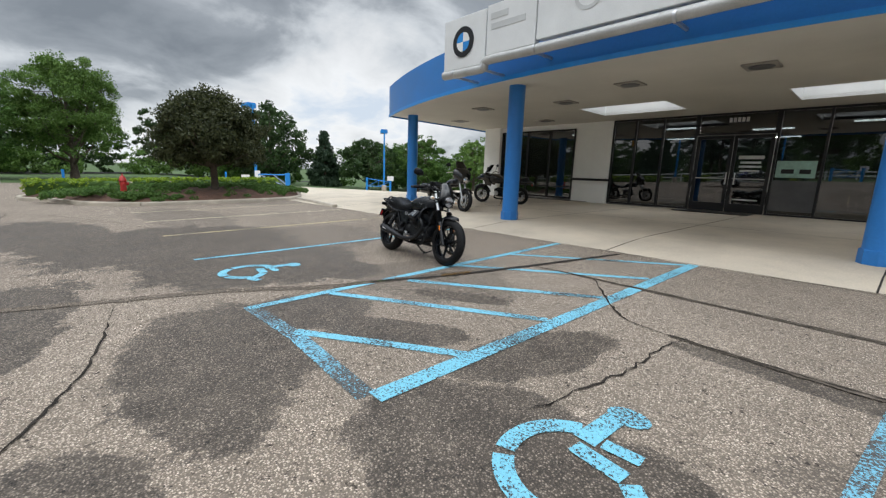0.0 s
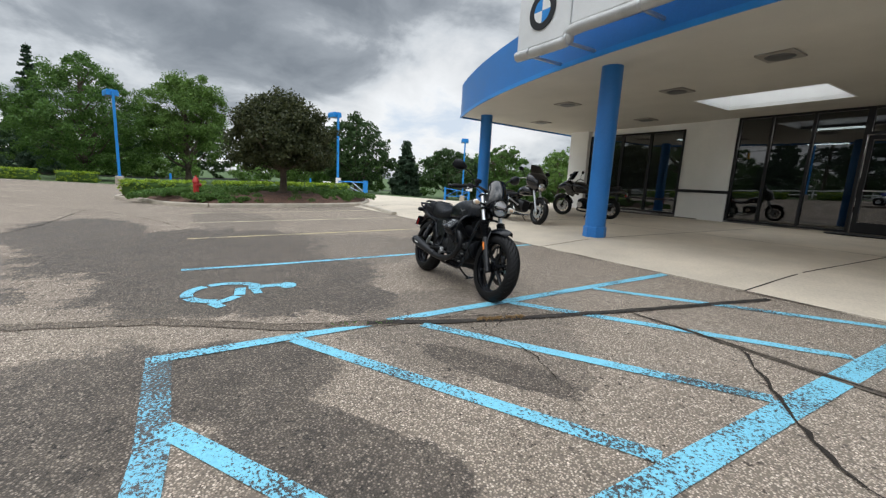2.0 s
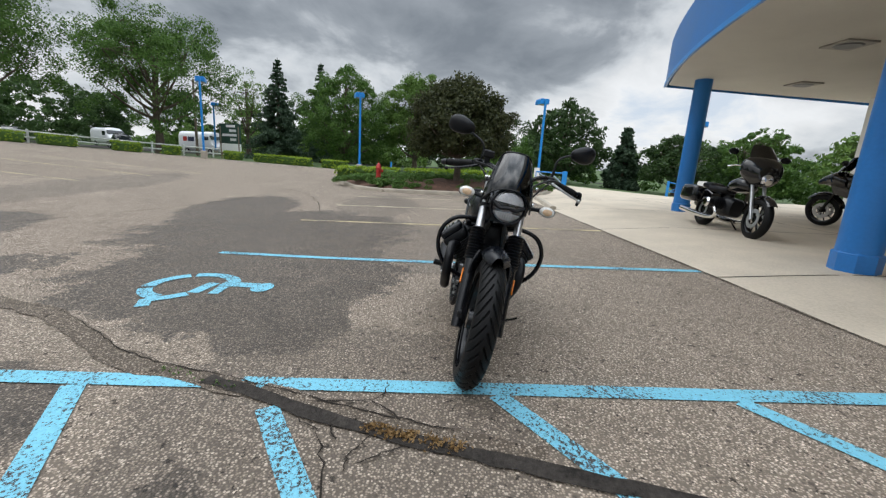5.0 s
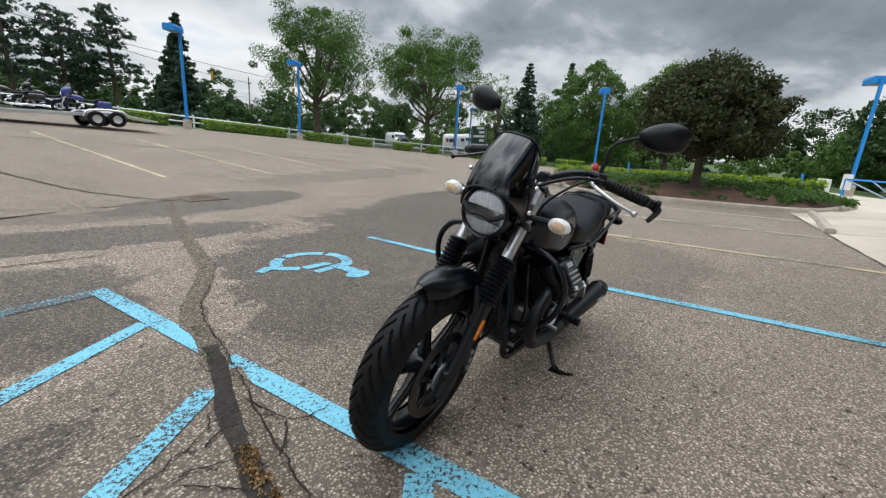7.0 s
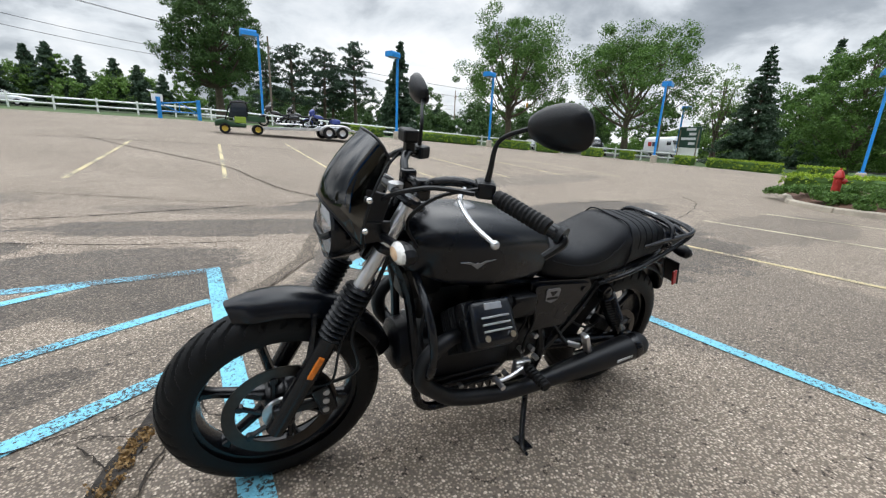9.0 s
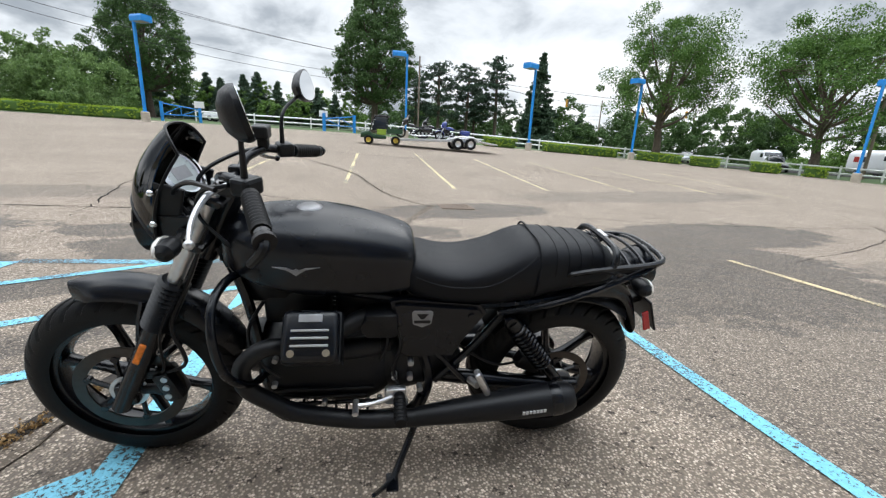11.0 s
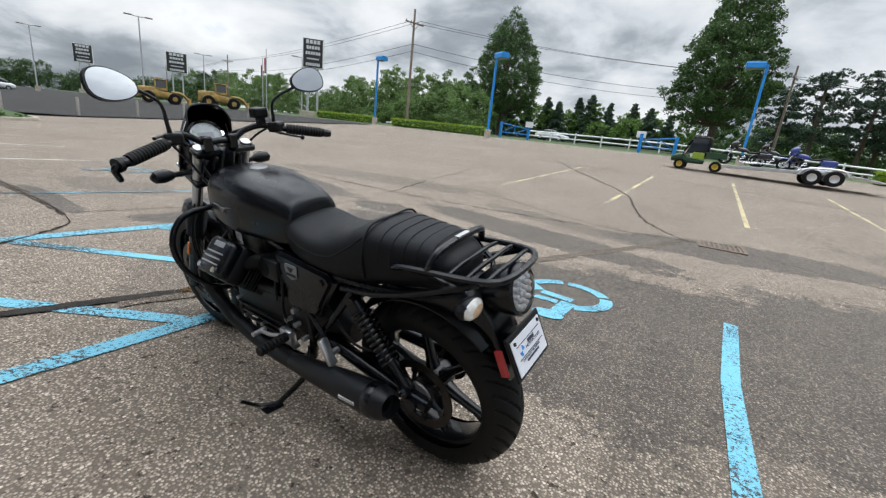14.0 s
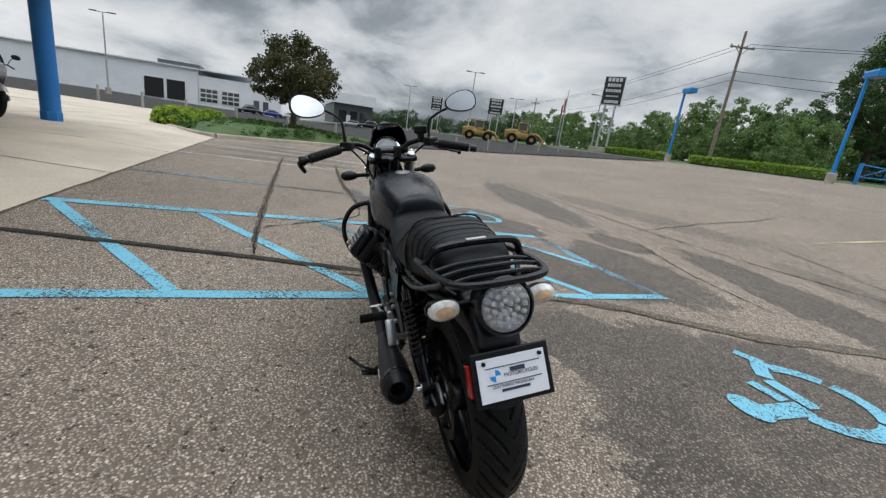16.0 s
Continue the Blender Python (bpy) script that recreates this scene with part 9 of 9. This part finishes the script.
def trailer():
    x, y = -5.75, -21.0
    t = thing("flatbed_trailer", pose(x, y, g(x, y), 0, 1.5, -6), "low aluminium flatbed trailer carrying motorcycles", "trailer")
    bm = bm_new()
    box(bm, (0, 0, 0.50), (4.6, 2.0, 0.08), 0.01)
    part("deck", bm, M["alu"], t, "pale aluminium deck")
    for sy in (1, -1):
        bm = bm_new()
        box(bm, (0, 1.03 * sy, 0.51), (4.6, 0.05, 0.14), 0.01)
        part("side_rail", bm, M["alu"], t, "pale aluminium side rail")
        for px in (-1.78, -1.05):
            bm = bm_new()
            spin(bm, [(0.17, sy * 1.08), (0.30, sy * 1.08), (0.33, sy * 1.12), (0.33, sy * 1.25), (0.30, sy * 1.28), (0.17, sy * 1.28)], 24, "Y", (px, 0, 0.33))
            w = part("tyre", bm, M["rubber"], t, "black trailer tyre", True)
            bm = bm_new()
            spin(bm, [(0.0, sy * 1.24), (0.08, sy * 1.24), (0.18, sy * 1.27), (0.18, sy * 1.10)], 12, "Y", (px, 0, 0.33))
            part("rim", bm, M["alu"], w, "bright alloy rim", True)
        bm = bm_new()
        tube(bm, [(-2.22, 1.18 * sy, 0.42), (-2.02, 1.18 * sy, 0.66), (-1.42, 1.18 * sy, 0.72), (-0.80, 1.18 * sy, 0.66), (-0.60, 1.18 * sy, 0.42)], 0.05, 6)
        part("mudguard", bm, M["alu"], t, "bright wheel arch", True)
    bm = bm_new()
    tube(bm, [(2.2, 0.8, 0.50), (2.62, 0.05, 0.46), (2.78, 0, 0.46)], 0.06, 6, curve=False)
    tube(bm, [(2.2, -0.8, 0.50), (2.62, -0.05, 0.46)], 0.06, 6, curve=False)
    part("drawbar", bm, M["alu"], t, "pale drawbar", True)
    bm = bm_new()
    box(bm, (-2.88, 0, 0.41), (1.2, 1.9, 0.05), 0.01, Matrix.Rotation(radians(-10), 4, "Y"))
    part("ramp", bm, M["alu"], t, "lowered aluminium ramp")
    return x, y


tx, ty = trailer()
for k, (dx, dy, a, key) in enumerate(((-0.65, 0.42, 20, ""), (0.65, -0.42, -25, ""), (1.65, 0.42, 10, "blue"))):
    x, y = tx - dx + 0.3, ty + dy
    m = pose(x, y, g(x, y) + 0.56, 0, 0, -8 + a * 0.3) @ Matrix.Scale(0.88, 4)
    if key:
        parked_bike("touring_motorcycle", m, "bagger", "deep blue touring motorcycle strapped on the trailer", "paint_bluebike")
    else:
        c = copy_thing(bagger, m)
        c["label"] = "dark cruiser motorcycle strapped on the trailer"


def car(name, x, y, turn, L, W_, H, paint, label, van=False):
    t = thing(name, pose(x, y, g(x, y) + 0.02, 0, 0, turn), label, "van" if van else "car")
    bm = bm_new()
    if van:
        rows = [(L / 2, 0.75, W_ * 0.40, 0.2, 0.35), (L / 2 - 0.15, 0.8, W_ * 0.48, 0.3, 0.5), (L / 2 - 0.9, 0.95, W_ / 2, 0.45, 0.65), (L / 2 - 1.5, 1.1, W_ / 2, H - 1.15, 0.8), (0, 1.1, W_ / 2, H - 1.1, 0.8), (-L / 2 + 0.1, 1.1, W_ / 2, H - 1.1, 0.75), (-L / 2, 1.1, W_ * 0.46, H - 1.3, 0.6)]
    else:
        rows = [(L / 2, 0.55, W_ * 0.36, 0.1, 0.2), (L / 2 - 0.2, 0.6, W_ * 0.46, 0.2, 0.35), (L / 4, 0.65, W_ / 2, 0.32, 0.42), (L / 8, 0.68, W_ / 2, 0.40, 0.45), (-L / 4, 0.68, W_ / 2, 0.38, 0.45), (-L / 2 + 0.3, 0.66, W_ * 0.47, 0.34, 0.4), (-L / 2, 0.6, W_ * 0.40, 0.2, 0.25)]
    loft(bm, rows, 20, 3, 4.5)
    part("body", bm, M[paint], t, "", True)
    bm = bm_new()
    if van:
        box(bm, (L / 2 - 1.32, 0, H * 0.72), (0.5, W_ * 0.92, 0.55), 0.05, Matrix.Rotation(radians(-35), 4, "Y"))
        box(bm, (L / 2 - 1.9, 0, H * 0.70), (0.8, W_ + 0.02, 0.5), 0.03)
        part("window", bm, M["car_glass"], t, "dark glass")
    else:
        loft(bm, [(L / 5, 0.95, W_ * 0.40, 0.05, 0.05), (L / 16, 1.05, W_ * 0.42, H - 1.1, 0.1), (-L / 5, 1.05, W_ * 0.41, H - 1.1, 0.1), (-L / 2.6, 0.98, W_ * 0.38, 0.08, 0.05)], 18, 4, 3.5)
        part("window", bm, M["car_glass"], t, "dark glass", True)
        bm = bm_new()
        box(bm, (-L / 14, 0, H - 0.015), (L * 0.26, W_ * 0.66, 0.04), 0.015)
        part("roof", bm, M[paint], t)
    for px in (L * 0.31, -L * 0.30):
        for sy in (1, -1):
            bm = bm_new()
            spin(bm, [(0.19, sy * (W_ / 2 - 0.2)), (0.31, sy * (W_ / 2 - 0.2)), (0.33, sy * (W_ / 2 - 0.15)), (0.33, sy * (W_ / 2)), (0.30, sy * (W_ / 2 + 0.02)), (0.19, sy * (W_ / 2 + 0.02))], 20, "Y", (px, 0, 0.33))
            w = part("tyre", bm, M["rubber"], t, "black tyre", True)
            bm = bm_new()
            spin(bm, [(0.0, sy * (W_ / 2)), (0.2, sy * (W_ / 2 + 0.012))], 14, "Y", (px, 0, 0.33))
            part("rim", bm, M["alu"], w, "", True)
    return t


car("white_van", -52.5, -39.5, 60, 5.4, 2.0, 2.3, "paint_white", "white cargo van on the road beyond the hedge", True)
dv = car("delivery_van", -57.0, -30.0, 70, 6.8, 2.3, 2.9, "paint_white", "white delivery van with a dark and red mark", True)
for i, (px, w, key) in enumerate(((-1.2, 1.1, "ink"), (-2.3, 0.7, "red"))):
    bm = bm_new()
    box(bm, (px, -1.158, 1.85), (w, 0.012, 0.6))
    part("body_mark", bm, M[key], dv, "plain coloured mark on the side")
car("dark_suv", -46.5, -33.5, 50, 4.7, 1.9, 1.75, "paint_black", "dark sport utility vehicle on the road")
car("silver_car", -44.0, -43.5, 30, 4.6, 1.8, 1.45, "paint_grey", "silver car on the road beyond the hedge")
car("white_car", 15.5, -55.4, 175, 4.6, 1.8, 1.45, "paint_white", "white car passing on the road")
for i, (x, y) in enumerate(((84.0, -13.0), (88.0, -10.0), (86.0, -16.5), (97.0, 6.0), (94.0, 10.0), (99.0, 2.0))):
    car("parked_car", x, y, 80 + 9 * i, 4.7, 1.85, 1.5 if i % 2 else 1.75, ("paint_black", "paint_grey", "paint_white", "paint_bluebike")[i % 4], "parked car before the car dealer's showroom")

# the road
tagged(ribbon("road", [(160, -78), (60, -62), (20, -57), (-20, -53.5), (-42, -44), (-58, -28), (-68, 0), (-76, 40)], 9.0, M["asphalt_dark"], 0.05, 0.0, 4.0), "dark asphalt road beyond the fence", "road", kind="structure")


def rail_fence(pts, label):
    t = thing("rail_fence", pose(0, 0, 0), label, "fence")
    for (x0, y0), (x1, y1) in zip(pts, pts[1:]):
        n = int(math.hypot(x1 - x0, y1 - y0) / 2.6)
        for i in range(n):
            x, y = x0 + (x1 - x0) * i / n, y0 + (y1 - y0) * i / n
            xb, yb = x0 + (x1 - x0) * (i + 1) / n, y0 + (y1 - y0) * (i + 1) / n
            bm = bm_new()
            box(bm, (x, y, g(x, y) + 0.55), (0.13, 0.13, 1.2), 0.01)
            part("post", bm, M["plastic_white"], t)
            for h in (0.45, 0.95):
                bm = bm_new()
                rod(bm, (x, y, g(x, y) + h), (xb, yb, g(xb, yb) + h), 0.075, seg=4)
                part("rail", bm, M["plastic_white"], t)
    return t


rail_fence([(15.0, -44.0), (-2.0, -42.5), (-18.0, -40.5), (-30.0, -37.0), (-40.5, -29.5), (-46.0, -20.0)], "white two-rail vinyl fence along the road")


def swing_gate(x, y, turn, L, label):
    """One leaf of a barrier: a stout post, a level top rail and two braces that run down to the post."""
    t = thing("barrier_gate", pose(x, y, g(x, y), 0, 0, turn), label, "gate")
    bm = bm_new()
    box(bm, (0, 0, 0.5), (0.34, 0.34, 1.3), 0.02)
    part("post", bm, M["blue_steel"], t, "stout blue steel post")
    for name, a, b, r in (("top_rail", (0.1, 0, 1.02), (L, 0, 1.02), 0.045), ("brace", (0.12, 0, 0.12), (L - 0.05, 0, 1.0), 0.035), ("brace", (0.12, 0, 0.30), (L * 0.5, 0, 1.0), 0.035), ("leg", (L, 0, -0.05), (L, 0, 1.04), 0.03)):
        bm = bm_new()
        rod(bm, a, b, r, seg=8)
        part(name, bm, M["pale_steel" if name == "brace" else "blue_steel"], t, smooth=True)
    return t


def gate(x, y, turn, label):
    t = thing("barrier_gate", pose(x, y, g(x, y), 0, 0, turn), label, "gate")
    for px in (0, 2.6):
        bm = bm_new()
        box(bm, (px, 0, 0.65), (0.22, 0.22, 1.5), 0.01)
        part("post", bm, M["blue_steel"], t, "blue steel post")
    bm = bm_new()
    rod(bm, (0, 0, 1.3), (2.6, 0, 0.95), 0.04, seg=8)
    rod(bm, (0, 0, 0.45), (2.6, 0, 0.45), 0.04, seg=8)
    rod(bm, (0.1, 0, 0.45), (1.3, 0, 1.12), 0.03, seg=8)
    rod(bm, (1.3, 0, 0.45), (1.3, 0, 1.12), 0.03, seg=8)
    rod(bm, (1.3, 0, 0.45), (2.5, 0, 0.95), 0.03, seg=8)
    part("gate_frame", bm, M["blue_steel"], t, "blue tubular gate frame")
    bm = bm_new()
    box(bm, (2.6, -0.14, 1.35), (0.7, 0.03, 0.5))
    part("notice", bm, M["plastic_white"], t, "white notice board")
    return t


gate(14.0, -33.6, 195, "blue steel barrier gate with a white notice")
gate(-0.8, -33.4, 20, "blue steel barrier gate by the road")
gate(-35.6, 23.6, 60, "blue steel barrier gate on the driveway")
M["pale_steel"] = surf("pale blue steel", (0.35, 0.45, 0.58), 0.5, 0.3)
swing_gate(-27.6, 11.5, 255, 2.0, "bright blue barrier gate leaf standing beside a lamp")
for x, y, h, w in ((-29.6, 9.95, 0.75, 0.42), (-29.4, 9.0, 0.38, 0.62)):
    t = thing("notice_sign", pose(x, y, g(x, y) + 0.05, 0, 0, 95), "small white notice on a post", "sign")
    bm = bm_new()
    box(bm, (0, 0, h / 2), (0.06, 0.06, h))
    part("post", bm, M["blue_steel"], t, "thin blue post")
    bm = bm_new()
    box(bm, (0, -0.05, h), (w, 0.03, 0.84), 0.005)
    part("board", bm, M["plastic_white"], t, "white notice board")
for x, y in ((-30.5, -1.2), (-33.0, 8.6)):
    bm = bm_new()
    rod(bm, (x, y, g(x, y) - 0.1), (x, y, g(x, y) + 1.0), 0.07, seg=12)
    tagged(part("guard_post", bm, M["blue_steel"], smooth=True), "short blue steel guard post", "bollard")


def board_sign(x, y, turn):
    t = thing("board_sign", pose(x, y, g(x, y), 0, 0, turn), "dark green and white roadside board sign", "sign")
    for px in (-1.2, 1.2):
        bm = bm_new()
        box(bm, (px, 0, 1.6), (0.15, 0.15, 3.4))
        part("post", bm, M["wood"], t, "wooden post")
    bm = bm_new()
    box(bm, (0, 0, 2.6), (2.8, 0.14, 2.0), 0.02)
    bd = part("board", bm, M["sign_green"], t, "dark green board")
    bm = bm_new()
    box(bm, (0, 0, 1.15), (2.8, 0.13, 0.85), 0.02)
    part("board", bm, M["plastic_white"], t, "white lower board")
    for k, (w, px) in enumerate(((1.2, 0.2), (0.9, 0.45), (1.9, 0.0), (0.8, 0.5))):
        for sy in (1, -1):
            bm = bm_new()
            box(bm, (px, 0.078 * sy, 3.35 - 0.45 * k), (w, 0.012, 0.24))
            part("lettering_bar", bm, M["sign_letter"], bd, "pale lettering bar")
    return t


board_sign(-42.5, -19.4, 70)


def utility_pole(x, y, h, turn, lean=0.0):
    t = thing("utility_pole", pose(x, y, g(x, y), lean, 0, turn), "tall weathered wooden utility pole with a crossarm", "utility pole")
    bm = bm_new()
    rod(bm, (0, 0, -0.3), (0, 0, h), 0.16, 0.10, 12)
    part("pole", bm, M["wood"], t, "", True)
    bm = bm_new()
    box(bm, (0, 0.1, h - 1.3), (2.2, 0.1, 0.12))
    rod(bm, (0.6, 0.1, h - 1.3), (0, 0.1, h - 1.9), 0.03, seg=6)
    rod(bm, (-0.6, 0.1, h - 1.3), (0, 0.1, h - 1.9), 0.03, seg=6)
    part("crossarm", bm, M["wood"], t, "wooden crossarm")
    for px in (-1.0, -0.4, 0.4, 1.0):
        bm = bm_new()
        spin(bm, [(0.0, 0.0), (0.05, 0.0), (0.06, 0.06), (0.04, 0.14), (0.0, 0.16)], 10, "Z", (px, 0.1, h - 1.24))
        part("insulator", bm, M["vent"], t, "small insulator", True)
    return t


POLES = [(150.0, -72.0, 11.5), (95.0, -58.0, 11.5), (24.9, -33.4, 11.4), (-10.0, -58.0, 11.0), (-51.8, -77.5, 10.5)]
for x, y, h in POLES:
    utility_pole(x, y, h, 70)
utility_pole(-53.5, -53.8, 7.5, 20)
utility_pole(-48.0, -26.0, 8.5, 20)


def wire(a, b, sag, r=0.02):
    bm = bm_new()
    a, b = Vector(a), Vector(b)
    tube(bm, [a + (b - a) * f - Vector((0, 0, sag * 4 * f * (1 - f))) for f in [i / 12 for i in range(13)]], r, 5, 1, False)
    return tagged(part("power_line", bm, M["black_plastic"]), "thin black overhead power line", "power line")


for (xa, ya, ha), (xb, yb, hb) in zip(POLES, POLES[1:]):
    for dz, o, s in ((-1.1, 0.8, 0.8), (-1.15, -0.8, 0.9), (-3.2, 0.0, 1.2), (-3.9, 0.1, 1.3)):
        wire((xa + o, ya, g(xa, ya) + ha + dz), (xb + o, yb, g(xb, yb) + hb + dz), s)
wire((-10.0, -58.0, g(-10, -58) + 9.2), (-58.0, -56.0, g(-58, -56) + 8.6), 0.6, 0.03)


def wire_z(x):
    f = (x + 10.0) / -48.0
    za, zb = g(-10, -58) + 9.2, g(-58, -56) + 8.6
    return za + (zb - za) * f - 0.6 * 4 * f * (1 - f)


for x, y in ((-33.0, -57.1), (-46.0, -56.6), (-50.0, -56.4), (-54.0, -56.2)):
    y = -58.0 + 2.0 * (x + 10.0) / -48.0
    z = wire_z(x) - 1.45
    t = thing("traffic_signal", pose(x, y, z, 0, 0, 30), "yellow traffic signal hanging from a wire", "traffic light")
    bm = bm_new()
    box(bm, (0, 0, 0), (0.4, 0.3, 1.1), 0.04)
    bd = part("housing", bm, M["amber"], t, "yellow housing")
    for k in range(3):
        bm = bm_new()
        spin(bm, [(0.0, 0.0), (0.13, 0.0), (0.15, 0.06), (0.14, 0.06), (0.12, 0.01)], 14, "Y", (0, 0.15, 0.34 - 0.34 * k))
        part("lamp", bm, M["digger_dark"], bd, "dark lamp with a hood")
    bm = bm_new()
    rod(bm, (0, 0, 0.5), (0, 0, 1.46), 0.02, seg=6)
    part("hanger", bm, M["digger_dark"], t, "thin hanger rod")

# things inside the showroom, seen through the glass
for x, y in ((-2.2, 16.0), (-0.9, 17.5), (3.2, 16.2), (-6.4, 16.0), (5.5, 16.6)):
    c = copy_thing(bagger, pose(x, y, 0.40, -4, 0, 35 + 20 * math.sin(x)))
    c["label"] = "dark motorcycle on show behind the glass"
for i, (x, y, w) in enumerate(((-2.0, 17.0, 1.2), (0.6, 18.5, 1.2), (3.4, 17.2, 1.2), (-6.5, 17.5, 1.2), (6.5, 18.0, 1.2), (0.4, 22.0, 1.2), (-3.5, 21.5, 1.2), (4.5, 22.0, 1.2))):
    t = thing("strip_light", pose(x, y, 3.30), "lit white strip light under the ceiling", "ceiling light", "showroom strip lights")
    bm = bm_new()
    box(bm, (0, 0, 0.06), (w + 0.1, 0.3, 0.05), 0.01)
    part("tray", bm, M["plastic_white"], t, "white steel tray")
    bm = bm_new()
    box(bm, (0, 0, 0.02), (w, 0.2, 0.04))
    part("tube", bm, M["tube_glow"], t, "glowing tube cover")
bm = bm_new()
box(bm, (-2.55, 16.6, 0.85), (0.9, 0.5, 0.95), 0.02)
tagged(part("sales_desk", bm, M["desk_wood"]), "brown wooden sales desk behind the glass", "desk")
bm = bm_new()
rod(bm, (2.15, 14.9, 0.42), (2.15, 14.9, 1.5), 0.20, seg=20)
tagged(part("drum", bm, M["paint_bluebike"], smooth=True), "dark blue drum beside the showroom doors", "drum")
